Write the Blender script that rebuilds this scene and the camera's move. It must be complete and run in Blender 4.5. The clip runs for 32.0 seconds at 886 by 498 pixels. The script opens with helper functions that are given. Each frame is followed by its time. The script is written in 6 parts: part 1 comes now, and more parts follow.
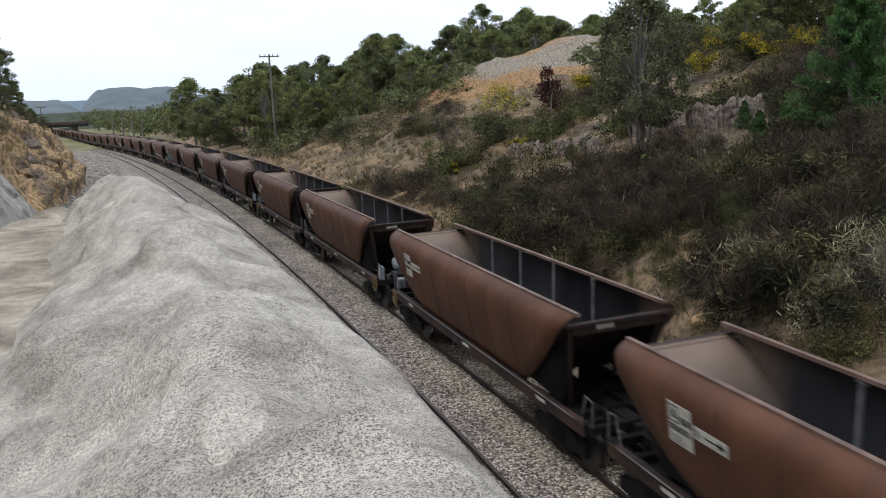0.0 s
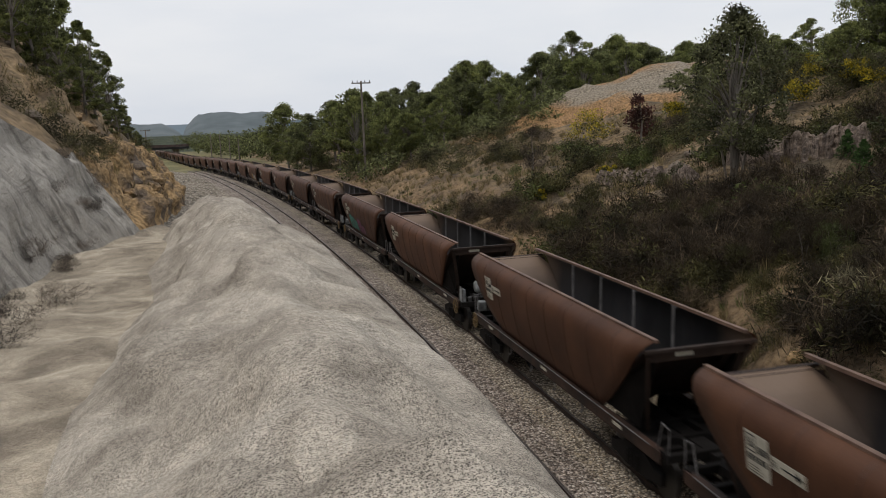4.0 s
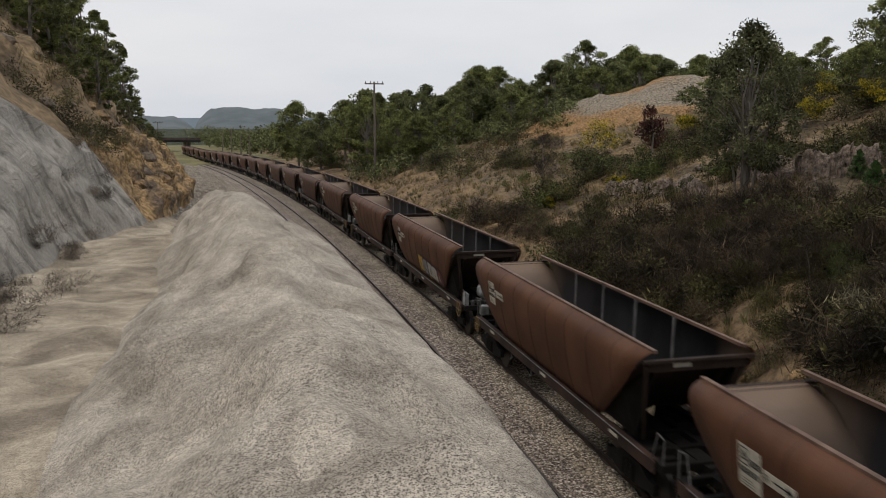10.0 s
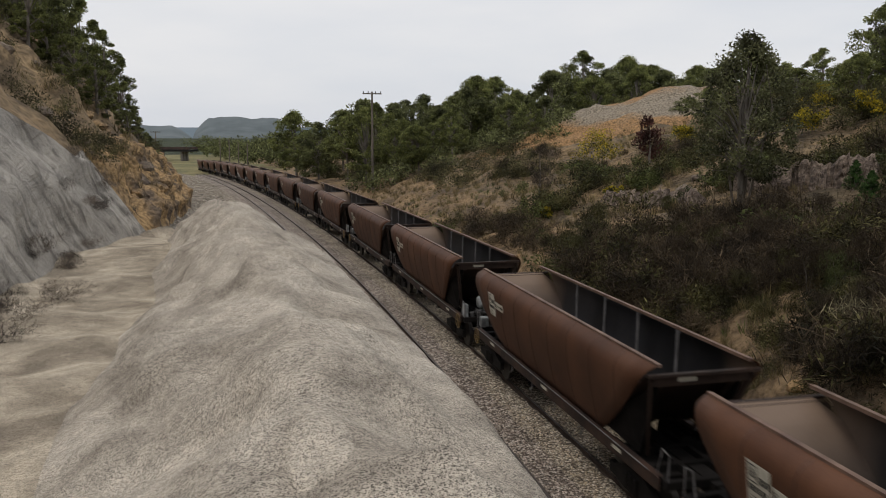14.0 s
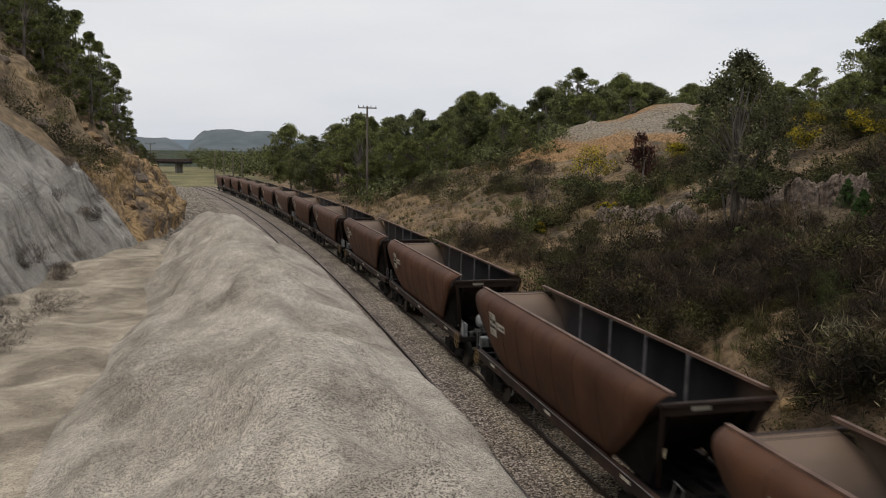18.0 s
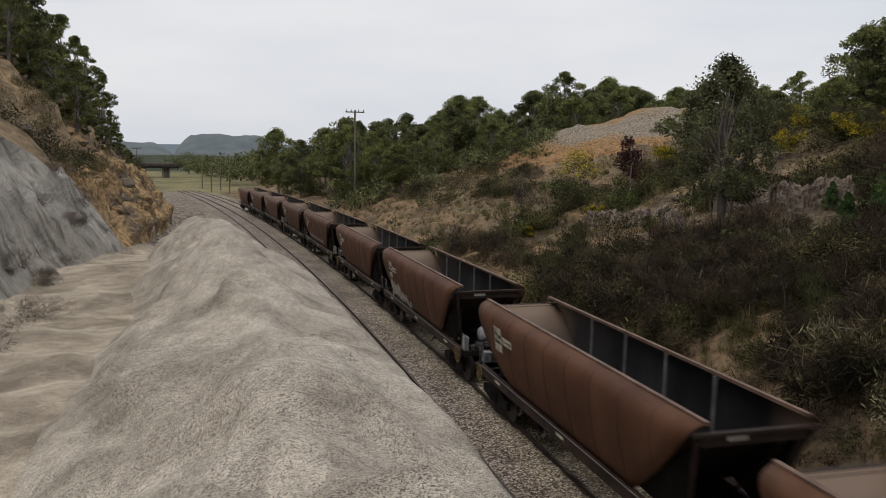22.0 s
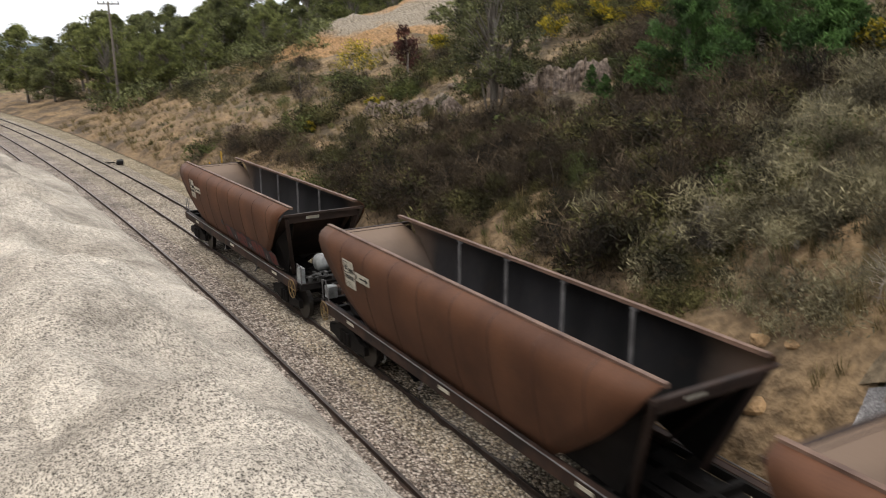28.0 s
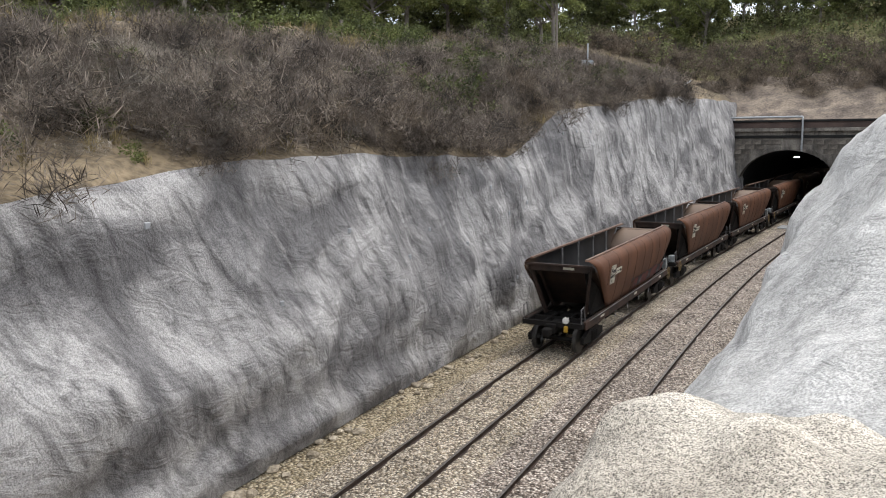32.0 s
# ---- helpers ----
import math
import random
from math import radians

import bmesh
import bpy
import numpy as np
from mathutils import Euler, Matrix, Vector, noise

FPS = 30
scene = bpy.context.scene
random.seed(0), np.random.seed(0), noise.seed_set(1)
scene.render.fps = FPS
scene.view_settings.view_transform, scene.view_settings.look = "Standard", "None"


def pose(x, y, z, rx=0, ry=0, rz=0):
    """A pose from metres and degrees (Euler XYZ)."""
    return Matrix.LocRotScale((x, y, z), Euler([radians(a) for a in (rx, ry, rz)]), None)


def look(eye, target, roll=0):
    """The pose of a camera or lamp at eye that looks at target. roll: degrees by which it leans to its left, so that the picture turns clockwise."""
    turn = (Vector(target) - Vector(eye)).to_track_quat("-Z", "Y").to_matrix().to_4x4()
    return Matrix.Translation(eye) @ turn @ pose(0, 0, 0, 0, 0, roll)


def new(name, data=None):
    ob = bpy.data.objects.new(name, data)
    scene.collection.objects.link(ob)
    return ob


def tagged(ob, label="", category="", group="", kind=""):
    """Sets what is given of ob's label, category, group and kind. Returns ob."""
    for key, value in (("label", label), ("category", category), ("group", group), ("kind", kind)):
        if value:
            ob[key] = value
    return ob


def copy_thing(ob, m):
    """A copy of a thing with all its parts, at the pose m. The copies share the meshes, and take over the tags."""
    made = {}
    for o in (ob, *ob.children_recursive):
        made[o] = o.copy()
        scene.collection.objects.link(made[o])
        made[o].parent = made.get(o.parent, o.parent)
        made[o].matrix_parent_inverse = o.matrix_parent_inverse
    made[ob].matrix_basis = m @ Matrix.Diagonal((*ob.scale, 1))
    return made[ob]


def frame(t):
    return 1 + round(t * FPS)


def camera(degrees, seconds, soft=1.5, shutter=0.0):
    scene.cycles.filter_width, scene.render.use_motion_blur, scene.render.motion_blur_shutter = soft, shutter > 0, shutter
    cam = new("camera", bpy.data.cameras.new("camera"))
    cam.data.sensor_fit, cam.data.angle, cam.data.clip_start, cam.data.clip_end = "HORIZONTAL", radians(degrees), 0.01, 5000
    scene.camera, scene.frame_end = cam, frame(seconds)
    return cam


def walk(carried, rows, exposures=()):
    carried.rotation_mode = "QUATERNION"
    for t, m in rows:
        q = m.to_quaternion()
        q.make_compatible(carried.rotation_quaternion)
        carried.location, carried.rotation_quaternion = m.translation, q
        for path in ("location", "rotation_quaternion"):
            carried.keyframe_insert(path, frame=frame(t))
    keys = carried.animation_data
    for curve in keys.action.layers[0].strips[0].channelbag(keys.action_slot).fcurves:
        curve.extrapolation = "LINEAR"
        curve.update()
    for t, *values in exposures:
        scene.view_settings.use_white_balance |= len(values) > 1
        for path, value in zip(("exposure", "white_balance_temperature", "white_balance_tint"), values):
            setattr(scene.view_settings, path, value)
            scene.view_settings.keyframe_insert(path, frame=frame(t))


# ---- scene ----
cam = camera(57.71, 32.0, soft=0.95, shutter=0.3)
PATH = [  # seconds, eye, yaw, pitch, roll
    (0.0, 0.091, 0.492, 8.0, -10.44, -11.03, -2.55),
    (0.5, 0.085, 0.493, 8.0, -9.83, -10.65, -2.23),
    (1.0, 0.073, 0.495, 8.0, -8.45, -10.47, -2.28),
    (1.5, 0.053, 0.497, 8.0, -6.05, -10.09, -2.41),
    (2.0, 0.043, 0.498, 8.0, -4.99, -9.58, -2.48),
    (2.5, 0.039, 0.498, 8.0, -4.53, -8.67, -2.18),
    (3.0, 0.039, 0.499, 8.0, -4.44, -8.48, -2.05),
    (3.5, 0.039, 0.498, 8.0, -4.52, -8.76, -2.21),
    (5.5, 0.034, 0.499, 8.0, -3.87, -9.1, -1.62),
    (6.0, 0.034, 0.499, 8.0, -3.88, -8.98, -1.21),
    (6.5, 0.034, 0.499, 8.0, -3.88, -8.9, -1.07),
    (7.0, 0.034, 0.499, 8.0, -3.89, -8.88, -1.03),
    (7.5, 0.034, 0.499, 8.0, -3.89, -8.81, -0.82),
    (8.0, 0.034, 0.499, 8.0, -3.86, -8.77, -0.69),
    (8.5, 0.035, 0.499, 8.0, -4.03, -8.73, -0.37),
    (9.0, 0.037, 0.499, 8.0, -4.28, -8.67, -0.1),
    (9.5, 0.037, 0.499, 8.0, -4.25, -8.68, -0.08),
    (10.0, 0.035, 0.499, 8.0, -4.0, -8.71, 0.13),
    (10.5, 0.034, 0.499, 8.0, -3.85, -8.56, 0.17),
    (11.0, 0.033, 0.499, 8.0, -3.77, -8.51, 0.13),
    (11.5, 0.033, 0.499, 8.0, -3.77, -8.42, 0.18),
    (12.0, 0.034, 0.499, 8.0, -3.92, -8.37, -0.04),
    (12.5, 0.034, 0.499, 8.0, -3.91, -8.32, 0.01),
    (13.0, 0.034, 0.499, 8.0, -3.88, -8.32, -0.07),
    (13.5, 0.034, 0.499, 8.0, -3.94, -8.18, 0.04),
    (14.0, 0.036, 0.499, 8.0, -4.18, -8.02, 0.23),
    (14.5, 0.036, 0.499, 8.0, -4.12, -7.91, 0.15),
    (16.5, 0.039, 0.498, 8.0, -4.48, -7.37, 0.64),
    (17.0, 0.039, 0.498, 8.0, -4.52, -7.2, 0.82),
    (17.5, 0.04, 0.498, 8.0, -4.6, -7.07, 0.78),
    (18.0, 0.04, 0.498, 8.0, -4.62, -6.98, 0.82),
    (18.5, 0.041, 0.498, 8.0, -4.75, -6.98, 0.67),
    (19.0, 0.042, 0.498, 8.0, -4.83, -6.91, 0.71),
    (19.5, 0.043, 0.498, 8.0, -4.98, -6.88, 0.74),
    (20.0, 0.045, 0.498, 8.0, -5.18, -6.74, 0.82),
    (20.5, 0.047, 0.498, 8.0, -5.34, -6.68, 0.79),
    (21.0, 0.048, 0.498, 8.0, -5.49, -6.62, 0.77),
    (21.5, 0.047, 0.498, 8.0, -5.43, -6.73, 0.72),
    (22.0, 0.048, 0.498, 8.0, -5.45, -6.69, 0.68),
    (22.5, 0.048, 0.498, 8.0, -5.54, -6.69, 0.55),
    (23.0, 0.049, 0.498, 8.0, -5.65, -6.68, 0.53),
    (23.5, 0.05, 0.497, 8.0, -5.75, -6.67, 0.46),
    (24.0, 0.052, 0.497, 8.0, -6.02, -6.91, 0.64),
    (24.5, 0.057, 0.497, 8.0, -6.6, -7.37, 0.72),
    (26.5, 0.096, 0.491, 8.0, -11.05, -9.82, 0.23),
    (27.0, 0.119, 0.486, 8.0, -13.75, -10.69, 0.2),
    (27.5, 0.146, 0.478, 8.0, -16.97, -11.81, -0.42),
    (28.0, 0.176, 0.468, 8.0, -20.58, -14.2, -0.91),
    (28.5, 0.216, 0.451, 8.0, -25.59, -17.95, -2.13),
    (29.0, 0.285, 0.411, 8.0, -34.72, -21.55, -2.95),
    (29.5, 0.399, 0.302, 8.0, -52.9, -24.4, -3.06),
    (29.6, 0.422, 0.268, 8.0, -57.56, -24.95, -2.89),
    (29.7, 0.446, 0.226, 8.0, -63.14, -25.77, -2.96),
    (29.8, 0.47, 0.172, 8.0, -69.94, -26.06, -2.26),
    (29.9, 0.49, 0.101, 8.0, -78.3, -26.19, -1.45),
    (30.0, 0.499, 0.023, 8.0, -87.36, -25.87, -1.14),
    (30.1, 0.497, -0.054, 8.0, -96.19, -24.98, -0.55),
    (30.2, 0.484, -0.124, 8.0, -104.4, -24.36, 0.12),
    (30.3, 0.464, -0.186, 8.0, -111.8, -23.2, 0.34),
    (30.4, 0.436, -0.244, 8.0, -119.2, -21.55, 0.52),
    (30.5, 0.411, -0.285, 8.0, -124.71, -19.36, 0.82),
    (30.6, 0.385, -0.319, 8.0, -129.68, -17.35, 1.08),
    (30.7, 0.362, -0.345, 8.0, -133.6, -15.64, 1.07),
    (30.8, 0.344, -0.363, 8.0, -136.56, -13.8, 0.98),
    (31.0, 0.313, -0.39, 8.0, -141.25, -11.65, 0.26),
    (31.5, 0.273, -0.419, 8.0, -146.87, -9.21, -0.12),
    (32.0, 0.263, -0.425, 8.0, -148.28, -8.15, -0.59),
]


def view(row):
    t, x, y, z, yaw, pitch, roll = row
    a, b = radians(yaw), radians(pitch)
    eye = Vector((x, y, z))
    ahead = Vector((-math.sin(a) * math.cos(b), math.cos(a) * math.cos(b), math.sin(b)))
    return (t, look(eye, eye + ahead * 10, roll))


# the phone's own exposure and white balance as it turns from the sky to the dark cutting
LOOK = [(0.0, 0.45, 5950, 10), (1.0, 0.25, 6150, 10), (2.0, 0.10, 6400, 10), (3.5, -0.04, 6650, 11), (6.0, -0.12, 6850, 12), (14.0, -0.12, 6850, 12), (24.0, -0.12, 6800, 12), (25.5, 0.11, 6800, 12),
        (26.5, 0.24, 6800, 12), (27.5, 0.52, 6850, 12), (28.0, 0.73, 6850, 12), (29.0, 1.27, 6800, 11), (30.0, 1.75, 6750, 10), (30.6, 1.47, 6500, 10), (31.0, 1.34, 6450, 10), (32.0, 1.06, 6450, 10)]
walk(cam, [view(r) for r in PATH], LOOK)

# ---- world and light: bright overcast ----
world = bpy.data.worlds.new("world")
scene.world = world
world.use_nodes = True
wn, wl = world.node_tree.nodes, world.node_tree.links
sky = wn.new("ShaderNodeTexSky")
sky.sky_type = "NISHITA"
sky.sun_disc = False
sky.sun_elevation, sky.sun_rotation = radians(52), radians(250)
sky.air_density, sky.dust_density, sky.ozone_density = 1.0, 3.0, 1.0
bg = wn["Background"]
cloud = wn.new("ShaderNodeTexNoise")
cloud.inputs["Scale"].default_value, cloud.inputs["Detail"].default_value = 2.2, 6
stretch = wn.new("ShaderNodeMapping")
stretch.inputs["Scale"].default_value = (1, 1, 4)
coords = wn.new("ShaderNodeTexCoord")
wl.new(coords.outputs["Generated"], stretch.inputs["Vector"])
wl.new(stretch.outputs["Vector"], cloud.inputs["Vector"])
ramp = wn.new("ShaderNodeValToRGB")
ramp.color_ramp.elements[0].position, ramp.color_ramp.elements[0].color = 0.3, (7.6, 8.3, 9.3, 1)
ramp.color_ramp.elements[1].position, ramp.color_ramp.elements[1].color = 0.7, (9.6, 9.9, 10.3, 1)
wl.new(cloud.outputs["Fac"], ramp.inputs["Fac"])
veil = wn.new("ShaderNodeMix")
veil.data_type = "RGBA"
veil.inputs["Factor"].default_value = 0.88
wl.new(sky.outputs["Color"], veil.inputs["A"])
wl.new(ramp.outputs["Color"], veil.inputs["B"])
wl.new(veil.outputs["Result"], bg.inputs["Color"])
bg.inputs["Strength"].default_value = 0.098
sun = new("sun", bpy.data.lights.new("sun", "SUN"))
sun.data.energy, sun.data.angle, sun.data.color = 1.1, radians(25), (1.0, 0.96, 0.9)
sun.matrix_world = look((0, 0, 60), (14, 16, 0))


# ---- materials ----
def material(name, base, dark, scale=3.0, rough=0.85, bump=0.3, bscale=40.0, metal=0.0, fine=None, vary=0.0, stretch_z=1.0, contrast=(0.35, 0.65), dist=0.03, spec=0.3, isle=False):
    """Two-scale noise between two colours, with a fine relief."""
    base, dark = tuple(0.88 * c for c in base), tuple(0.88 * c for c in dark)
    m = bpy.data.materials.new(name)
    m.use_nodes = True
    n, l = m.node_tree.nodes, m.node_tree.links
    p = n["Principled BSDF"]
    p.inputs["Roughness"].default_value, p.inputs["Metallic"].default_value = rough, metal
    p.inputs["Specular IOR Level"].default_value = spec
    tc = n.new("ShaderNodeTexCoord")
    mp = n.new("ShaderNodeMapping")
    mp.inputs["Scale"].default_value = (1, 1, stretch_z)
    l.new(tc.outputs["Object"], mp.inputs["Vector"])
    a = n.new("ShaderNodeTexNoise")
    a.inputs["Scale"].default_value, a.inputs["Detail"].default_value = scale, 8
    l.new(mp.outputs["Vector"], a.inputs["Vector"])
    r = n.new("ShaderNodeValToRGB")
    r.color_ramp.elements[0].position, r.color_ramp.elements[0].color = contrast[0], (*dark, 1)
    r.color_ramp.elements[1].position, r.color_ramp.elements[1].color = contrast[1], (*base, 1)
    l.new(a.outputs["Fac"], r.inputs["Fac"])
    last = r.outputs["Color"]
    b = n.new("ShaderNodeTexNoise")
    b.inputs["Scale"].default_value, b.inputs["Detail"].default_value = bscale, 5
    l.new(tc.outputs["Object"], b.inputs["Vector"])
    if fine is not None:
        mx = n.new("ShaderNodeMix")
        mx.data_type, mx.blend_type = "RGBA", "MULTIPLY"
        mx.inputs["Factor"].default_value = fine
        fr = n.new("ShaderNodeValToRGB")
        fr.color_ramp.elements[0].position, fr.color_ramp.elements[0].color = 0.35, (0.3, 0.3, 0.3, 1)
        fr.color_ramp.elements[1].position, fr.color_ramp.elements[1].color = 0.6, (1.25, 1.25, 1.25, 1)
        l.new(b.outputs["Fac"], fr.inputs["Fac"])
        l.new(last, mx.inputs["A"])
        l.new(fr.outputs["Color"], mx.inputs["B"])
        last = mx.outputs["Result"]
    if vary:
        hs = n.new("ShaderNodeHueSaturation")
        if isle:
            g = n.new("ShaderNodeNewGeometry")
            rnd = g.outputs["Random Per Island"]
        else:
            g = n.new("ShaderNodeObjectInfo")
            rnd = g.outputs["Random"]
        mr = n.new("ShaderNodeMapRange")
        mr.inputs["To Min"].default_value, mr.inputs["To Max"].default_value = 1 - vary, 1 + vary
        l.new(rnd, mr.inputs["Value"])
        l.new(mr.outputs["Result"], hs.inputs["Value"])
        l.new(last, hs.inputs["Color"])
        last = hs.outputs["Color"]
    l.new(last, p.inputs["Base Color"])
    if bump:
        bp = n.new("ShaderNodeBump")
        bp.inputs["Strength"].default_value, bp.inputs["Distance"].default_value = bump, dist
        l.new(b.outputs["Fac"], bp.inputs["Height"])
        l.new(bp.outputs["Normal"], p.inputs["Normal"])
    return m


def leafy(name, base, dark, isle=0.35, through_light=0.25, vary=0.0):
    m = material(name, tuple(1.15 * c for c in base), tuple(0.62 * c for c in dark), scale=0.8, rough=0.75, bump=0, vary=isle, isle=True, spec=0.2, contrast=(0.4, 0.62))
    n, l = m.node_tree.nodes, m.node_tree.links
    p = n["Principled BSDF"]
    thin, both = n.new("ShaderNodeBsdfTranslucent"), n.new("ShaderNodeMixShader")
    both.inputs["Fac"].default_value = through_light
    l.new(p.inputs["Base Color"].links[0].from_socket, thin.inputs["Color"])
    l.new(p.outputs["BSDF"], both.inputs[1])
    l.new(thin.outputs["BSDF"], both.inputs[2])
    l.new(both.outputs["Shader"], n["Material Output"].inputs["Surface"])
    return m


def stones(name, scale, cols):
    """Crushed stone: each cell its own shade, sunk joints."""
    cols = [tuple(0.88 * c for c in q) for q in cols]
    m = bpy.data.materials.new(name)
    m.use_nodes = True
    n, l = m.node_tree.nodes, m.node_tree.links
    p = n["Principled BSDF"]
    p.inputs["Roughness"].default_value, p.inputs["Specular IOR Level"].default_value = 0.92, 0.2
    tc = n.new("ShaderNodeTexCoord")
    v = n.new("ShaderNodeTexVoronoi")
    v.inputs["Scale"].default_value = scale
    l.new(tc.outputs["Object"], v.inputs["Vector"])
    sep = n.new("ShaderNodeSeparateColor")
    l.new(v.outputs["Color"], sep.inputs["Color"])
    r = n.new("ShaderNodeValToRGB")
    for e, q in zip(r.color_ramp.elements, (0.1, 0.95)):
        e.position = q
    r.color_ramp.elements[0].color, r.color_ramp.elements[1].color = (*cols[0], 1), (*cols[2], 1)
    r.color_ramp.elements.new(0.5).color = (*cols[1], 1)
    l.new(sep.outputs["Red"], r.inputs["Fac"])
    gap = n.new("ShaderNodeMapRange")
    gap.inputs["From Min"].default_value, gap.inputs["From Max"].default_value = 0.75, 0.3
    gap.inputs["To Min"].default_value = 0.25
    l.new(v.outputs["Distance"], gap.inputs["Value"])
    big = n.new("ShaderNodeTexNoise")
    big.inputs["Scale"].default_value = 0.5
    l.new(tc.outputs["Object"], big.inputs["Vector"])
    br = n.new("ShaderNodeMapRange")
    br.inputs["From Min"].default_value, br.inputs["From Max"].default_value = 0.3, 0.7
    br.inputs["To Min"].default_value, br.inputs["To Max"].default_value = 0.75, 1.2
    l.new(big.outputs["Fac"], br.inputs["Value"])
    mul = n.new("ShaderNodeMath")
    mul.operation = "MULTIPLY"
    l.new(gap.outputs["Result"], mul.inputs[0])
    l.new(br.outputs["Result"], mul.inputs[1])
    sc = n.new("ShaderNodeVectorMath")
    sc.operation = "SCALE"
    l.new(r.outputs["Color"], sc.inputs[0])
    l.new(mul.outputs["Value"], sc.inputs["Scale"])
    l.new(sc.outputs["Vector"], p.inputs["Base Color"])
    bp = n.new("ShaderNodeBump")
    bp.inputs["Strength"].default_value, bp.inputs["Distance"].default_value = 1.0, 0.7 / scale
    bp.invert = True
    l.new(v.outputs["Distance"], bp.inputs["Height"])
    l.new(bp.outputs["Normal"], p.inputs["Normal"])
    return m


def streaked(name, pale, grey, dark, broad_size=0.24, tilt=-0.32, streak_at=(0.49, 0.74), fine_at=(0.45, 0.75), grain_size=45, grain_amount=0.4, relief=0.7, fold=0.0):
    """Sprayed concrete with slanting run-off streaks and broad stains."""
    pale, grey, dark = (tuple(0.88 * c for c in q) for q in (pale, grey, dark))
    m = bpy.data.materials.new(name)
    m.use_nodes = True
    n, l = m.node_tree.nodes, m.node_tree.links
    p = n["Principled BSDF"]
    p.inputs["Roughness"].default_value, p.inputs["Specular IOR Level"].default_value = 0.93, 0.2
    tc = n.new("ShaderNodeTexCoord")

    def layer(long, size, detail, lo, hi, turn=0.0, swirl=0.4):
        mp = n.new("ShaderNodeMapping")
        mp.vector_type = "TEXTURE"
        mp.inputs["Scale"].default_value = (1, 1, long)
        mp.inputs["Rotation"].default_value = (turn, 0, 0)
        l.new(tc.outputs["Object"], mp.inputs["Vector"])
        t = n.new("ShaderNodeTexNoise")
        t.inputs["Scale"].default_value, t.inputs["Detail"].default_value = size, detail
        t.inputs["Roughness"].default_value = 0.6
        t.inputs["Distortion"].default_value = swirl
        l.new(mp.outputs["Vector"], t.inputs["Vector"])
        r = n.new("ShaderNodeMapRange")
        r.inputs["From Min"].default_value, r.inputs["From Max"].default_value = lo, hi
        l.new(t.outputs["Fac"], r.inputs["Value"])
        return r.outputs["Result"], t.outputs["Fac"]

    def blend(fac, a, b):
        mx = n.new("ShaderNodeMix")
        mx.data_type = "RGBA"
        l.new(fac, mx.inputs["Factor"])
        for sock, c in (("A", a), ("B", b)):
            if isinstance(c, tuple):
                mx.inputs[sock].default_value = (*c, 1)
            else:
                l.new(c, mx.inputs[sock])
        return mx.outputs["Result"]

    broad, _ = layer(0.8, broad_size, 9, 0.42, 0.58, 0.0, 0.8)
    streak, sfac = layer(7.0, 2.4, 9, *streak_at, tilt)
    fine, ffac = layer(9.0, 7.5, 6, *fine_at, tilt * 0.9)
    pale_run, _ = layer(5.0, 1.1, 8, 0.55, 0.72, tilt * 1.1)
    grain, gfac = layer(1.0, grain_size, 4, 0.4, 0.58)
    c = blend(broad, grey, pale)
    c = blend(streak, c, dark)
    c = blend(pale_run, c, pale)
    for fac, amount in ((fine, 0.2), (grain, grain_amount)):
        mx = n.new("ShaderNodeMix")
        mx.data_type, mx.blend_type = "RGBA", "MULTIPLY"
        mx.inputs["Factor"].default_value = amount
        l.new(c, mx.inputs["A"])
        l.new(blend(fac, (0.4, 0.4, 0.4), (1.3, 1.3, 1.3)), mx.inputs["B"])
        c = mx.outputs["Result"]
    l.new(c, p.inputs["Base Color"])
    add = n.new("ShaderNodeMath")
    add.operation = "MULTIPLY_ADD"
    l.new(ffac, add.inputs[0])
    add.inputs[1].default_value = 1.3
    l.new(gfac, add.inputs[2])
    bp = n.new("ShaderNodeBump")
    bp.inputs["Strength"].default_value, bp.inputs["Distance"].default_value = relief, 0.022
    l.new(add.outputs["Value"], bp.inputs["Height"])
    if fold:
        _, soft = layer(0.6, 1.1, 4, 0, 1, 0.4, 1.4)
        lump = n.new("ShaderNodeBump")
        lump.inputs["Strength"].default_value, lump.inputs["Distance"].default_value = fold, 0.35
        l.new(soft, lump.inputs["Height"])
        l.new(lump.outputs["Normal"], bp.inputs["Normal"])
    l.new(bp.outputs["Normal"], p.inputs["Normal"])
    return m


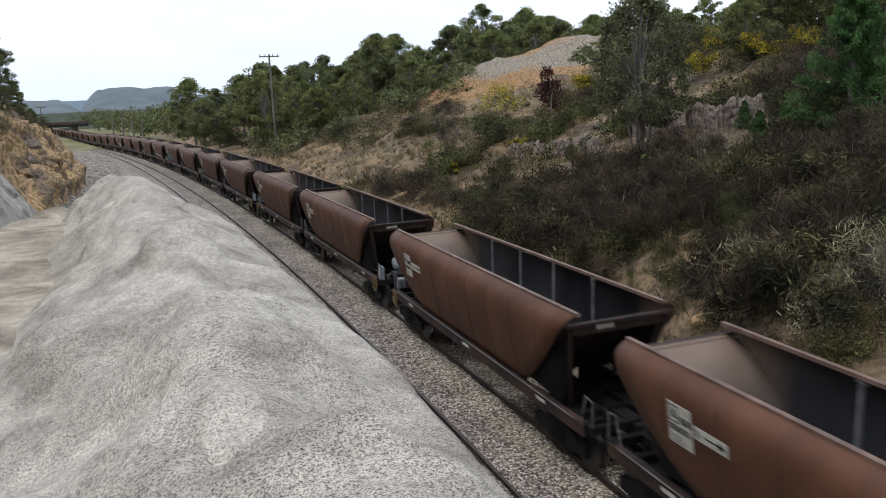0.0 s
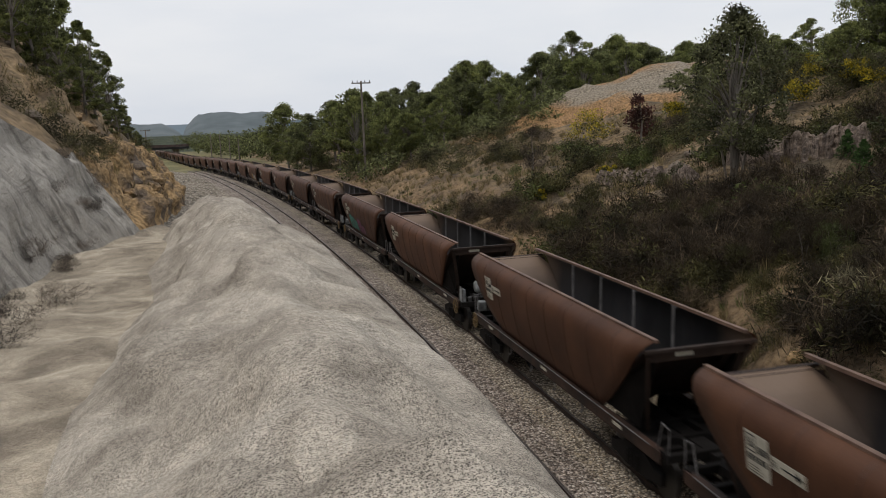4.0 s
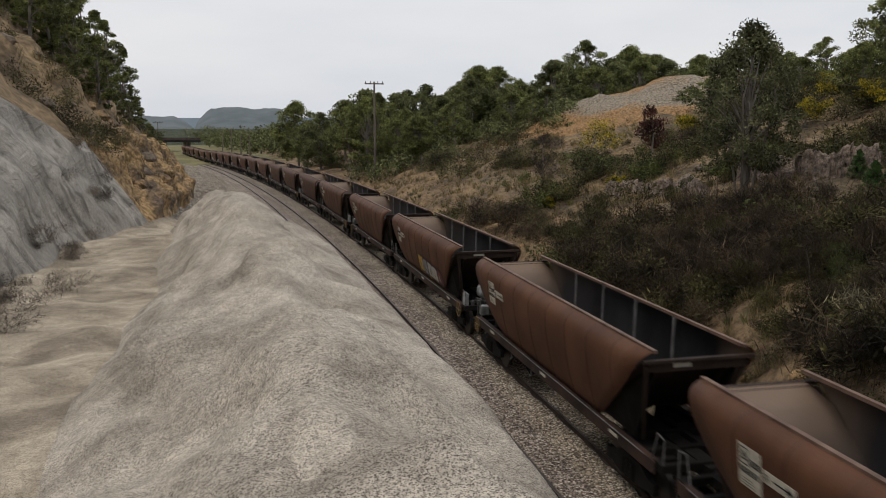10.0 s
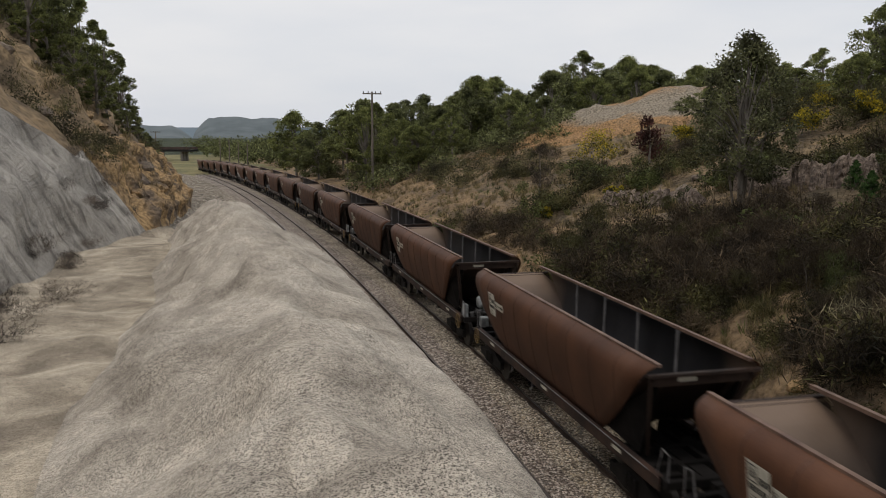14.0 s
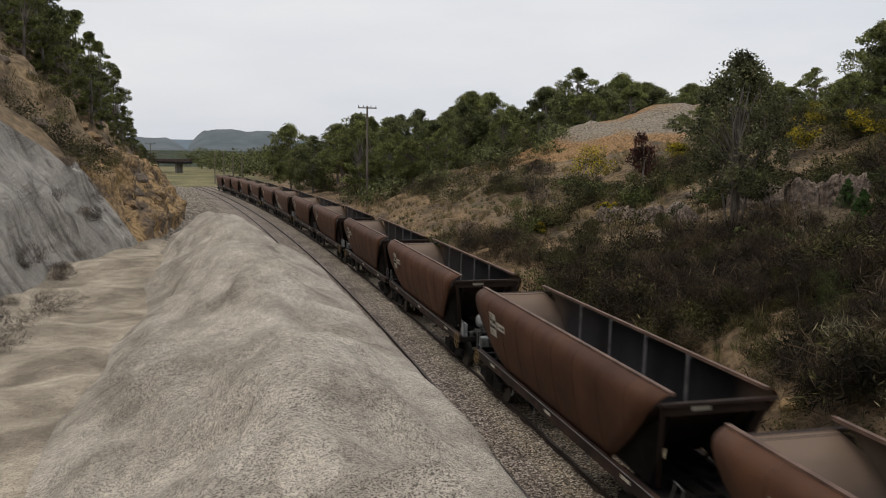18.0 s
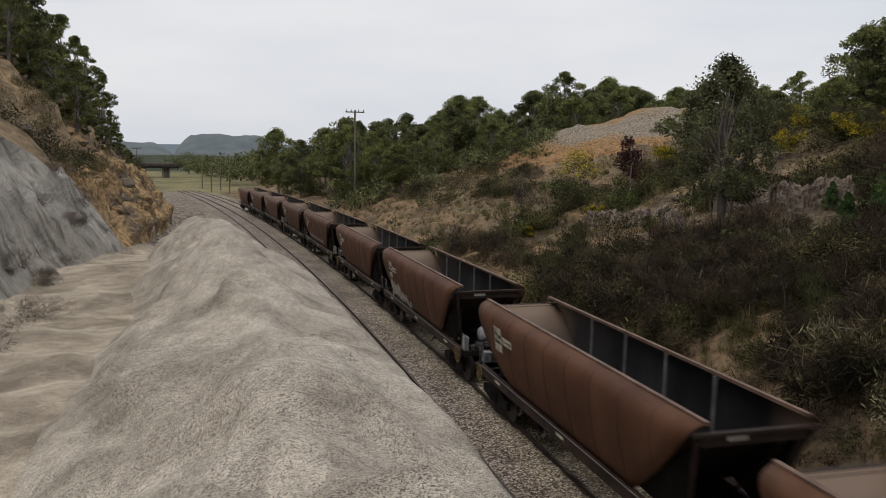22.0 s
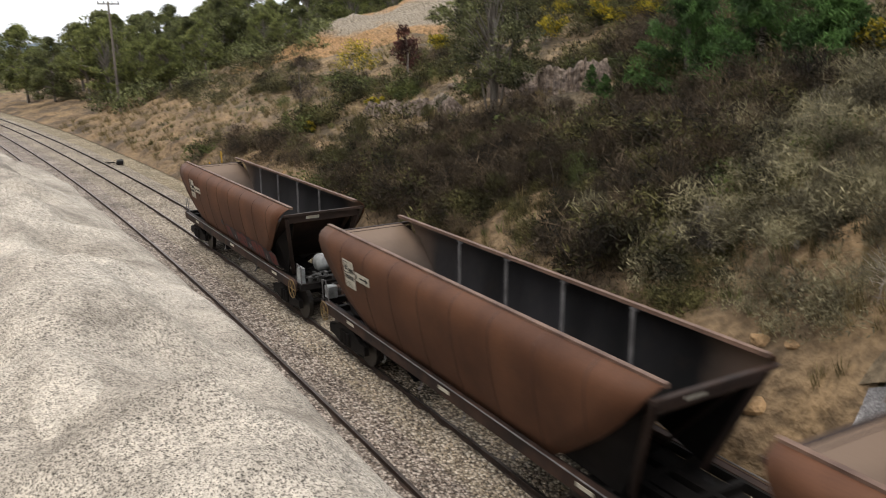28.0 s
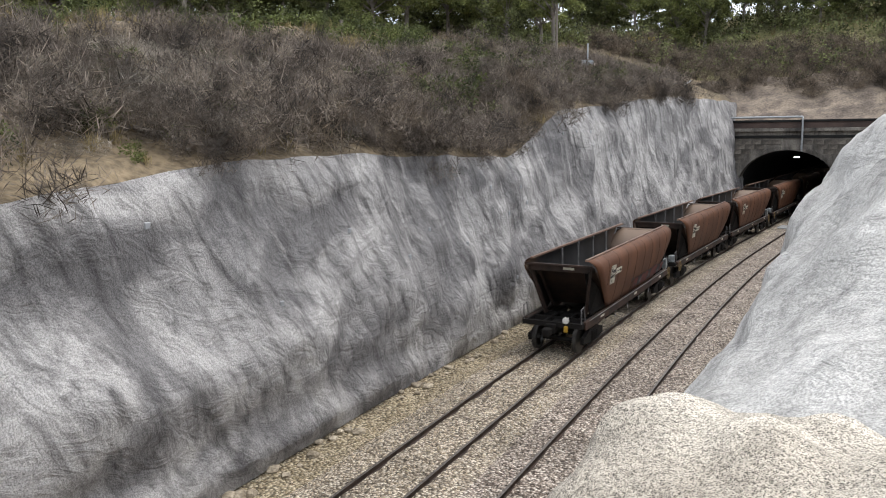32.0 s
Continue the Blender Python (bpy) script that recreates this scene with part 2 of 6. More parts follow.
def crust(name, pale, mean, dark, pits=0.72, patch=0.5):
    """Granular sprayed concrete: pits and pebbles at two sizes, worn pale crests and dusty patches."""
    m = bpy.data.materials.new(name)
    m.use_nodes = True
    n, l = m.node_tree.nodes, m.node_tree.links
    p = n["Principled BSDF"]
    p.inputs["Roughness"].default_value, p.inputs["Specular IOR Level"].default_value = 0.95, 0.15
    tc = n.new("ShaderNodeTexCoord")

    def field(size, detail, lo, hi, a, b, swirl=0.0):
        t = n.new("ShaderNodeTexNoise")
        t.inputs["Scale"].default_value, t.inputs["Detail"].default_value, t.inputs["Distortion"].default_value = size, detail, swirl
        l.new(tc.outputs["Object"], t.inputs["Vector"])
        r = n.new("ShaderNodeMapRange")
        for key, v in (("From Min", lo), ("From Max", hi), ("To Min", a), ("To Max", b)):
            r.inputs[key].default_value = v
        l.new(t.outputs["Fac"], r.inputs["Value"])
        return r.outputs["Result"], t.outputs["Fac"]

    def times(a, b, op="MULTIPLY"):
        q = n.new("ShaderNodeMath")
        q.operation = op
        l.new(a, q.inputs[0])
        l.new(b, q.inputs[1])
        return q.outputs["Value"]

    broad, _ = field(patch, 7, 0.36, 0.64, 0, 1, 0.6)
    ramp_ = n.new("ShaderNodeValToRGB")
    ramp_.color_ramp.elements[0].color, ramp_.color_ramp.elements[1].color = (*dark, 1), (*pale, 1)
    ramp_.color_ramp.elements.new(0.5).color = (*mean, 1)
    l.new(broad, ramp_.inputs["Fac"])
    fine, fh = field(88, 2, 0.37, 0.5, 1 - pits, 1.12)
    mid_, mh = field(40, 3, 0.36, 0.52, 1 - 0.5 * pits, 1.1)
    worn, _ = field(2.6, 5, 0.4, 0.62, 0.86, 1.1)
    clod, _ = field(14, 4, 0.34, 0.54, 1 - 0.2 * pits, 1.05)
    shade = times(times(times(fine, mid_), worn), clod)
    sc = n.new("ShaderNodeVectorMath")
    sc.operation = "SCALE"
    l.new(ramp_.outputs["Color"], sc.inputs[0])
    l.new(shade, sc.inputs["Scale"])
    l.new(sc.outputs["Vector"], p.inputs["Base Color"])
    _, lump = field(7, 5, 0, 1, 0, 1)
    b1, b2, b3 = (n.new("ShaderNodeBump") for _ in range(3))
    for b, h, strength, dist in ((b1, lump, 0.7, 0.10), (b2, mh, 0.9, 0.028), (b3, fh, 0.8, 0.010)):
        b.inputs["Strength"].default_value, b.inputs["Distance"].default_value = strength, dist
        l.new(h, b.inputs["Height"])
    l.new(b1.outputs["Normal"], b2.inputs["Normal"])
    l.new(b2.outputs["Normal"], b3.inputs["Normal"])
    l.new(b3.outputs["Normal"], p.inputs["Normal"])
    return m


M = {}
M["crust"] = crust("granular_shotcrete", (0.545, 0.49, 0.413), (0.445, 0.396, 0.33), (0.325, 0.286, 0.236))
M["sandy_crust"] = crust("sandy_shotcrete", (0.50, 0.433, 0.34), (0.385, 0.329, 0.253), (0.255, 0.216, 0.167), 0.55, 0.7)
M["shotcrete"] = streaked("shotcrete", (0.56, 0.52, 0.46), (0.43, 0.40, 0.355), (0.20, 0.185, 0.165), 0.5, 0.55, (0.48, 0.68), (0.42, 0.7), 40, 0.5, 1.0, 0.6)
M["shotcrete_patch"] = crust("fresh_shotcrete", (0.56, 0.504, 0.425), (0.50, 0.447, 0.373), (0.425, 0.378, 0.315), 0.6, 0.9)
M["wall"] = streaked("stained_shotcrete", (0.52, 0.50, 0.485), (0.225, 0.216, 0.216), (0.09, 0.085, 0.086), 0.22, -0.42, (0.46, 0.72), (0.40, 0.85), 30, 0.5, 1.0, fold=0.5)
M["pale_wall"] = streaked("pale_shotcrete", (0.62, 0.60, 0.572), (0.44, 0.427, 0.405), (0.24, 0.23, 0.22), 0.3, 0.3, (0.5, 0.74), (0.42, 0.7), 34, 0.5, 1.0, fold=0.45)
M["ballast"] = stones("ballast", 15.0, ((0.15, 0.115, 0.092), (0.37, 0.30, 0.245), (0.74, 0.65, 0.56)))
M["ballast_tan"] = stones("tan_ballast", 15.0, ((0.20, 0.158, 0.118), (0.45, 0.375, 0.285), (0.74, 0.65, 0.53)))
M["stone_grey"] = material("grey_broken_stone", (0.50, 0.425, 0.36), (0.30, 0.25, 0.205), 6.0, 0.92, 0, 30, vary=0.5, isle=True)
M["stone_tan"] = material("tan_broken_stone", (0.52, 0.43, 0.32), (0.31, 0.25, 0.175), 6.0, 0.92, 0, 30, vary=0.5, isle=True)
M["dirt"] = material("clay_earth", (0.29, 0.195, 0.105), (0.10, 0.073, 0.048), 0.3, 0.95, 0.9, 3.5, fine=0.6, dist=0.2)
M["hill"] = material("dry_hillside", (0.25, 0.19, 0.12), (0.085, 0.066, 0.042), 0.3, 0.95, 0.8, 4.0, fine=0.6, dist=0.2)
M["grass"] = material("dry_grass_ground", (0.27, 0.23, 0.11), (0.12, 0.12, 0.05), 0.12, 0.95, 0.8, 2.5, fine=0.5, dist=0.2)
M["wood_far"] = material("far_forest", (0.06, 0.075, 0.035), (0.025, 0.035, 0.018), 0.15, 0.95, 1.0, 0.6, fine=0.6, dist=2.0)
# wooded hills, the blue-grey of distance haze mixed into the base colour
M["hills_blue"] = material("haze_tinted_hills", (0.15, 0.175, 0.185), (0.10, 0.122, 0.13), 0.02, 1.0, 0, 1)
M["rust"] = material("rusty_brown_paint", (0.138, 0.061, 0.032), (0.068, 0.029, 0.016), 0.7, 0.6, 0.05, 30, fine=0.2, vary=0.15, contrast=(0.3, 0.7), spec=0.18)
M["dark_steel"] = material("grimy_dark_steel", (0.015, 0.013, 0.012), (0.008, 0.007, 0.0065), 2.0, 0.75, 0.3, 20, spec=0.15)
M["inside"] = material("coal_worn_inside", (0.030, 0.029, 0.031), (0.010, 0.0098, 0.0102), 1.1, 0.5, 0.1, 10, stretch_z=0.3, spec=0.25)
n, l = M["inside"].node_tree.nodes, M["inside"].node_tree.links
spot, split, mag, near_end, grit, dusty, mix = (n.new("ShaderNode" + k) for k in ("TexCoord", "SeparateXYZ", "Math", "MapRange", "TexNoise", "Math", "Mix"))
mag.operation, dusty.operation, dusty.use_clamp = "ABSOLUTE", "MULTIPLY_ADD", True
l.new(spot.outputs["Object"], split.inputs["Vector"])
l.new(split.outputs["X"], mag.inputs[0])
near_end.inputs["From Min"].default_value, near_end.inputs["From Max"].default_value = 4.5, 6.0
l.new(mag.outputs["Value"], near_end.inputs["Value"])
grit.inputs["Scale"].default_value, grit.inputs["Detail"].default_value = 2.2, 7
l.new(spot.outputs["Object"], grit.inputs["Vector"])
l.new(grit.outputs["Fac"], dusty.inputs[0])
dusty.inputs[1].default_value = 0.25
l.new(near_end.outputs["Result"], dusty.inputs[2])
mix.data_type = "RGBA"
lift_ = n.new("ShaderNodeMath")
lift_.operation, lift_.use_clamp = "SUBTRACT", True
l.new(dusty.outputs["Value"], lift_.inputs[0])
lift_.inputs[1].default_value = 0.13
l.new(lift_.outputs["Value"], mix.inputs["Factor"])
l.new(n["Principled BSDF"].inputs["Base Color"].links[0].from_socket, mix.inputs["A"])
mix.inputs["B"].default_value = (0.21, 0.147, 0.107, 1)
l.new(mix.outputs["Result"], n["Principled BSDF"].inputs["Base Color"])
M["rimsteel"] = material("worn_rim", (0.20, 0.125, 0.09), (0.10, 0.06, 0.045), 2.0, 0.6, 0.2, 25)
M["brace"] = material("grey_brace", (0.20, 0.19, 0.19), (0.10, 0.095, 0.095), 3.0, 0.6, 0.1, 25)
M["white"] = material("white_plate", (0.62, 0.58, 0.48), (0.45, 0.42, 0.34), 6.0, 0.7, 0, 30)
M["black"] = material("black_marking", (0.02, 0.02, 0.02), (0.012, 0.012, 0.012), 6.0, 0.8, 0, 30)
M["tank"] = material("grey_air_tank", (0.36, 0.38, 0.38), (0.14, 0.145, 0.145), 4.0, 0.55, 0.1, 20)
M["cradle"] = material("grimy_grey_frame", (0.10, 0.10, 0.10), (0.03, 0.029, 0.028), 4.0, 0.6, 0.1, 20)
M["railside"] = material("rusty_rail", (0.06, 0.038, 0.028), (0.03, 0.02, 0.016), 3.0, 0.8, 0.3, 40)
M["railtop"] = material("polished_railhead", (0.22, 0.19, 0.17), (0.13, 0.11, 0.095), 8.0, 0.42, 0, 40, metal=0.9)
M["sleeper"] = material("concrete_sleeper", (0.42, 0.38, 0.33), (0.28, 0.25, 0.21), 3.0, 0.9, 0.4, 30, vary=0.2)
M["bark"] = material("grey_bark", (0.28, 0.25, 0.22), (0.10, 0.085, 0.07), 2.0, 0.9, 0.6, 12, stretch_z=0.3)
M["gum"] = leafy("gum_leaves", (0.23, 0.25, 0.085), (0.12, 0.135, 0.05))
M["pine"] = leafy("pine_needles", (0.085, 0.165, 0.045), (0.04, 0.08, 0.025))
M["scrub"] = leafy("brown_scrub", (0.23, 0.19, 0.155), (0.08, 0.066, 0.056), 0.55)
M["green"] = leafy("green_scrub", (0.12, 0.138, 0.046), (0.06, 0.072, 0.027), 0.4)
M["yellow"] = leafy("gorse_flower", (0.55, 0.42, 0.03), (0.34, 0.28, 0.03), 0.3)
M["straw"] = leafy("dry_grass_blades", (0.28, 0.22, 0.11), (0.19, 0.15, 0.07), 0.35)
M["rock"] = material("weathered_rock", (0.27, 0.215, 0.165), (0.11, 0.088, 0.072), 0.7, 0.95, 0.9, 6, fine=0.5, dist=0.1)
M["clayrock"] = material("orange_clay_rock", (0.46, 0.30, 0.15), (0.30, 0.19, 0.10), 0.6, 0.95, 0.8, 6, fine=0.4, dist=0.1)
M["clayface"] = material("eroded_clay_face", (0.50, 0.33, 0.165), (0.17, 0.125, 0.088), 0.8, 0.95, 1.0, 5, fine=0.7, dist=0.3, contrast=(0.38, 0.58))
M["rubble"] = stones("sandy_rubble", 5.5, ((0.20, 0.165, 0.125), (0.42, 0.36, 0.285), (0.62, 0.55, 0.45)))
M["cess"] = stones("sandy_cess", 13.0, ((0.24, 0.185, 0.115), (0.44, 0.36, 0.235), (0.60, 0.51, 0.37)))
M["cessrock"] = material("pale_broken_rock", (0.48, 0.41, 0.31), (0.22, 0.18, 0.13), 2.5, 0.95, 0.8, 12, fine=0.5)
M["concrete"] = material("stained_concrete", (0.30, 0.275, 0.24), (0.10, 0.09, 0.08), 0.8, 0.9, 0.4, 14, fine=0.3, stretch_z=0.25)
M["portal_stone"] = material("sooty_portal_stone", (0.24, 0.215, 0.185), (0.045, 0.04, 0.036), 1.1, 0.9, 0.5, 9, fine=0.45, stretch_z=0.3, contrast=(0.36, 0.62))
# even near-black for the tunnel lining, wires, bridge deck and portal bands
M["near_black"] = material("near_black_lining", (0.02, 0.019, 0.018), (0.012, 0.012, 0.012), 1.0, 0.95, 0.2, 10)
M["galv"] = material("galvanised_steel", (0.42, 0.43, 0.44), (0.3, 0.31, 0.32), 3.0, 0.5, 0.1, 20, metal=0.4)
M["timber"] = material("weathered_timber_pole", (0.20, 0.17, 0.14), (0.11, 0.095, 0.08), 2.0, 0.9, 0.3, 20, stretch_z=0.2)

M["gum2"] = leafy("dark_gum_leaves", (0.19, 0.205, 0.085), (0.09, 0.10, 0.045))
M["gum3"] = leafy("grey_gum_leaves", (0.155, 0.16, 0.075), (0.07, 0.073, 0.038))
M["scrub2"] = leafy("dull_brown_scrub", (0.18, 0.142, 0.105), (0.08, 0.063, 0.05), 0.5)
M["heath"] = leafy("olive_heath", (0.13, 0.12, 0.055), (0.065, 0.062, 0.033), 0.5)
M["ochre_slope"] = material("ochre_slope", (0.26, 0.18, 0.098), (0.095, 0.072, 0.045), 0.5, 0.95, 1.0, 3.0, fine=0.7, dist=0.25)
M["ochre_hill"] = material("ochre_hill", (0.34, 0.24, 0.135), (0.15, 0.11, 0.07), 0.35, 0.95, 0.9, 3.0, fine=0.6, dist=0.25)
M["light_brush"] = leafy("pale_olive_brush", (0.31, 0.275, 0.165), (0.145, 0.128, 0.083), 0.5)
M["dead_brush"] = leafy("dead_grey_brush", (0.38, 0.335, 0.28), (0.16, 0.14, 0.12), 0.5)
# brown and olive plants, their colours lowered further for deep shade among twigs
M["brown_heath"] = leafy("shade_darkened_brown_heath", (0.108, 0.079, 0.049), (0.034, 0.026, 0.018), 0.6)
M["olive_heath"] = leafy("shade_darkened_olive_heath", (0.115, 0.105, 0.04), (0.036, 0.034, 0.017), 0.6)
M["redleaf"] = leafy("reddish_leaves", (0.12, 0.05, 0.04), (0.06, 0.03, 0.025))
M["spoil"] = material("spoil_rock", (0.31, 0.26, 0.195), (0.36, 0.21, 0.095), 0.07, 0.95, 1.0, 4.5, fine=0.95, dist=0.3, contrast=(0.46, 0.53))
# paler and bluer still: more air haze painted into the colour
M["hills_far"] = material("haze_tinted_far_hills", (0.17, 0.22, 0.26), (0.13, 0.17, 0.20), 0.005, 1.0, 0, 1)
M["portal_block"] = material("stained_stone_block", (0.27, 0.235, 0.195), (0.05, 0.044, 0.039), 0.8, 0.9, 0.4, 9, fine=0.45, stretch_z=0.3, contrast=(0.38, 0.62), vary=0.3)
M["parapet"] = material("brown_parapet", (0.09, 0.06, 0.05), (0.05, 0.035, 0.03), 1.0, 0.8, 0.2, 10)
M["boxgrey"] = material("pale_box_paint", (0.45, 0.5, 0.55), (0.38, 0.42, 0.47), 3.0, 0.5, 0, 20)
M["hutgreen"] = material("dark_green_paint", (0.03, 0.05, 0.035), (0.02, 0.035, 0.025), 2.0, 0.6, 0, 20)
M["lamp"] = bpy.data.materials.new("lamp_glow")
M["lamp"].use_nodes = True
M["lamp"].node_tree.nodes["Principled BSDF"].inputs["Emission Color"].default_value = (1, 1, 0.95, 1)
M["lamp"].node_tree.nodes["Principled BSDF"].inputs["Emission Strength"].default_value = 6


# ---- track alignment: the loaded line's middle as x(s), s runs away from the tunnel ----
def mid(s):
    if s > 236:
        return mid(236) + (s - 236) * slope(236)
    if s < -60:
        return mid(-60) + (s + 60) * slope(-60)
    far = max(0.0, s)
    return ((-3.6675512e-09 * s + 2.128475e-06) * s - 9.474763e-04) * s * s - 0.134638 * s + 8.97276 + (3.2e-07 * far + 6.0e-05) * far * far


def slope(s):
    s = min(236, max(-60, s))
    far = max(0.0, s)
    return ((-4 * 3.6675512e-09 * s + 3 * 2.128475e-06) * s - 2 * 9.474763e-04) * s - 0.134638 + (9.6e-07 * far + 1.2e-04) * far


def fall(s):
    """The line drops gently away from the cutting."""
    far = min(236.0, max(0.0, s))
    return -4.5e-05 * far * far - max(0.0, s - 236.0) * 0.004


def at(s, d, z=0.0):
    """The place d metres to the side of the loaded line at s (the camera's side is negative)."""
    k = slope(s)
    q = math.hypot(1, k)
    return (mid(s) + d / q, s - d * k / q, z + fall(s))


ARC_S = np.arange(-760.0, 700.0, 1.0)
ARC_L = np.concatenate([[0], np.cumsum([math.hypot(1, slope(s + 0.5)) for s in ARC_S[:-1]])])


def along(length):
    return float(np.interp(length, ARC_L, ARC_S))


def length_at(s):
    return float(np.interp(s, ARC_S, ARC_L))


# ---- small mesh helpers ----
def mesh_of(name, verts, faces, mat, smooth=False):
    me = bpy.data.meshes.new(name)
    me.from_pydata([tuple(v) for v in verts], [], [tuple(f) for f in faces])
    me.materials.append(mat)
    if smooth:
        me.polygons.foreach_set("use_smooth", [True] * len(me.polygons))
    me.update()
    return me


def mesh_np(name, V, Q, mat):
    me = bpy.data.meshes.new(name)
    n, m, w = len(V), len(Q), Q.shape[1]
    me.vertices.add(n)
    me.vertices.foreach_set("co", V.astype(np.float32).ravel())
    me.loops.add(m * w)
    me.loops.foreach_set("vertex_index", Q.astype(np.int32).ravel())
    me.polygons.add(m)
    me.polygons.foreach_set("loop_start", np.arange(0, m * w, w, dtype=np.int32))
    me.materials.append(mat)
    me.update(calc_edges=True)
    return me


def solid(name, verts, faces, mat, parent=None, label="", smooth=False):
    ob = new(name, mesh_of(name, verts, faces, mat, smooth))
    if parent:
        ob.parent = parent
    if label:
        ob["label"] = label
    return ob


def part(name, bm, mat, parent=None, label="", smooth=False):
    me = bpy.data.meshes.new(name)
    bm.to_mesh(me)
    bm.free()
    me.materials.append(mat)
    if smooth:
        me.polygons.foreach_set("use_smooth", [True] * len(me.polygons))
    ob = new(name, me)
    if parent:
        ob.parent = parent
    if label:
        ob["label"] = label
    return ob


def box(bm, x, y, z, sx, sy, sz, bevel=0.0, m=None):
    """A box by its middle and sizes."""
    r = bmesh.ops.create_cube(bm, size=1)
    vs = r["verts"]
    for v in vs:
        v.co = Vector((x + v.co.x * sx, y + v.co.y * sy, z + v.co.z * sz))
    if bevel:
        es = list({e for v in vs for e in v.link_edges})
        o = bmesh.ops.bevel(bm, geom=es, offset=bevel, segments=1, affect="EDGES")
        vs = list({v for f in o["faces"] for v in f.verts} | {v for v in vs if v.is_valid})
    if m is not None:
        bmesh.ops.transform(bm, matrix=m, verts=[v for v in vs if v.is_valid])


def tube(bm, pts, radii, n=8):
    """A bent tapered rod through the points."""
    pts = [Vector(p) for p in pts]
    if not hasattr(radii, "__len__"):
        radii = [radii] * len(pts)
    rings = []
    for i, p in enumerate(pts):
        d = (pts[min(i + 1, len(pts) - 1)] - pts[max(i - 1, 0)]).normalized()
        a = d.orthogonal().normalized()
        if i:
            a = (last - d * last.dot(d)).normalized()
        last = a
        b = d.cross(a)
        rings.append([bm.verts.new(p + (a * math.cos(q) + b * math.sin(q)) * radii[i]) for q in [2 * math.pi * k / n for k in range(n)]])
    for i in range(len(rings) - 1):
        for k in range(n):
            bm.faces.new((rings[i][k], rings[i][(k + 1) % n], rings[i + 1][(k + 1) % n], rings[i + 1][k]))
    bm.faces.new(rings[0][::-1])
    bm.faces.new(rings[-1])


def bar(bm, a, b, w, h):
    """A straight square bar from a to b."""
    a, b = Vector(a), Vector(b)
    d = (b - a).normalized()
    side = d.cross(Vector((0, 0, 1)))
    side = side.normalized() if side.length > 0.01 else Vector((1, 0, 0))
    up = side.cross(d)
    q = [[bm.verts.new(p + side * i * w / 2 + up * j * h / 2) for i, j in ((-1, -1), (1, -1), (1, 1), (-1, 1))] for p in (a, b)]
    for k in range(4):
        bm.faces.new((q[0][k], q[0][(k + 1) % 4], q[1][(k + 1) % 4], q[1][k]))
    bm.faces.new(q[0][::-1])
    bm.faces.new(q[1])


def fractal(x, y, z=0.0, scale=1.0, octaves=4):
    v, a = 0.0, 1.0
    p = Vector((x * scale, y * scale, z * scale))
    for _ in range(octaves):
        v += a * noise.noise(p)
        p, a = p * 2.03, a * 0.5
    return v

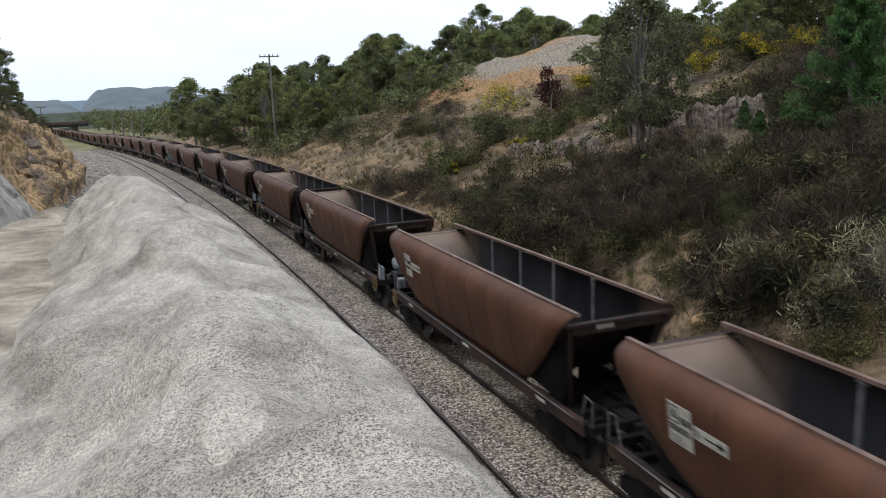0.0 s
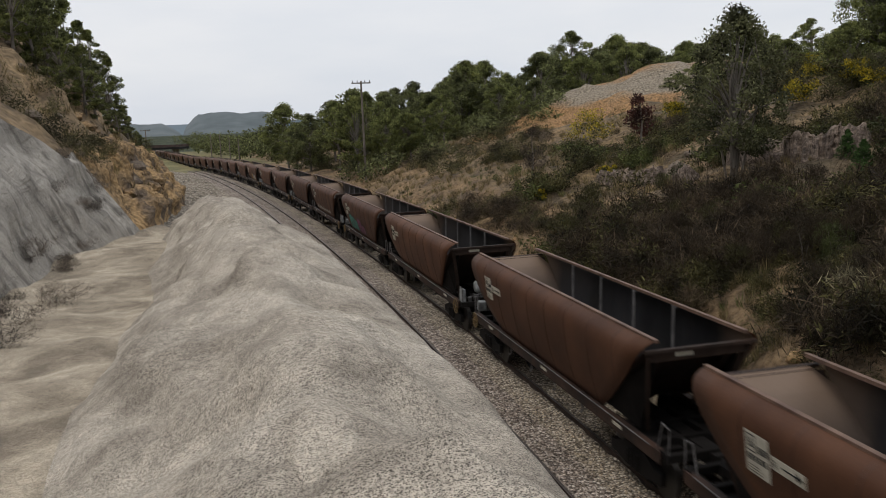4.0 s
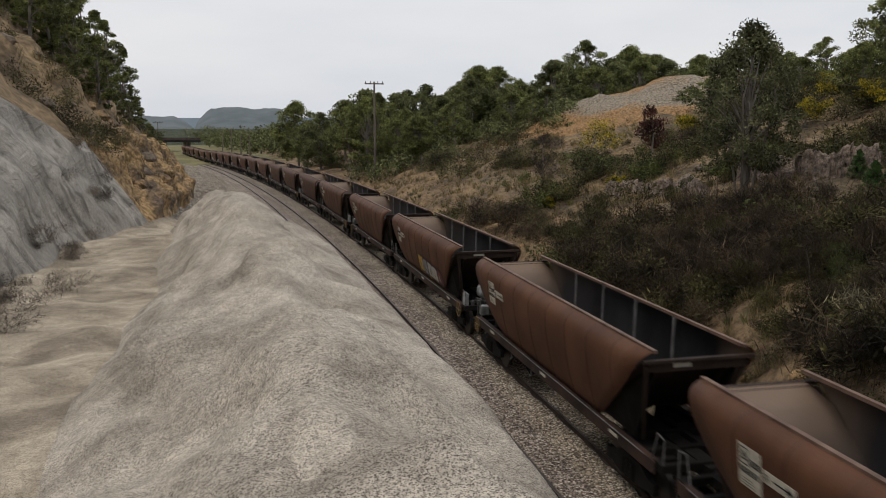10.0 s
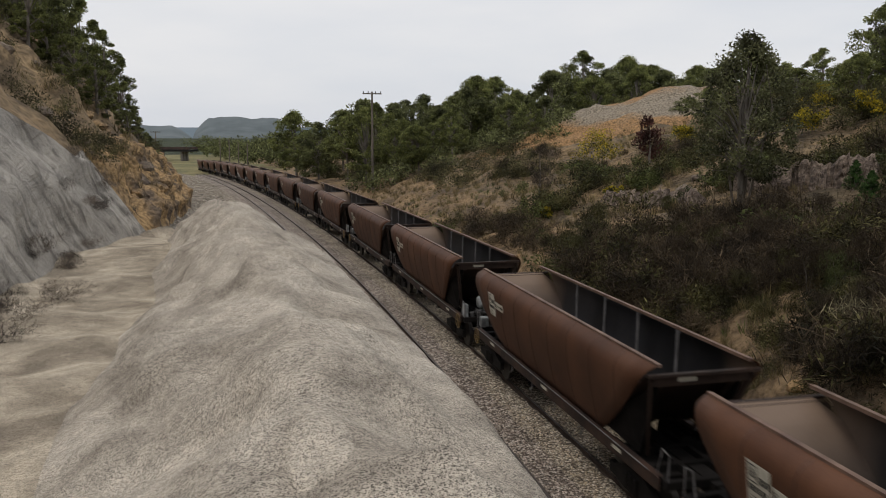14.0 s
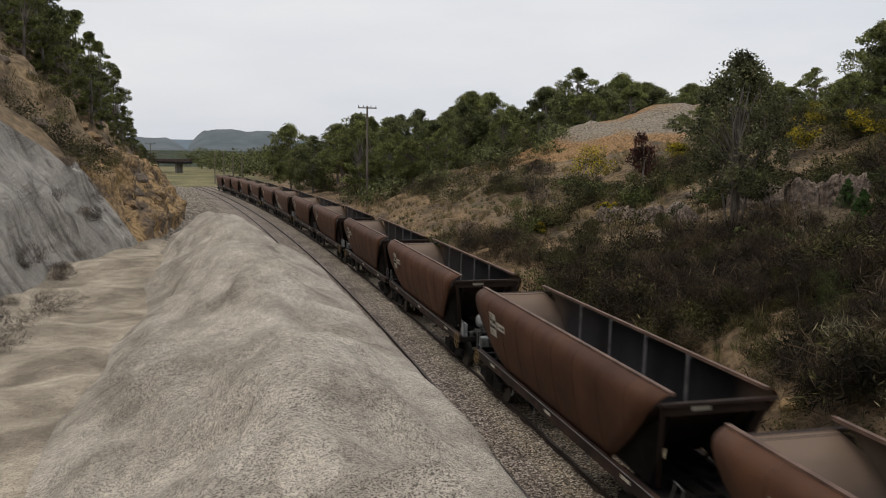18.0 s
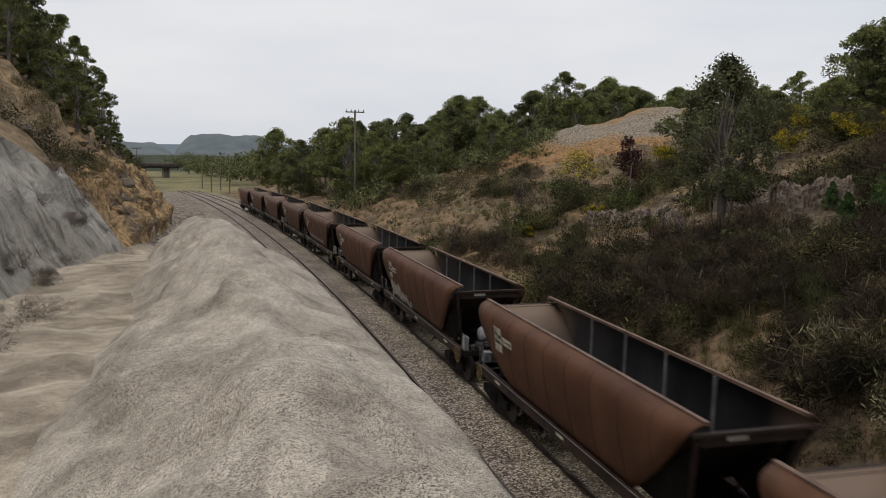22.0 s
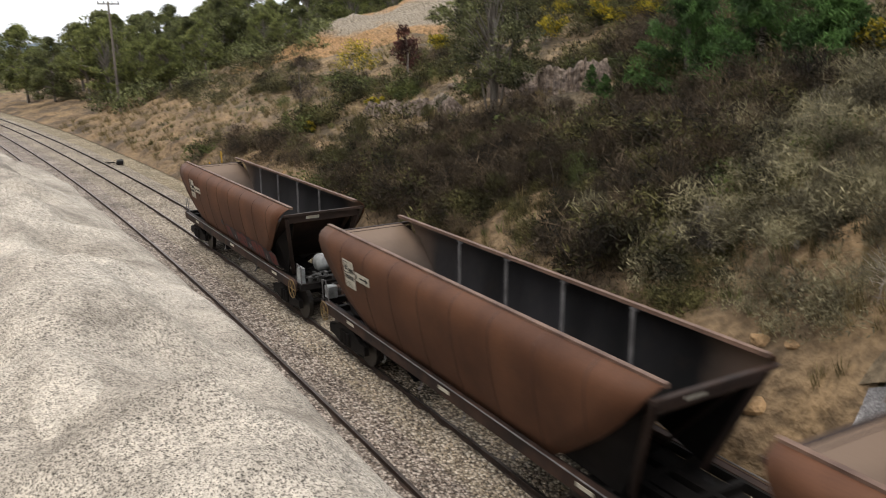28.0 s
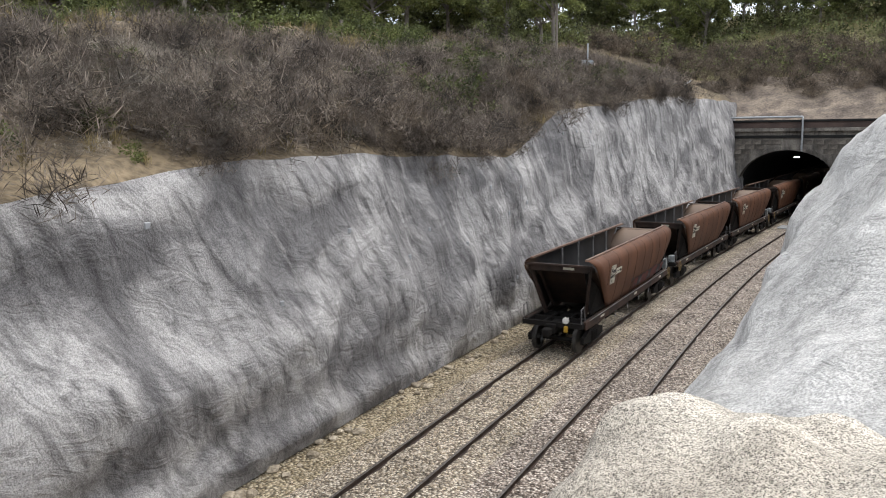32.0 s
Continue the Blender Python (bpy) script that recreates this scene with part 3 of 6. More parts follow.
# ---- terrain: cross sections along the line, as (side, height) of each break ----
LEFT = {
    -130: ((-8, -.3), (-9, 6), (-10, 8), (-12, 9.5), (-16, 11), (-22, 13), (-30, 14), (-75, 17)),
    -80: ((-9, -.3), (-10, 6), (-11, 8), (-13, 9.5), (-16, 11), (-22, 13), (-30, 14), (-75, 17)),
    -30: ((-7.6, -.3), (-8.5, 4.0), (-9.8, 6.5), (-11.2, 8.4), (-14, 10), (-20, 11.5), (-30, 13), (-75, 16)),
    -14: ((-7.0, -.3), (-7.7, 4.0), (-8.4, 6.2), (-10, 8), (-14, 9), (-18, 10), (-30, 13), (-75, 17)),
    -9: ((-6.0, -.3), (-6.6, 3.2), (-7.5, 4.5), (-9.5, 5.6), (-14, 7), (-18, 9), (-30, 13), (-75, 17)),
    -6.4: ((-5.9, -.3), (-6.6, 3.6), (-7.6, 4.7), (-9.6, 5.2), (-14, 6.2), (-18, 9), (-30, 13.5), (-75, 18)),
    -5: ((-5.9, -.3), (-6.95, 5.1), (-7.9, 6.1), (-10, 6.2), (-14, 6.2), (-18, 9), (-30, 13.5), (-75, 18)),
    0: ((-5.75, -.3), (-6.88, 5.45), (-8.2, 6.1), (-10.4, 6.1), (-14, 5.8), (-17.5, 9), (-30, 14), (-75, 20)),
    8: ((-5.75, -.3), (-6.84, 5.43), (-8.4, 5.95), (-10.9, 4.8), (-14.2, 4.7), (-18, 10), (-30, 16), (-75, 22)),
    20: ((-6.0, -.3), (-7.25, 5.3), (-9.1, 5.8), (-11.3, 4.3), (-14.6, 4.3), (-19, 11.5), (-30, 18), (-75, 24)),
    28: ((-6.2, -.3), (-8.0, 5.1), (-9.8, 5.65), (-11.6, 4.2), (-14.6, 4.2), (-16.8, 9.4), (-28, 18), (-75, 25)),
    33: ((-6.4, -.3), (-8.3, 5.0), (-10.2, 5.4), (-11.8, 4.3), (-13.3, 4.25), (-15, 7.2), (-26, 17), (-75, 25)),
    38: ((-6.5, -.3), (-8.3, 3), (-9.8, 3.6), (-11, 3.6), (-12.5, 4.2), (-15, 7.5), (-24, 16.5), (-75, 24)),
    46: ((-5.8, -.3), (-8, 1.2), (-9.5, 1.8), (-11, 2.2), (-12.5, 3.4), (-15, 8), (-22, 15), (-75, 24)),
    70: ((-5.4, -.28), (-7.5, .1), (-9, .5), (-10.5, 1.2), (-12, 2.5), (-15, 7), (-22, 12), (-75, 20)),
    110: ((-5.4, -.28), (-7.5, 0), (-9, .2), (-11, .5), (-13, 1.5), (-17, 4.5), (-24, 7), (-75, 11)),
    240: ((-5.4, -.28), (-7.5, -.2), (-9, -.1), (-11, .2), (-14, .5), (-20, 2), (-30, 3), (-75, 5)),
    340: ((-5.4, -.28), (-7.5, -.2), (-9, -.1), (-11, .2), (-14, .5), (-20, 2), (-30, 3), (-75, 5)),
}
RIGHT = {
    -130: ((3.3, -.3), (4.7, 11), (9, 15), (20, 20), (45, 25), (120, 31)),
    -64: ((3.3, -.3), (4.7, 10.7), (9, 12), (20, 15.3), (45, 18), (120, 26)),
    -41: ((3.4, -.3), (4.6, 9.3), (9, 11), (20, 14.0), (45, 16.3), (120, 22)),
    -33: ((3.4, -.3), (4.6, 7), (9, 9.5), (20, 13.2), (45, 15.7), (120, 21)),
    -17: ((3.4, -.3), (4.6, 7.4), (9, 9.3), (20, 12.1), (40, 14.3), (120, 20)),
    -8: ((3.4, -.3), (4.6, 6.8), (9, 8.8), (20, 11.7), (40, 13.9), (120, 20)),
    3: ((3.3, -.3), (4.6, 5.8), (9, 8), (20, 11.5), (40, 14.5), (120, 20)),
    6.6: ((3.2, -.3), (4.6, 5.2), (9, 7.4), (20, 10.8), (40, 14.5), (120, 20)),
    7.8: ((3.2, -.3), (4.4, 3.6), (9, 7.0), (20, 10.5), (40, 14.5), (120, 20)),
    9.5: ((3.2, -.3), (4.3, 1.9), (8.7, 6.0), (19, 9.6), (40, 14.2), (120, 20)),
    12: ((3.2, -.3), (4.6, 2.0), (8, 4.6), (18, 8.5), (40, 13.5), (120, 20)),
    25: ((3.3, -.3), (4.8, 2.2), (8, 3.4), (18, 6.8), (40, 12), (120, 20)),
    46: ((3.4, -.3), (5.5, 1.8), (9, 3), (18, 5.8), (40, 11), (120, 20)),
    70: ((3.6, -.3), (7, 1.4), (12, 3.4), (20, 6), (40, 10.5), (120, 18)),
    100: ((4, -.3), (8, .8), (14, 3.5), (24, 6.5), (45, 12), (120, 16)),
    130: ((4, -.3), (9, .4), (16, 2), (28, 4.5), (50, 8), (120, 12)),
    240: ((5, -.3), (12, -.2), (20, 0), (35, 1), (60, 3), (120, 6)),
    340: ((5, -.3), (12, -.2), (20, 0), (35, 1), (60, 3), (120, 6)),
}


def section(table, s, jitter):
    ks = sorted(table)
    s = min(ks[-1], max(ks[0], s))
    i = max(k for k in range(len(ks) - 1) if ks[k] <= s)
    u = (s - ks[i]) / (ks[i + 1] - ks[i])
    u = u * u * (3 - 2 * u) * 0.5 + u * 0.5
    out = []
    for j, (a, b) in enumerate(zip(table[ks[i]], table[ks[i + 1]])):
        d, z = a[0] + (b[0] - a[0]) * u, a[1] + (b[1] - a[1]) * u
        if jitter and j:
            far = min(2.5, 0.5 + abs(d) / 25) * (0.15 if d < 0 and j in (1, 2) else 1)
            d += 0.28 * far * fractal(s, j * 7.7, 3.1, 0.22, 3)
            z += 0.22 * far * fractal(s, j * 5.3, 9.4, 0.28, 3)
        out.append((d, z))
    return out


def height(s, d):
    """The ground's height, without its fine relief."""
    row = section(LEFT, s, True)[::-1] + section(RIGHT, s, True)
    return float(np.interp(d, [q[0] for q in row], [q[1] for q in row]))


TERRAIN = []


def strip(name, table, knots, s0, s1, ds, cuts, mat, rough, rscale, rise=0.35, ridges=0.0, calm=None, bulge=0.0):
    """The ground between breaks of the sections: cuts gives the steps in each stretch."""
    ss = np.arange(s0, s1 + ds * 0.5, ds)
    verts, faces = [], []
    m = sum(cuts) + 1
    for s in ss:
        row = section(table, float(s), True)
        line = []
        for q in range(len(cuts)):
            (d0, z0), (d1, z1) = row[knots + q], row[knots + q + 1]
            for c in range(cuts[q] + (q == len(cuts) - 1)):
                u = c / cuts[q]
                line.append((d0 + (d1 - d0) * u, z0 + (z1 - z0) * u))
        # round off the breaks
        sm = [line[0]]
        for k in range(1, m - 1):
            sm.append(tuple((line[k - 1][e] + 2 * line[k][e] + line[k + 1][e]) / 4 for e in (0, 1)))
        sm.append(line[-1])
        for k, (d, z) in enumerate(sm):
            w = min(1.0, k / (m * 0.12), (m - 1 - k) / (m * 0.12)) if m > 3 else 0
            w *= min(1.0, (float(s) - s0) / 1.5, max(0.0, ss[-1] - float(s)) / 1.5)
            if calm:
                w *= min(1.0, .1 + (calm - k) / 14 if k < calm else .1 + (k - calm) / 11)
            x, y, _ = at(float(s), d)
            g = rough * w * (fractal(x, y, z, rscale, 4))
            if ridges:
                g += ridges * w * abs(fractal(x + 3, y - 7, z * 0.25, rscale * 0.8, 3))
            if bulge:
                # the sprayed face hangs out over an undercut, with an apron at its foot
                u, wave = k / (m - 1), 0.06 * fractal(float(s), 1.7, 0, 0.16, 3) + 0.0035 * min(0.0, float(s))
                c = (u - 0.42 - wave) / 0.17
                h = (u - 0.20 - wave) / 0.075
                near = 0.55 + 0.45 * min(1.0, max(0.0, (float(s) + 50) / 40))
                g += bulge * near * (0.75 * math.exp(-c * c) - 0.22 * math.exp(-h * h) + 0.3 * math.exp(-((u - .06) / .07) ** 2)) * min(1.0, k / 3) * (0.75 + 0.5 * fractal(float(s), 5.5, 0, 0.3, 2))
            k0, k1 = sm[max(0, k - 1)], sm[min(m - 1, k + 1)]
            nd, nz = -(k1[1] - k0[1]), (k1[0] - k0[0])
            q = math.hypot(nd, nz) or 1
            if nz < 0:
                nd, nz = -nd, -nz
            x, y, zz = at(float(s), d + g * nd / q, z + g * nz / q)
            verts.append((x, y, zz))
    for i in range(len(ss) - 1):
        for k in range(m - 1):
            a = i * m + k
            f = (a, a + 1, a + m + 1, a + m)
            faces.append(f[::-1] if table is RIGHT else f)
    TERRAIN.append((verts, faces))
    return solid(name, verts, faces, mat, smooth=True)


def setting(ob, label, category):
    return tagged(ob, label, category, "", "structure")


setting(strip("berm", LEFT, 0, -7.2, 40, 0.2, (26, 14, 20), M["crust"], 0.34, 0.55, ridges=0.42, calm=26), "grey sprayed-concrete covered berm with lumpy rounded folds", "embankment")
setting(strip("bench", LEFT, 3, -7.2, 40, 0.4, (16,), M["sandy_crust"], 0.11, 0.5), "flat sandy sprayed-concrete bench beside the berm", "ground")
setting(strip("wall_west", LEFT, 4, -7.2, 36, 0.4, (16,), M["shotcrete"], 0.5, 0.4, ridges=0.3), "grey sprayed-concrete cutting slope with dark streaks", "wall")
setting(strip("cutting_west", LEFT, 0, -130, -7.2, 0.4, (24, 10, 12, 8, 6), M["pale_wall"], 0.45, 0.35, ridges=0.45), "tall pale sprayed-concrete side of the cutting", "wall")
setting(strip("rubble_bank", LEFT, 0, 40, 340, .6, (6, 6, 6, 6), M["rubble"], 0.4, 0.8), "stony bare earth beside the line", "ground")
setting(strip("clay_slope", LEFT, 4, 36, 340, 0.45, (30,), M["clayface"], 0.75, 0.7, ridges=0.7), "orange clay cutting slope with eroded rock", "ground")
setting(strip("hill_west", LEFT, 5, -130, 340, 1.1, (18, 14), M["ochre_hill"], 0.9, 0.45, ridges=.5), "scrubby brown hillside", "ground")
setting(strip("wall_east", RIGHT, 0, -84, 9.5, 0.3, (44,), M["wall"], 0.4, 0.32, ridges=0.35, bulge=1.0), "grey sprayed-concrete cutting wall with dark water stains", "wall")
setting(strip("rocky_slope", RIGHT, 0, 9.5, 340, 0.6, (8, 8), M["dirt"], 0.5, 0.5), "ochre rock and clay slope at the trackside", "ground")
setting(strip("bank_east", RIGHT, 1, -84, 9.5, 0.7, (8,), M["hill"], 0.4, 0.4), "scrubby bank above the cutting wall", "ground")
setting(strip("hillside_east", RIGHT, 2, 32, 340, 1.2, (16, 16, 18), M["ochre_slope"], 0.9, 0.2), "ochre hillside with straw grass", "ground")
setting(strip("hillside_east", RIGHT, 2, -130.0, 32, 1.2, (16, 16, 18), M["hill"], 0.9, 0.2), "dry brown hillside with grass and scrub", "ground")

# the plain far around and the hill that the tunnel goes through
vs, fs = [], []
N = 40
for i in range(N + 1):
    for j in range(N + 1):
        x, y = -3000 + 6000 * i / N, -3000 + 6000 * j / N
        vs.append((x, y, -2.2 + (0 if math.hypot(x, y - 300) < 500 else 6 * fractal(x, y, 0, 0.002))))
for i in range(N):
    for j in range(N):
        a = i * (N + 1) + j
        fs.append((a, a + N + 1, a + N + 2, a + 1))
setting(solid("ground", vs, fs, M["grass"], smooth=True), "dry grassy valley floor", "ground")
vs, fs = [], []
for i in range(61):
    for j in range(41):
        y, x = -84 - 700 * (i / 60) ** 1.4, -150 + 320 * j / 40
        e = min(1, min(x + 150, 170 - x) / 60)
        z = 9.6 + min(15, (-84 - y) * 0.4) + 1.2 * fractal(x, y, 0, 0.05)
        if abs(x - 11.5) > 22 and y > -130:
            z = min(z, 9.0)
        vs.append((x, y, z * e - 2.5 * (1 - e)))
for i in range(60):
    for j in range(40):
        a = i * 41 + j
        fs.append((a, a + 41, a + 42, a + 1)[::-1])
TERRAIN.append((vs, fs))
setting(solid("tunnel_hill", vs, fs, M["grass"], smooth=True), "grassy hill that the tunnel passes under", "ground")

# ---- ballast, rails and sleepers ----
vs, fs = [], []
prof = ((-6.6, -.45), (-6.2, -.36), (-5.45, -.32), (-4.9, -.17), (-4.4, -.14), (-3.4, -.14), (-2.3, -.14), (-1.7, -.17), (-.9, -.14), (0, -.14), (.9, -.14), (1.5, -.16), (2.1, -.33), (3.4, -.34), (5.2, -.45))
ss = np.concatenate([np.arange(-150, 60, 0.5), np.arange(60, 560, 2.0)])
for s in ss:
    for k, (d, z) in enumerate(prof):
        j = 0.035 * noise.noise(Vector((s * 3.1, d * 3, 0)))
        vs.append(at(float(s), d, z + j))
m = len(prof)
for k0, k1, mat, label in ((0, 7, "ballast", "pinkish grey crushed-stone ballast under the empty track"), (7, 12, "ballast_tan", "tan crushed-stone ballast under the loaded track"), (12, m - 1, "cess", "sandy yellow cess beside the loaded track")):
    w = k1 - k0 + 1
    sub_vs = [vs[i * m + k] for i in range(len(ss)) for k in range(k0, k1 + 1)]
    fs = [(i * w + k, i * w + k + 1, (i + 1) * w + k + 1, (i + 1) * w + k) for i in range(len(ss) - 1) for k in range(w - 1)]
    setting(solid("ballast_bed", sub_vs, fs, M[mat], smooth=True), label, "ballast")

RAILS = (-4.15, -2.65, -0.75, 0.75)


def loose_ballast(name, label, mat, count, s0, s1, d0, d1, seed):
    """Broken stones lying on the bed, each with its own tilt and size."""
    r = np.random.default_rng(seed)
    S, D = r.uniform(s0, s1, count), r.uniform(d0, d1, count)
    keep = np.min(np.abs(D[:, None] - np.array(RAILS)), axis=1) > .1
    S, D = S[keep], D[keep]
    n = len(S)
    P = np.array([at(float(s), float(d), float(np.interp(d, [q[0] for q in prof], [q[1] for q in prof])) + .004) for s, d in zip(S, D)])
    base = np.array([(1, 0, 0), (-.9, .2, 0), (.1, 1, .1), (0, -1, -.1), (.1, .1, .9), (0, 0, -.8)])
    A = base[None] * r.uniform(.7, 1.25, (n, 6, 1)) * r.uniform(.018, .042, (n, 1, 1)) * r.uniform(.7, 1.3, (n, 1, 3))
    a, b = r.uniform(0, 6.28, n), r.uniform(-.7, .7, n)
    y, z = A[..., 1] * np.cos(b)[:, None] - A[..., 2] * np.sin(b)[:, None], A[..., 1] * np.sin(b)[:, None] + A[..., 2] * np.cos(b)[:, None]
    x = A[..., 0]
    V = np.stack([x * np.cos(a)[:, None] - y * np.sin(a)[:, None], x * np.sin(a)[:, None] + y * np.cos(a)[:, None], z], -1) + P[:, None]
    F = np.array([(0, 2, 4), (2, 1, 4), (1, 3, 4), (3, 0, 4), (2, 0, 5), (1, 2, 5), (3, 1, 5), (0, 3, 5)])
    Q = (F[None] + 6 * np.arange(n)[:, None, None]).reshape(-1, 3)
    tagged(new(name, mesh_np(name, V.reshape(-1, 3), Q, mat)), label, "ballast", "", "stuff")


section_rail = ((-.07, -.17), (-.07, -.15), (-.015, -.13), (-.015, -.04), (-.036, -.03), (-.036, -.004), (.036, -.004), (.036, -.03), (.015, -.04), (.015, -.13), (.07, -.15), (.07, -.17))
for d in RAILS:
    ob = tagged(new("rail"), "steel rail with rusty web and polished head", "rail", "rails")
    ss = np.concatenate([np.arange(-150, 100, 1.5), np.arange(100, 560, 4)])
    vs = [at(float(s), d + a, z) for s in ss for a, z in section_rail]
    m = len(section_rail)
    fs = [(i * m + k, i * m + (k + 1) % m, (i + 1) * m + (k + 1) % m, (i + 1) * m + k) for i in range(len(ss) - 1) for k in range(m)]
    solid("web", vs, fs, M["railside"], ob)
    vs = [at(float(s), d + a, z) for s in ss for a, z in ((-.034, -.003), (-.028, .0), (.028, .0), (.034, -.003))]
    fs = [(i * 4 + k, i * 4 + k + 1, i * 4 + k + 5, i * 4 + k + 4) for i in range(len(ss) - 1) for k in range(3)]
    solid("head", vs, fs, M["railtop"], ob, "polished steel running surface")

loose_ballast("loose_ballast", "loose pinkish grey broken stones on the empty track", M["stone_grey"], 15000, -34, 24, -5.4, -1.6, 1)
loose_ballast("loose_ballast", "loose tan broken stones on the loaded track", M["stone_tan"], 15000, -34, 24, -1.6, 2.6, 2)

bm = bmesh.new()
box(bm, 0, 0, 0, 2.5, 0.24, 0.2, 0.02)
sleeper_mesh = part("sleeper", bm, M["sleeper"])
sleeper_data = sleeper_mesh.data
bpy.data.objects.remove(sleeper_mesh)
track_near = setting(new("sleepers_near"), "concrete sleepers of the empty track", "sleepers")
track_far = setting(new("sleepers_far"), "concrete sleepers of the loaded track", "sleepers")
for host, d in ((track_near, -3.4), (track_far, 0)):
    s = -36.0
    while s < 44:
        ob = new("sleeper", sleeper_data)
        ob.parent = host
        x, y, _ = at(s, d)
        ob.matrix_basis = pose(x, y, fall(s) - 0.268 + random.uniform(-.012, .012), 0, 0, math.degrees(math.atan2(-slope(s), 1)) + random.uniform(-.8, .8))
        s += 0.62 + (0.0 if s < 40 else 0.05)

# ---- hopper wagons: x ahead (towards the tunnel), z up, origin on the rail level ----
HALF = 6.15           # half the rim's length
PROFILE = ((1.06, 3.41), (1.16, 3.39), (1.30, 3.31), (1.385, 3.21), (1.43, 3.08), (1.44, 2.92), (1.425, 2.7), (1.36, 2.25), (1.25, 1.75), (1.15, 1.42), (1.10, 1.24))


def end_x(z):
    """Where the side plate ends, by height: the ends lean in towards the foot."""
    u = max(0.0, (3.45 - z) / 2.2)
    return HALF - 0.15 * u - 2.25 * u ** 1.5


def side_plate(sgn):
    bm = bmesh.new()
    n = 19
    outer, inner = [], []
    for k, (y, z) in enumerate(PROFILE):
        e = end_x(z)
        ro, ri = [], []
        for i in range(n):
            x = -e + 2 * e * i / (n - 1)
            ro.append(bm.verts.new((x, sgn * y, z)))
            ri.append(bm.verts.new((x, sgn * (y - 0.03), z)))
        outer.append(ro)
        inner.append(ri)
    for k in range(len(PROFILE) - 1):
        for i in range(n - 1):
            f = (outer[k][i], outer[k + 1][i], outer[k + 1][i + 1], outer[k][i + 1])
            g = (inner[k][i], inner[k][i + 1], inner[k + 1][i + 1], inner[k + 1][i])
            bm.faces.new(f if sgn < 0 else f[::-1])
            bm.faces.new(g if sgn < 0 else g[::-1])
        for i, rev in ((0, False), (n - 1, True)):
            f = (outer[k][i], inner[k][i], inner[k + 1][i], outer[k + 1][i])
            bm.faces.new(f)
    for i in range(n - 1):
        bm.faces.new((outer[0][i], outer[0][i + 1], inner[0][i + 1], inner[0][i]))
        bm.faces.new((outer[-1][i], outer[-1][i + 1], inner[-1][i + 1], inner[-1][i]))
    bmesh.ops.recalc_face_normals(bm, faces=bm.faces)
    return bm


def seam(x, sgn):
    """A proud weld seam down the side plate."""
    bm = bmesh.new()
    rows = []
    for y, z in PROFILE:
        if abs(x) > end_x(z) - 0.05:
            break
        rows.append([bm.verts.new((x + dx, sgn * (y + o), z)) for dx, o in ((-.02, -.002), (-.008, .009), (.008, .009), (.02, -.002))])
    for a, b in zip(rows, rows[1:]):
        for k in range(3):
            f = (a[k], b[k], b[k + 1], a[k + 1])
            bm.faces.new(f if sgn < 0 else f[::-1])
    return bm


def wheel_mesh():
    bm = bmesh.new()
    n = 28
    prof = ((.08, -.07), (.10, -.07), (.13, .02), (.33, .03), (.36, -.07), (.455, -.07), (.46, .045), (.485, .05), (.485, .08), (.10, .08), (.08, .08))
    rings = [[bm.verts.new((r * math.cos(2 * math.pi * k / n), w, r * math.sin(2 * math.pi * k / n))) for k in range(n)] for r, w in prof]
    for a, b in zip(rings, rings[1:]):
        for k in range(n):
            bm.faces.new((a[k], a[(k + 1) % n], b[(k + 1) % n], b[k]))
    bm.faces.new(rings[0])
    bm.faces.new(rings[-1][::-1])
    bmesh.ops.recalc_face_normals(bm, faces=bm.faces)
    return bm


def lettering(text, size, m, parent, mat):
    cu = bpy.data.curves.new("lettering", "FONT")
    cu.body, cu.size, cu.extrude = text, size, 0.002
    tmp = new("lettering_curve", cu)
    dg = bpy.context.evaluated_depsgraph_get()
    me = bpy.data.meshes.new_from_object(tmp.evaluated_get(dg))
    bpy.data.objects.remove(tmp)
    me.materials.clear()
    me.materials.append(mat)
    ob = new("lettering", me)
    ob.parent = parent
    ob.matrix_basis = m
    return ob


def plate_pose(x, u, off=0.0):
    """A pose flat on the near side plate (y negative): x along, u down the flank from 0 to 1, text upright and seen from outside."""
    z = 2.92 - 1.5 * u
    ys, zs = [q[0] for q in PROFILE][::-1], [q[1] for q in PROFILE][::-1]
    y = float(np.interp(z, zs, ys))
    t = Vector((0, -(float(np.interp(z + .3, zs, ys)) - float(np.interp(z - .3, zs, ys))), .6)).normalized()
    nrm = Vector((0, -t.z, t.y))
    p = Vector((x, -y, z)) + nrm * (0.016 + off)
    return Matrix(((1, t.x, nrm.x, p.x), (0, t.y, nrm.y, p.y), (0, t.z, nrm.z, p.z), (0, 0, 0, 1)))


def flat(name, x0, y0, x1, y1, m, parent, mat, label="", thick=0.006):
    bm = bmesh.new()
    box(bm, (x0 + x1) / 2, (y0 + y1) / 2, 0, x1 - x0, y1 - y0, thick)
    ob = part(name, bm, mat, parent, label)
    ob.matrix_basis = m
    return ob


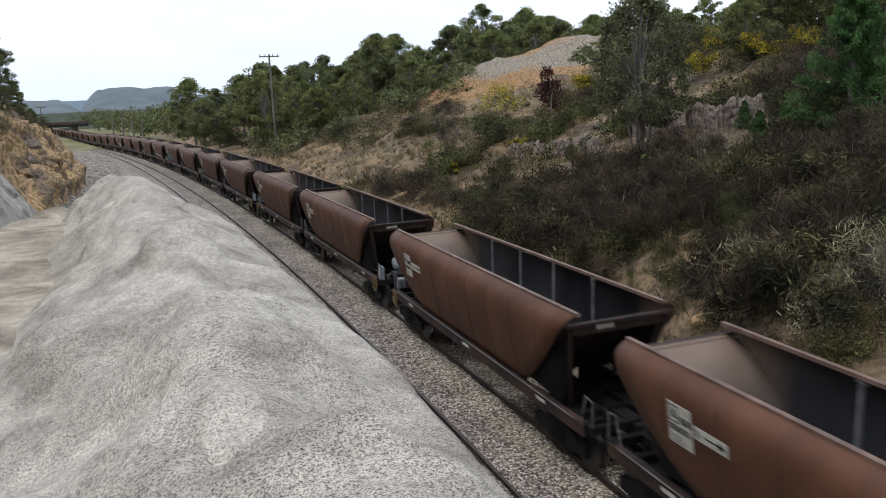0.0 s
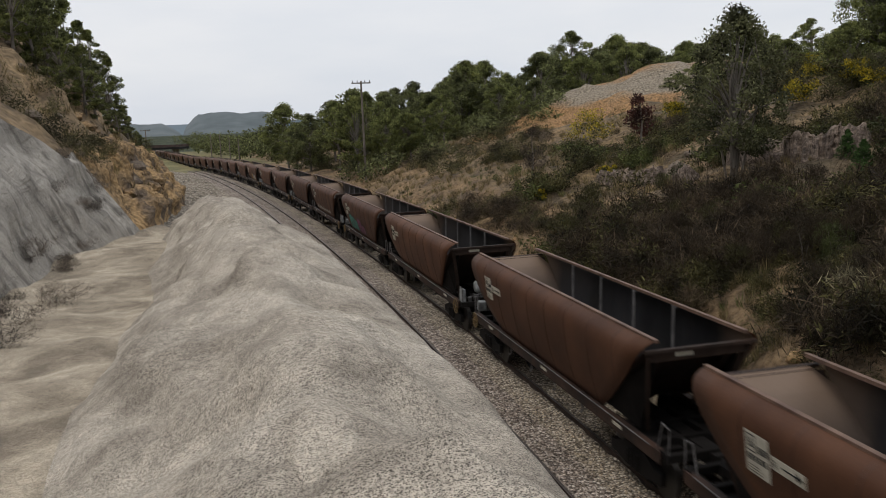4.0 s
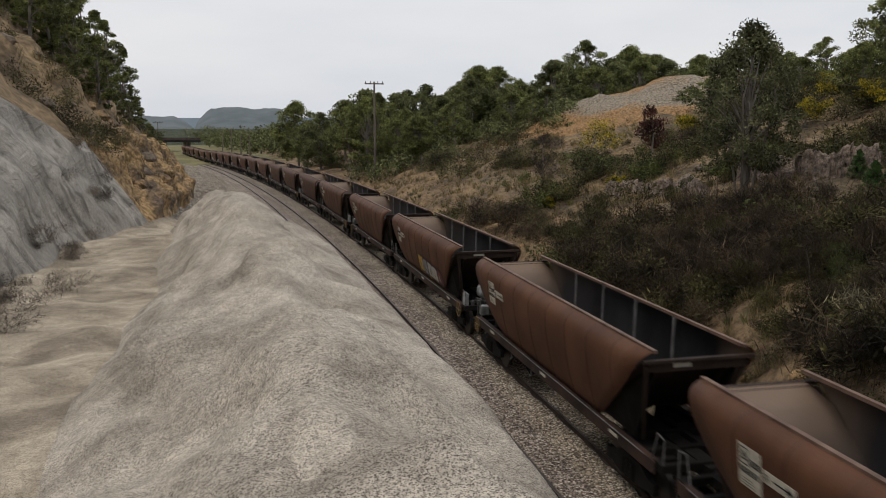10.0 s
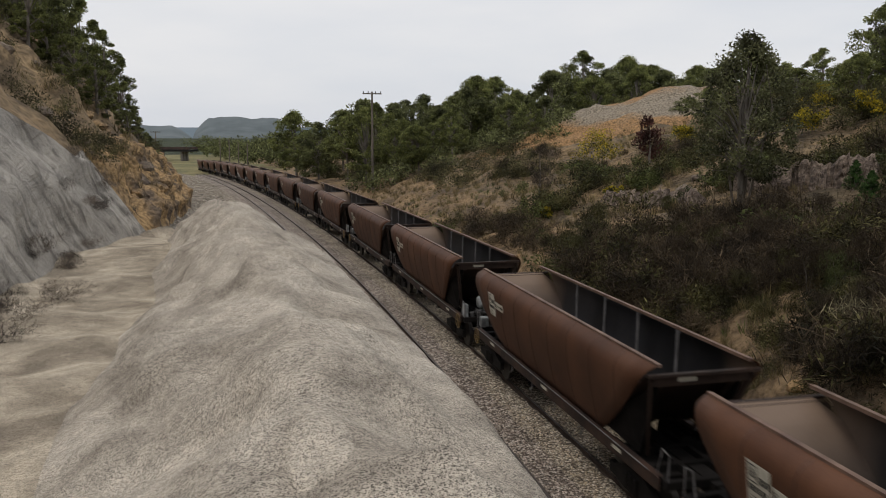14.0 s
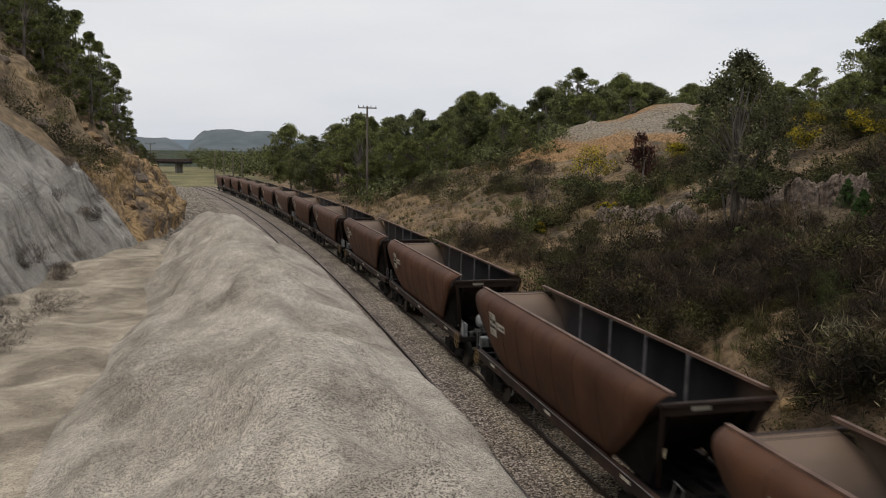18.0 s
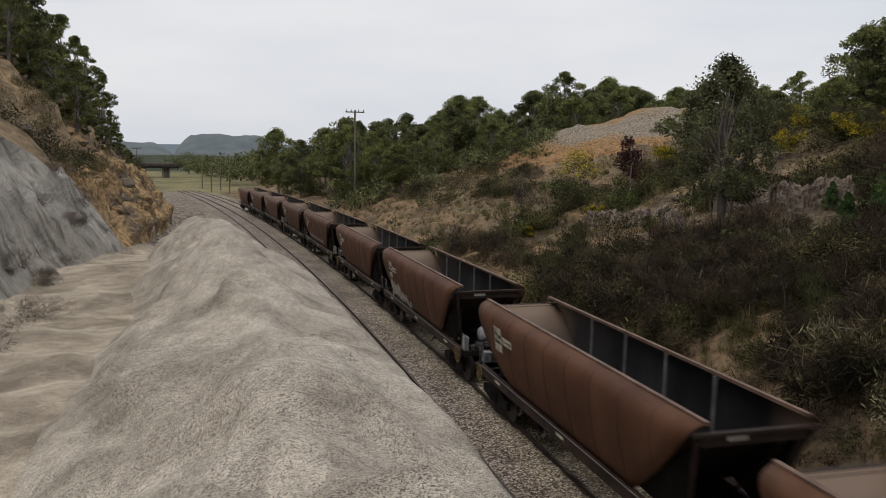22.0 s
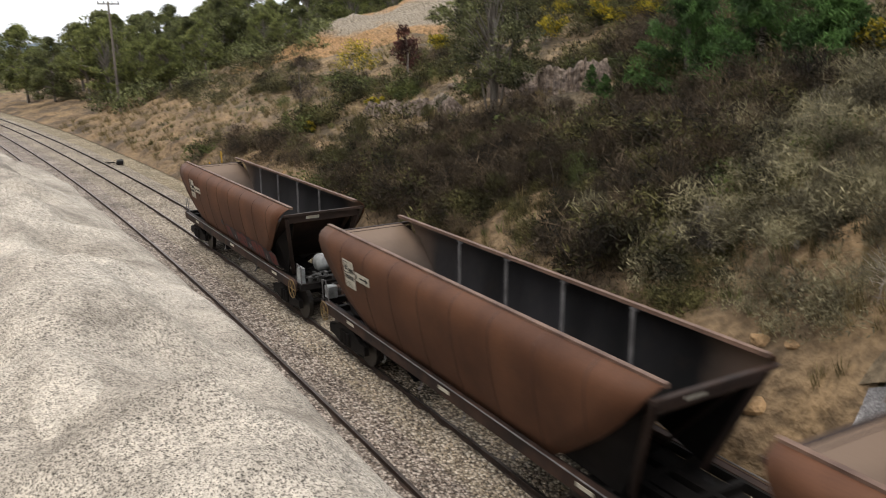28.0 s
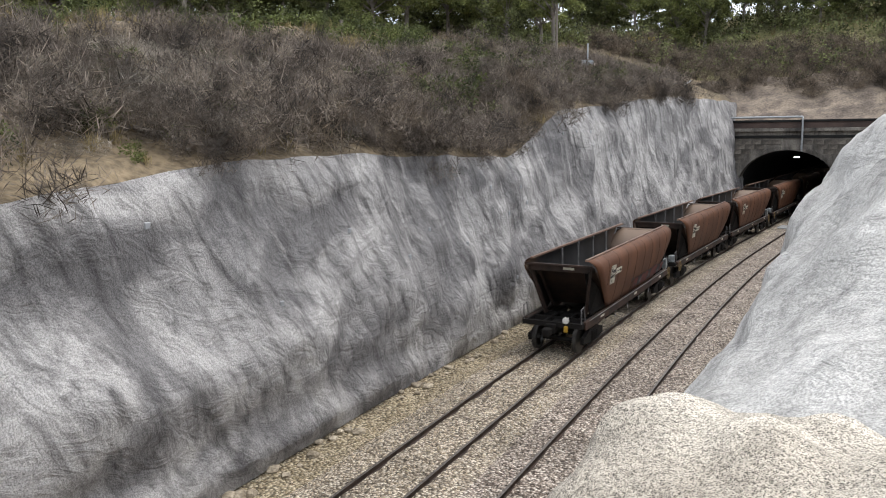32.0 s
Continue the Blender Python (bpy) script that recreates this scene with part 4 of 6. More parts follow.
def hopper_wagon():
    w = new("hopper_wagon")
    for sgn in (-1, 1):
        sp = part("side_plate", side_plate(sgn), M["rust"], w, "curved rust-brown side plate", smooth=True)
        for i in range(8):
            part("seam", seam(-4.52 + 1.34 * i, sgn), M["seam"], sp)
        # liner, dark and worn
        bm = bmesh.new()
        rows = []
        for y, z in PROFILE:
            e = end_x(z) - 0.05
            rows.append([bm.verts.new((x, sgn * (y - 0.045), z - 0.01)) for x in (-e, -e * .6, 0, e * .6, e)])
        for a, b in zip(rows, rows[1:]):
            for k in range(4):
                f = (a[k], a[k + 1], b[k + 1], b[k])
                bm.faces.new(f if sgn < 0 else f[::-1])
        part("liner", bm, M["inside"], w, "dark coal-polished inside plate", smooth=True)
        bm = bmesh.new()
        bar(bm, (-HALF, sgn * 1.05, 3.415), (HALF, sgn * 1.05, 3.415), 0.10, 0.07)
        part("rim", bm, M["rimsteel"], w, "worn rusty top rim")
        for x in (-2.85, -.82, 1.22, 3.25):
            bm = bmesh.new()
            bar(bm, (x, sgn * 1.03, 3.37), (x, sgn * 1.0, 1.6), 0.065, 0.05)
            bar(bm, (x, sgn * 1.07, 3.36), (x, sgn * 1.03, 3.31), 0.17, 0.05)
            part("brace", bm, M["brace"], w, "worn grey inner stiffener")
        bm = bmesh.new()
        box(bm, 0, sgn * 1.12, 1.17, 12.9, 0.16, 0.1, 0.01)
        box(bm, 0, sgn * 1.20, 1.10, 13.2, 0.03, 0.26)
        box(bm, 0, sgn * 1.15, 0.97, 12.9, 0.12, 0.04)
        sl = part("side_sill", bm, M["sill"], w, "rusty side sill with a worn lip")
        bm = bmesh.new()
        tube(bm, [(-6.2, sgn * 1.235, 1.25), (6.2, sgn * 1.235, 1.25)], 0.016, 6)
        part("brake_pipe", bm, M["brace"], w)
        for x in (-4.6, 0.2, 4.7):
            bm = bmesh.new()
            box(bm, x, sgn * 1.222, 1.12, 0.42, 0.012, 0.075)
            part("data_strip", bm, M["white"], sl, "small cream data strip")
        # hopper door bays under the sill
        for i in range(5):
            bm = bmesh.new()
            x = -3.6 + 1.8 * i
            vs = [(x - .85, sgn * 1.1, .98), (x + .85, sgn * 1.1, .98), (x + .35, sgn * .62, .42), (x - .35, sgn * .62, .42), (x - .85, sgn * .9, .98), (x + .85, sgn * .9, .98), (x + .35, sgn * .5, .42), (x - .35, sgn * .5, .42)]
            q = [bm.verts.new(v) for v in vs]
            for f in ((0, 1, 2, 3), (7, 6, 5, 4), (0, 3, 7, 4), (1, 5, 6, 2), (3, 2, 6, 7), (0, 4, 5, 1)):
                bm.faces.new([q[k] for k in f])
            bmesh.ops.recalc_face_normals(bm, faces=bm.faces)
            part("door_bay", bm, M["dark_steel"], w, "grimy discharge door bay")
        for i in range(4):
            bm = bmesh.new()
            x = -2.7 + 1.8 * i
            tube(bm, [(x, sgn * 1.15, .98), (x + .03, sgn * 1.17, .78), (x - .05, sgn * 1.19, .7)], [.02, .02, .03], 6)
            part("door_latch", bm, M["brace"], w)
    for sgn in (-1, 1):
        # slope sheet from the end rim in to the discharge bay
        bm = bmesh.new()
        top, low = HALF - 0.08, end_x(1.3) - 0.5
        q = []
        for x, y, z in ((top, 1.07, 3.22), (top - 0.45, 1.36, 2.9), ((top + low) / 2 - .1, 1.30, 2.1), (low - .3, 1.02, 1.2), (low - 1.6, .9, .5)):
            q.append([bm.verts.new((sgn * x, yy, z)) for yy in (-y, 0, y)])
        for a, b in zip(q, q[1:]):
            for k in range(2):
                f = (a[k], a[k + 1], b[k + 1], b[k])
                bm.faces.new(f if sgn < 0 else f[::-1])
        part("slope_sheet", bm, M["inside"], w, "dusty sloping end plate")
        bm = bmesh.new()
        bar(bm, (sgn * (HALF - .02), -1.3, 3.2), (sgn * (HALF - .02), 1.3, 3.2), 0.10, 0.07)
        box(bm, sgn * (HALF - .13), 0, 3.06, 0.05, 2.3, 0.24)
        eb = part("end_beam", bm, M["enddark"], w, "dark end beam below the rim")
        bm = bmesh.new()
        box(bm, sgn * (HALF - .10), -.35, 3.07, 0.008, 0.42, 0.09)
        part("data_strip", bm, M["white"], eb, "faded cream data strip")
        # end plate behind the slope sheet, and its stanchions
        bm = bmesh.new()
        q = [bm.verts.new((sgn * x, y, z)) for x, y, z in ((HALF - .16, -1.3, 3.15), (HALF - .16, 1.3, 3.15), (low + .35, 1.15, 1.3), (low + .35, -1.15, 1.3))]
        bm.faces.new(q if sgn > 0 else q[::-1])
        part("end_plate", bm, M["enddark"], w, "grimy sloping end plate")
        # added dark sheets: they stand for the shaded interior between side plate and post
        for y in (-1, 1):
            bm = bmesh.new()
            pts = ((HALF - .12, .98, 3.05), (HALF - .95, .92, 1.2), (end_x(1.4) - .05, 1.1, 1.4), (end_x(2.3) - .1, 1.22, 2.3))
            a = [bm.verts.new((sgn * px, y * py, pz)) for px, py, pz in pts]
            c = [bm.verts.new((sgn * px, y * (py - .03), pz)) for px, py, pz in pts]
            bm.faces.new(a)
            bm.faces.new(c[::-1])
            for k in range(4):
                bm.faces.new((a[k], c[k], c[(k + 1) % 4], a[(k + 1) % 4]))
            bmesh.ops.recalc_face_normals(bm, faces=bm.faces)
            part("corner_shade_sheet", bm, M["dark_steel"], w, "dark sheet standing in for shade in the end corner")
        for y in (-.98, .98):
            bm = bmesh.new()
            bar(bm, (sgn * (HALF - .12), y * 1.2, 3.1), (sgn * (HALF - .85), y * 0.8, 1.2), 0.10, 0.13)
            part("stanchion", bm, M["enddark"], w)
        for y in (-.5, .5):
            bm = bmesh.new()
            bar(bm, (sgn * (HALF - .3), y * 1.7, 2.9), (sgn * (HALF - 1.7), y * 1.6, 1.3), 0.07, 0.07)
            part("end_brace", bm, M["enddark"], w)
        # platform, headstock and coupler
        bm = bmesh.new()
        for y in (-1.05, -.35, .35, 1.05):
            bar(bm, (sgn * 4.2, y, 1.12), (sgn * 6.75, y, 1.12), 0.12, 0.16)
        for x in (5.0, 5.9, 6.72):
            bar(bm, (sgn * x, -1.15, 1.12), (sgn * x, 1.15, 1.12), 0.14, 0.18)
        box(bm, sgn * 5.2, 0, 1.03, 1.9, 1.9, 0.03)
        part("end_frame", bm, M["dark_steel"], w, "grimy open end frame")
        bm = bmesh.new()
        box(bm, sgn * 6.95, 0, 0.92, 0.6, 0.18, 0.2, 0.02)
        box(bm, sgn * 7.2, -.04 * sgn, 0.92, 0.3, 0.30, 0.3, 0.05)
        part("coupler", bm, M["dark_steel"], w, "knuckle coupler")
        bm = bmesh.new()
        tube(bm, [(sgn * 6.7, .3, .95), (sgn * 6.9, .34, .62), (sgn * 7.1, .3, .55), (sgn * 7.3, .2, .62)], .03, 6)
        part("air_hose", bm, M["black"], w, "black rubber brake hose")
        for y in (-1.1, 1.1):
            bm = bmesh.new()
            tube(bm, [(sgn * 6.75, y, 1.15), (sgn * 6.77, y, 1.75), (sgn * 6.5, y, 1.8), (sgn * 6.3, y, 1.2)], .018, 6)
            part("grab_rail", bm, M["brace"], w)
        # bogie
        bg_ = new("bogie")
        bg_.parent = w
        cx = sgn * 5.25
        for y in (-1, 1):
            bm = bmesh.new()
            pts = ((-1.15, .62), (-.9, .62), (-.45, .82), (.45, .82), (.9, .62), (1.15, .62), (1.15, .36), (.85, .36), (.45, .28), (-.45, .28), (-.85, .36), (-1.15, .36))
            a = [bm.verts.new((cx + px, y * 0.95, pz)) for px, pz in pts]
            b = [bm.verts.new((cx + px, y * 1.08, pz)) for px, pz in pts]
            bm.faces.new(a)
            bm.faces.new(b[::-1])
            for k in range(len(pts)):
                bm.faces.new((a[k], b[k], b[(k + 1) % len(pts)], a[(k + 1) % len(pts)]))
            bmesh.ops.recalc_face_normals(bm, faces=bm.faces)
            for k in (-.2, 0, .2):
                tube(bm, [(cx + k, y * 1.1, .34), (cx + k, y * 1.1, .7)], .07, 8)
            part("bogie_frame", bm, M["dark_steel"], bg_, "cast side frame with coil springs")
            for k in (-.9, .9):
                ob = new("wheel", WHEEL)
                ob.parent = bg_
                ob.matrix_basis = pose(cx + k, y * 0.76, 0.46, 0, 0, 0 if y > 0 else 180)
        for k in (-.9, .9):
            bm = bmesh.new()
            tube(bm, [(cx + k, -.8, .46), (cx + k, .8, .46)], .08, 8)
            part("axle", bm, M["dark_steel"], bg_)
        bm = bmesh.new()
        bar(bm, (cx, -1.0, .6), (cx, 1.0, .6), .35, .25)
        part("bolster", bm, M["dark_steel"], bg_)
    # middle sill, and inside bottom
    bm = bmesh.new()
    bar(bm, (-7.0, 0, 1.0), (7.0, 0, 1.0), 0.35, 0.3)
    part("centre_sill", bm, M["dark_steel"], w)
    # plates on the near flank
    m = plate_pose(-4.02, 0.2)
    pl = flat("data_plate", -.30, -.36, .30, .36, m, w, M["white"], "cream data plate with black print")
    flat("emblem_frame", -.26, .02, -.02, .04, plate_pose(-4.02, .2, .004), pl, M["black"]).matrix_basis = pose(0, 0, .004)
    for x0, y0, x1, y1 in ((-.26, .30, -.02, .32), (-.26, .04, -.24, .30), (-.04, .04, -.02, .30), (-.2, .10, -.08, .13), (-.19, .13, -.15, .2), (-.13, .13, -.09, .2), (-.165, .2, -.115, .25)):
        flat("emblem", x0, y0, x1, y1, pose(0, 0, .004), pl, M["black"])
    for x0 in (.02, .09, .16, .23):
        flat("code_bar", x0, .05, x0 + .05, .17, pose(0, 0, .004), pl, M["black"])
    for k in range(6):
        flat("code_bar", -.26 + k * .088, -.13, -.26 + k * .088 + .06, -.02, pose(0, 0, .004), pl, M["black"])
    for k in range(3):
        flat("print_bar", -.24, -.32 + k * .05, .1 - .03 * k, -.31 + k * .05, pose(0, 0, .004), pl, M["black"])
    ar = flat("arrow_plate", .36, -.06, 1.16, .16, plate_pose(-4.02, 0.2), w, M["white"], "white plate with a black arrow")
    lettering("R", .2, pose(.40, -.03, .006), ar, M["black"])
    flat("arrow", .62, .035, 1.0, .065, pose(0, 0, .004), ar, M["black"])
    bm = bmesh.new()
    q = [bm.verts.new(v) for v in ((.96, -.02, .004), (1.12, .05, .004), (.96, .12, .004), (.96, -.02, .008), (1.12, .05, .008), (.96, .12, .008))]
    for f in ((2, 1, 0), (3, 4, 5), (0, 1, 4, 3), (1, 2, 5, 4), (2, 0, 3, 5)):
        bm.faces.new([q[k] for k in f])
    part("arrow_head", bm, M["black"], ar)
    return w


def add_tank(w):
    """The air reservoir and hand brake on the leading end."""
    bm = bmesh.new()
    pts = [(6.25, y, 1.68) for y in (-.46, -.43, -.33, .33, .43, .46)]
    tube(bm, pts, [.08, .2, .27, .27, .2, .08], 20)
    part("air_tank", bm, M["tank"], w, "pale grey air reservoir", smooth=True)
    bm = bmesh.new()
    for y in (-.45, .45):
        bar(bm, (6.1, y, 1.36), (6.85, y, 1.36), .06, .06)
        bar(bm, (6.15, y, 1.36), (6.15, y, 1.15), .06, .06)
        bar(bm, (6.8, y, 1.36), (6.8, y, 1.15), .06, .06)
    bar(bm, (6.85, -.7, 1.4), (6.85, .7, 1.4), .05, .05)
    part("tank_cradle", bm, M["cradle"], w)
    bm = bmesh.new()
    box(bm, 6.55, -1.02, 1.45, .3, .16, .5, .02)
    part("valve_box", bm, M["tank"], w, "grey valve box")
    bm = bmesh.new()
    c = Vector((6.35, -1.26, 1.02))
    tube(bm, [c + Vector((.28 * math.cos(a), 0, .28 * math.sin(a))) for a in [k * math.pi / 8 for k in range(17)]], .016, 6)
    for a in (0, math.pi / 3, 2 * math.pi / 3):
        v = Vector((.28 * math.cos(a), 0, .28 * math.sin(a)))
        tube(bm, [c - v, c + v], .012, 5)
    part("hand_brake_wheel", bm, M["brakewheel"], w, "spoked hand brake wheel")
    bm = bmesh.new()
    bar(bm, (6.7, 0, .95), (8.55, 0, .95), .2, .2)
    box(bm, 7.1, 0, .95, .25, .34, .34, .03)
    part("drawbar", bm, M["sill"], w, "long rusty drawbar to the next wagon")
    for y, sag in ((.42, .3), (.62, .42), (.2, .22)):
        bm = bmesh.new()
        tube(bm, [(6.8 + 1.5 * q / 10, y + .05 * math.sin(q), 1.3 - sag * (1 - (q / 5 - 1) ** 2)) for q in range(11)], .022, 6)
        part("air_hose", bm, M["black"], w, "black sagging air hose")
    bm = bmesh.new()
    for q in range(7):
        y = -.75 + .25 * q
        box(bm, 6.6 + .08 * (q % 2), y, 1.28 + .05 * (q % 3), .16, .12, .2 + .06 * (q % 2), .02)
    tube(bm, [(6.4, -.8, 1.3), (6.45, -.3, 1.42), (6.4, .3, 1.36), (6.45, .85, 1.5)], .025, 6)
    part("valve_gear", bm, M["cradle"], w, "grimy cluster of brake valves and pipes")


def add_rear_gear(w):
    """The valve box, pipes and hand wheel on the trailing end."""
    bm = bmesh.new()
    box(bm, -6.62, -.9, 1.42, .26, .3, .36, .03)
    part("valve_box", bm, M["tank"], w, "grey valve box")
    bm = bmesh.new()
    c = Vector((-6.3, -1.26, 1.0))
    tube(bm, [c + Vector((.26 * math.cos(a), 0, .26 * math.sin(a))) for a in [k * math.pi / 8 for k in range(17)]], .016, 6)
    for a in (0, math.pi / 3, 2 * math.pi / 3):
        v = Vector((.26 * math.cos(a), 0, .26 * math.sin(a)))
        tube(bm, [c - v, c + v], .012, 5)
    part("hand_brake_wheel", bm, M["brakewheel"], w, "spoked hand brake wheel")
    bm = bmesh.new()
    for y, z in ((-.5, 1.7), (-.2, 1.55), (.35, 1.75), (.7, 1.6)):
        tube(bm, [(-6.5, y, 1.2), (-6.52, y, z), (-6.3, y + .08, z)], .028, 6)
    part("standpipe", bm, M["cradle"], w, "grimy upright brake pipes")


def splash(w, kind):
    """Painted scrawls low on the near flank, as blocks of colour."""
    rng = random.Random(kind)
    def blot(x0, x1, u0, u1, mat, n, off, name, label):
        bm = bmesh.new()
        xs = [x0 + (x1 - x0) * k / n for k in range(n + 1)]
        rows = []
        for k, x in enumerate(xs):
            e = min(1, 6 * k / n, 6 * (n - k) / n)
            ua, ub = u0 + rng.uniform(0, .12) * 1 + (1 - e) * .1, u1 - rng.uniform(0, .05) - (1 - e) * .05
            rows.append([bm.verts.new(plate_pose(x, u, off).translation) for u in (ua, (ua + ub) / 2, ub)])
        for a, b in zip(rows, rows[1:]):
            for k in range(2):
                bm.faces.new((a[k], a[k + 1], b[k + 1], b[k]))
        part(name, bm, mat, w, label)
    def letter(x0, x1, u0, u1, mats, off):
        """One painted letter: a dark outline, its fill, and inner strokes in other colours."""
        n = 12
        def ring(grow, level, mat, label=""):
            bm = bmesh.new()
            cx, cu = (x0 + x1) / 2, (u0 + u1) / 2
            rim = []
            for q in range(n):
                a = 2 * math.pi * q / n
                r = shape[q] * grow
                sx, su = max(-1, min(1, 1.35 * math.cos(a))), max(-1, min(1, 1.35 * math.sin(a)))
                rim.append(bm.verts.new(plate_pose(cx + (x1 - x0) / 2 * sx * r, min(1.04, cu + (u1 - u0) / 2 * su * r), level).translation))
            c = bm.verts.new(plate_pose(cx, cu, level).translation)
            for q in range(n):
                bm.faces.new((c, rim[(q + 1) % n], rim[q]))
            bmesh.ops.recalc_face_normals(bm, faces=bm.faces)
            part("scrawl", bm, mat, w, label)
        shape = [rng.uniform(.82, 1.1) for _ in range(n)]
        ring(1.12, off, M[mats[0]], "outline of a painted letter")
        ring(.94, off + .005, M[mats[1]], "painted letter")
        for q in range(2):
            x = x0 + (x1 - x0) * rng.uniform(.25, .7)
            blot(x, x + (x1 - x0) * .14, u0 + (u1 - u0) * rng.uniform(.1, .45), u1 - (u1 - u0) * rng.uniform(.05, .3), M[mats[2 + q % (len(mats) - 2)]], 3, off + .010, "scrawl", "stroke in a painted letter")

    if kind == "red":
        for k in range(9):
            x = -.2 + k * .58
            letter(x, x + .62, .68 + .06 * rng.random(), 1.02, (("paint_dark", "paint_red", "paint_dark") if k % 3 != 1 else ("paint_dark", "paint_dark", "paint_grey")), .002 + .012 * (k % 2))
        letter(-.75, -.45, .66, .78, ("paint_dark", "paint_dark", "rust"), .002)
    if kind == "white":
        for k, (x, top) in enumerate(((-4.4, .5), (-3.75, .52), (-3.1, .5), (-2.45, .66), (-1.8, .7), (-1.1, .84))):
            blot(x, x + .6, top, 1.02, M["paint_white"], 5, .002, "scrawl", "large faded white painted letter")
            blot(x + .22, x + .29, top + .14, .98, M["paint_grey"], 3, .006, "scrawl", "")
        blot(-4.7, -1.0, .97, 1.04, M["paint_white"], 8, .004, "scrawl", "white painted line")
    if kind == "low":
        for k in range(7):
            x = -3.6 + k * .95
            blot(x, x + .7, .72, .98, M["paint_white"], 5, .002, "scrawl", "row of pale painted letters")
    if kind == "teal":
        for k in range(3):
            letter(-3.5 + .85 * k, -2.5 + .85 * k, .4 + .06 * k, 1.0, ("paint_dark", "paint_teal", "paint_dark"), .002 + .012 * (k % 2))
        letter(-.6, .5, .42, .8, ("paint_dark", "paint_magenta", "paint_dark"), .014)
        letter(-.5, 1.6, .62, 1.0, ("paint_dark", "paint_magenta", "paint_dark"), .002)
    if kind == "scribble":
        for k in range(4):
            x = 2.4 + k * .3
            blot(x, x + .07, .6, .92, M["paint_grey"], 2, .002, "scrawl", "thin pale painted scribble")
    if kind == "pale":
        for k, fill in enumerate(("yellow_paint", "paint_grey", "paint_white", "paint_white", "paint_red")):
            x = -.2 + k * .82
            letter(x, x + .9, .46 + .03 * k, 1.0, ("paint_dark", fill, "paint_dark", "paint_white"), .002 + .012 * (k % 2))
        blot(-.3, 1.7, .92, 1.03, M["yellow_paint"], 6, .001, "scrawl", "yellow painted underline")


M["disc"] = material("white_disc", (0.7, 0.68, 0.64), (0.6, 0.58, 0.54), 4.0, 0.6, 0, 20)
M["yellow_paint"] = material("yellow_paint", (0.55, 0.33, 0.04), (0.4, 0.24, 0.03), 4.0, 0.6, 0, 20)
M["wheel"] = material("wheel_steel", (0.06, 0.055, 0.05), (0.025, 0.022, 0.02), 3.0, 0.5, 0.1, 20, metal=0.3)
M["seam"] = material("rusty_weld_seam", (0.075, 0.033, 0.02), (0.042, 0.019, 0.012), 3.0, 0.6, 0.1, 30)
M["sill"] = material("rusty_sill", (0.06, 0.032, 0.022), (0.022, 0.014, 0.011), 2.0, 0.7, 0.2, 20)
M["enddark"] = material("sooty_brown_end", (0.05, 0.029, 0.021), (0.018, 0.012, 0.0095), 1.5, 0.7, 0.2, 20)
M["brakewheel"] = material("brass_brown_wheel", (0.25, 0.17, 0.07), (0.14, 0.09, 0.04), 4.0, 0.6, 0.1, 20)
M["paint_red"] = material("dull_red_paint", (0.16, 0.03, 0.025), (0.09, 0.025, 0.02), 3.0, 0.6, 0.1, 20)
M["paint_dark"] = material("dark_paint", (0.035, 0.03, 0.035), (0.02, 0.018, 0.02), 3.0, 0.6, 0.1, 20)
M["paint_grey"] = material("grey_paint", (0.28, 0.27, 0.29), (0.16, 0.15, 0.16), 3.0, 0.6, 0.1, 20)
M["paint_white"] = material("white_paint", (0.50, 0.48, 0.44), (0.34, 0.31, 0.27), 3.0, 0.6, 0.1, 20)
M["paint_teal"] = material("teal_paint", (0.05, 0.28, 0.22), (0.03, 0.17, 0.14), 2.0, 0.6, 0.1, 20)
M["paint_magenta"] = material("magenta_paint", (0.22, 0.06, 0.13), (0.13, 0.035, 0.08), 2.0, 0.6, 0.1, 20)
bm = wheel_mesh()
ob = part("wheel", bm, M["wheel"], smooth=False)
WHEEL = ob.data
bpy.data.objects.remove(ob)

COUNT = 39
END = length_at(-33.2) + 0.3        # arc length of the last wagon's middle at 32 s
first = hopper_wagon()
tagged(first, "rust-brown open-topped coal hopper wagon, empty", "hopper wagon", "wagons of the coal train")
wagons = [first]
for k in range(1, COUNT):
    wagons.append(copy_thing(first, pose(0, 0, 0)))
MARKED = {0: "red", 6: "white", 4: "low", 23: "teal", 22: "low", 18: "pale", 12: "scribble", 5: "scribble"}
for k, w in enumerate(wagons):
    if k % 2 == 0:
        add_tank(w)
        w["label"] = "rust-brown open coal hopper wagon with grey air tank at its end"
    else:
        add_rear_gear(w)
    if k in MARKED:
        splash(w, MARKED[k])
        w["label"] = {"red": "last rust-brown coal hopper wagon with dark red scrawl along its sill", "white": "rust-brown coal hopper wagon with large white painted letters",
                      "low": "rust-brown coal hopper wagon with pale painted letters low down", "teal": "rust-brown coal hopper wagon with teal and magenta painted scrawls",
                      "scribble": "rust-brown coal hopper wagon with a small pale scribble", "pale": "rust-brown coal hopper wagon with pale painted scrawl"}[MARKED[k]]

bm = bmesh.new()
tube(bm, [(-6.84, -.55, 1.32), (-6.88, -.55, 1.32)], .12, 20)
part("tail_disc", bm, M["disc"], wagons[0], "round white tail disc")
bm = bmesh.new()
box(bm, -6.85, -.55, 1.0, .1, .14, .22, .02)
part("tail_lamp", bm, M["yellow_paint"], wagons[0], "yellow tail lamp box")


def train_arc(t):
    """Arc length of the last wagon's middle past its place at the end, by seconds: the train gains speed slowly."""
    late = {28: 63.7, 29: 47.9, 30: 32.3, 31: 15.9, 32: -0.6}
    if t in late:
        return late[t]
    return (((-1.58498e-05 * t + 3.079025e-04) * t - 1.0209736e-02) * t - 14.5254197) * t + 481.27758


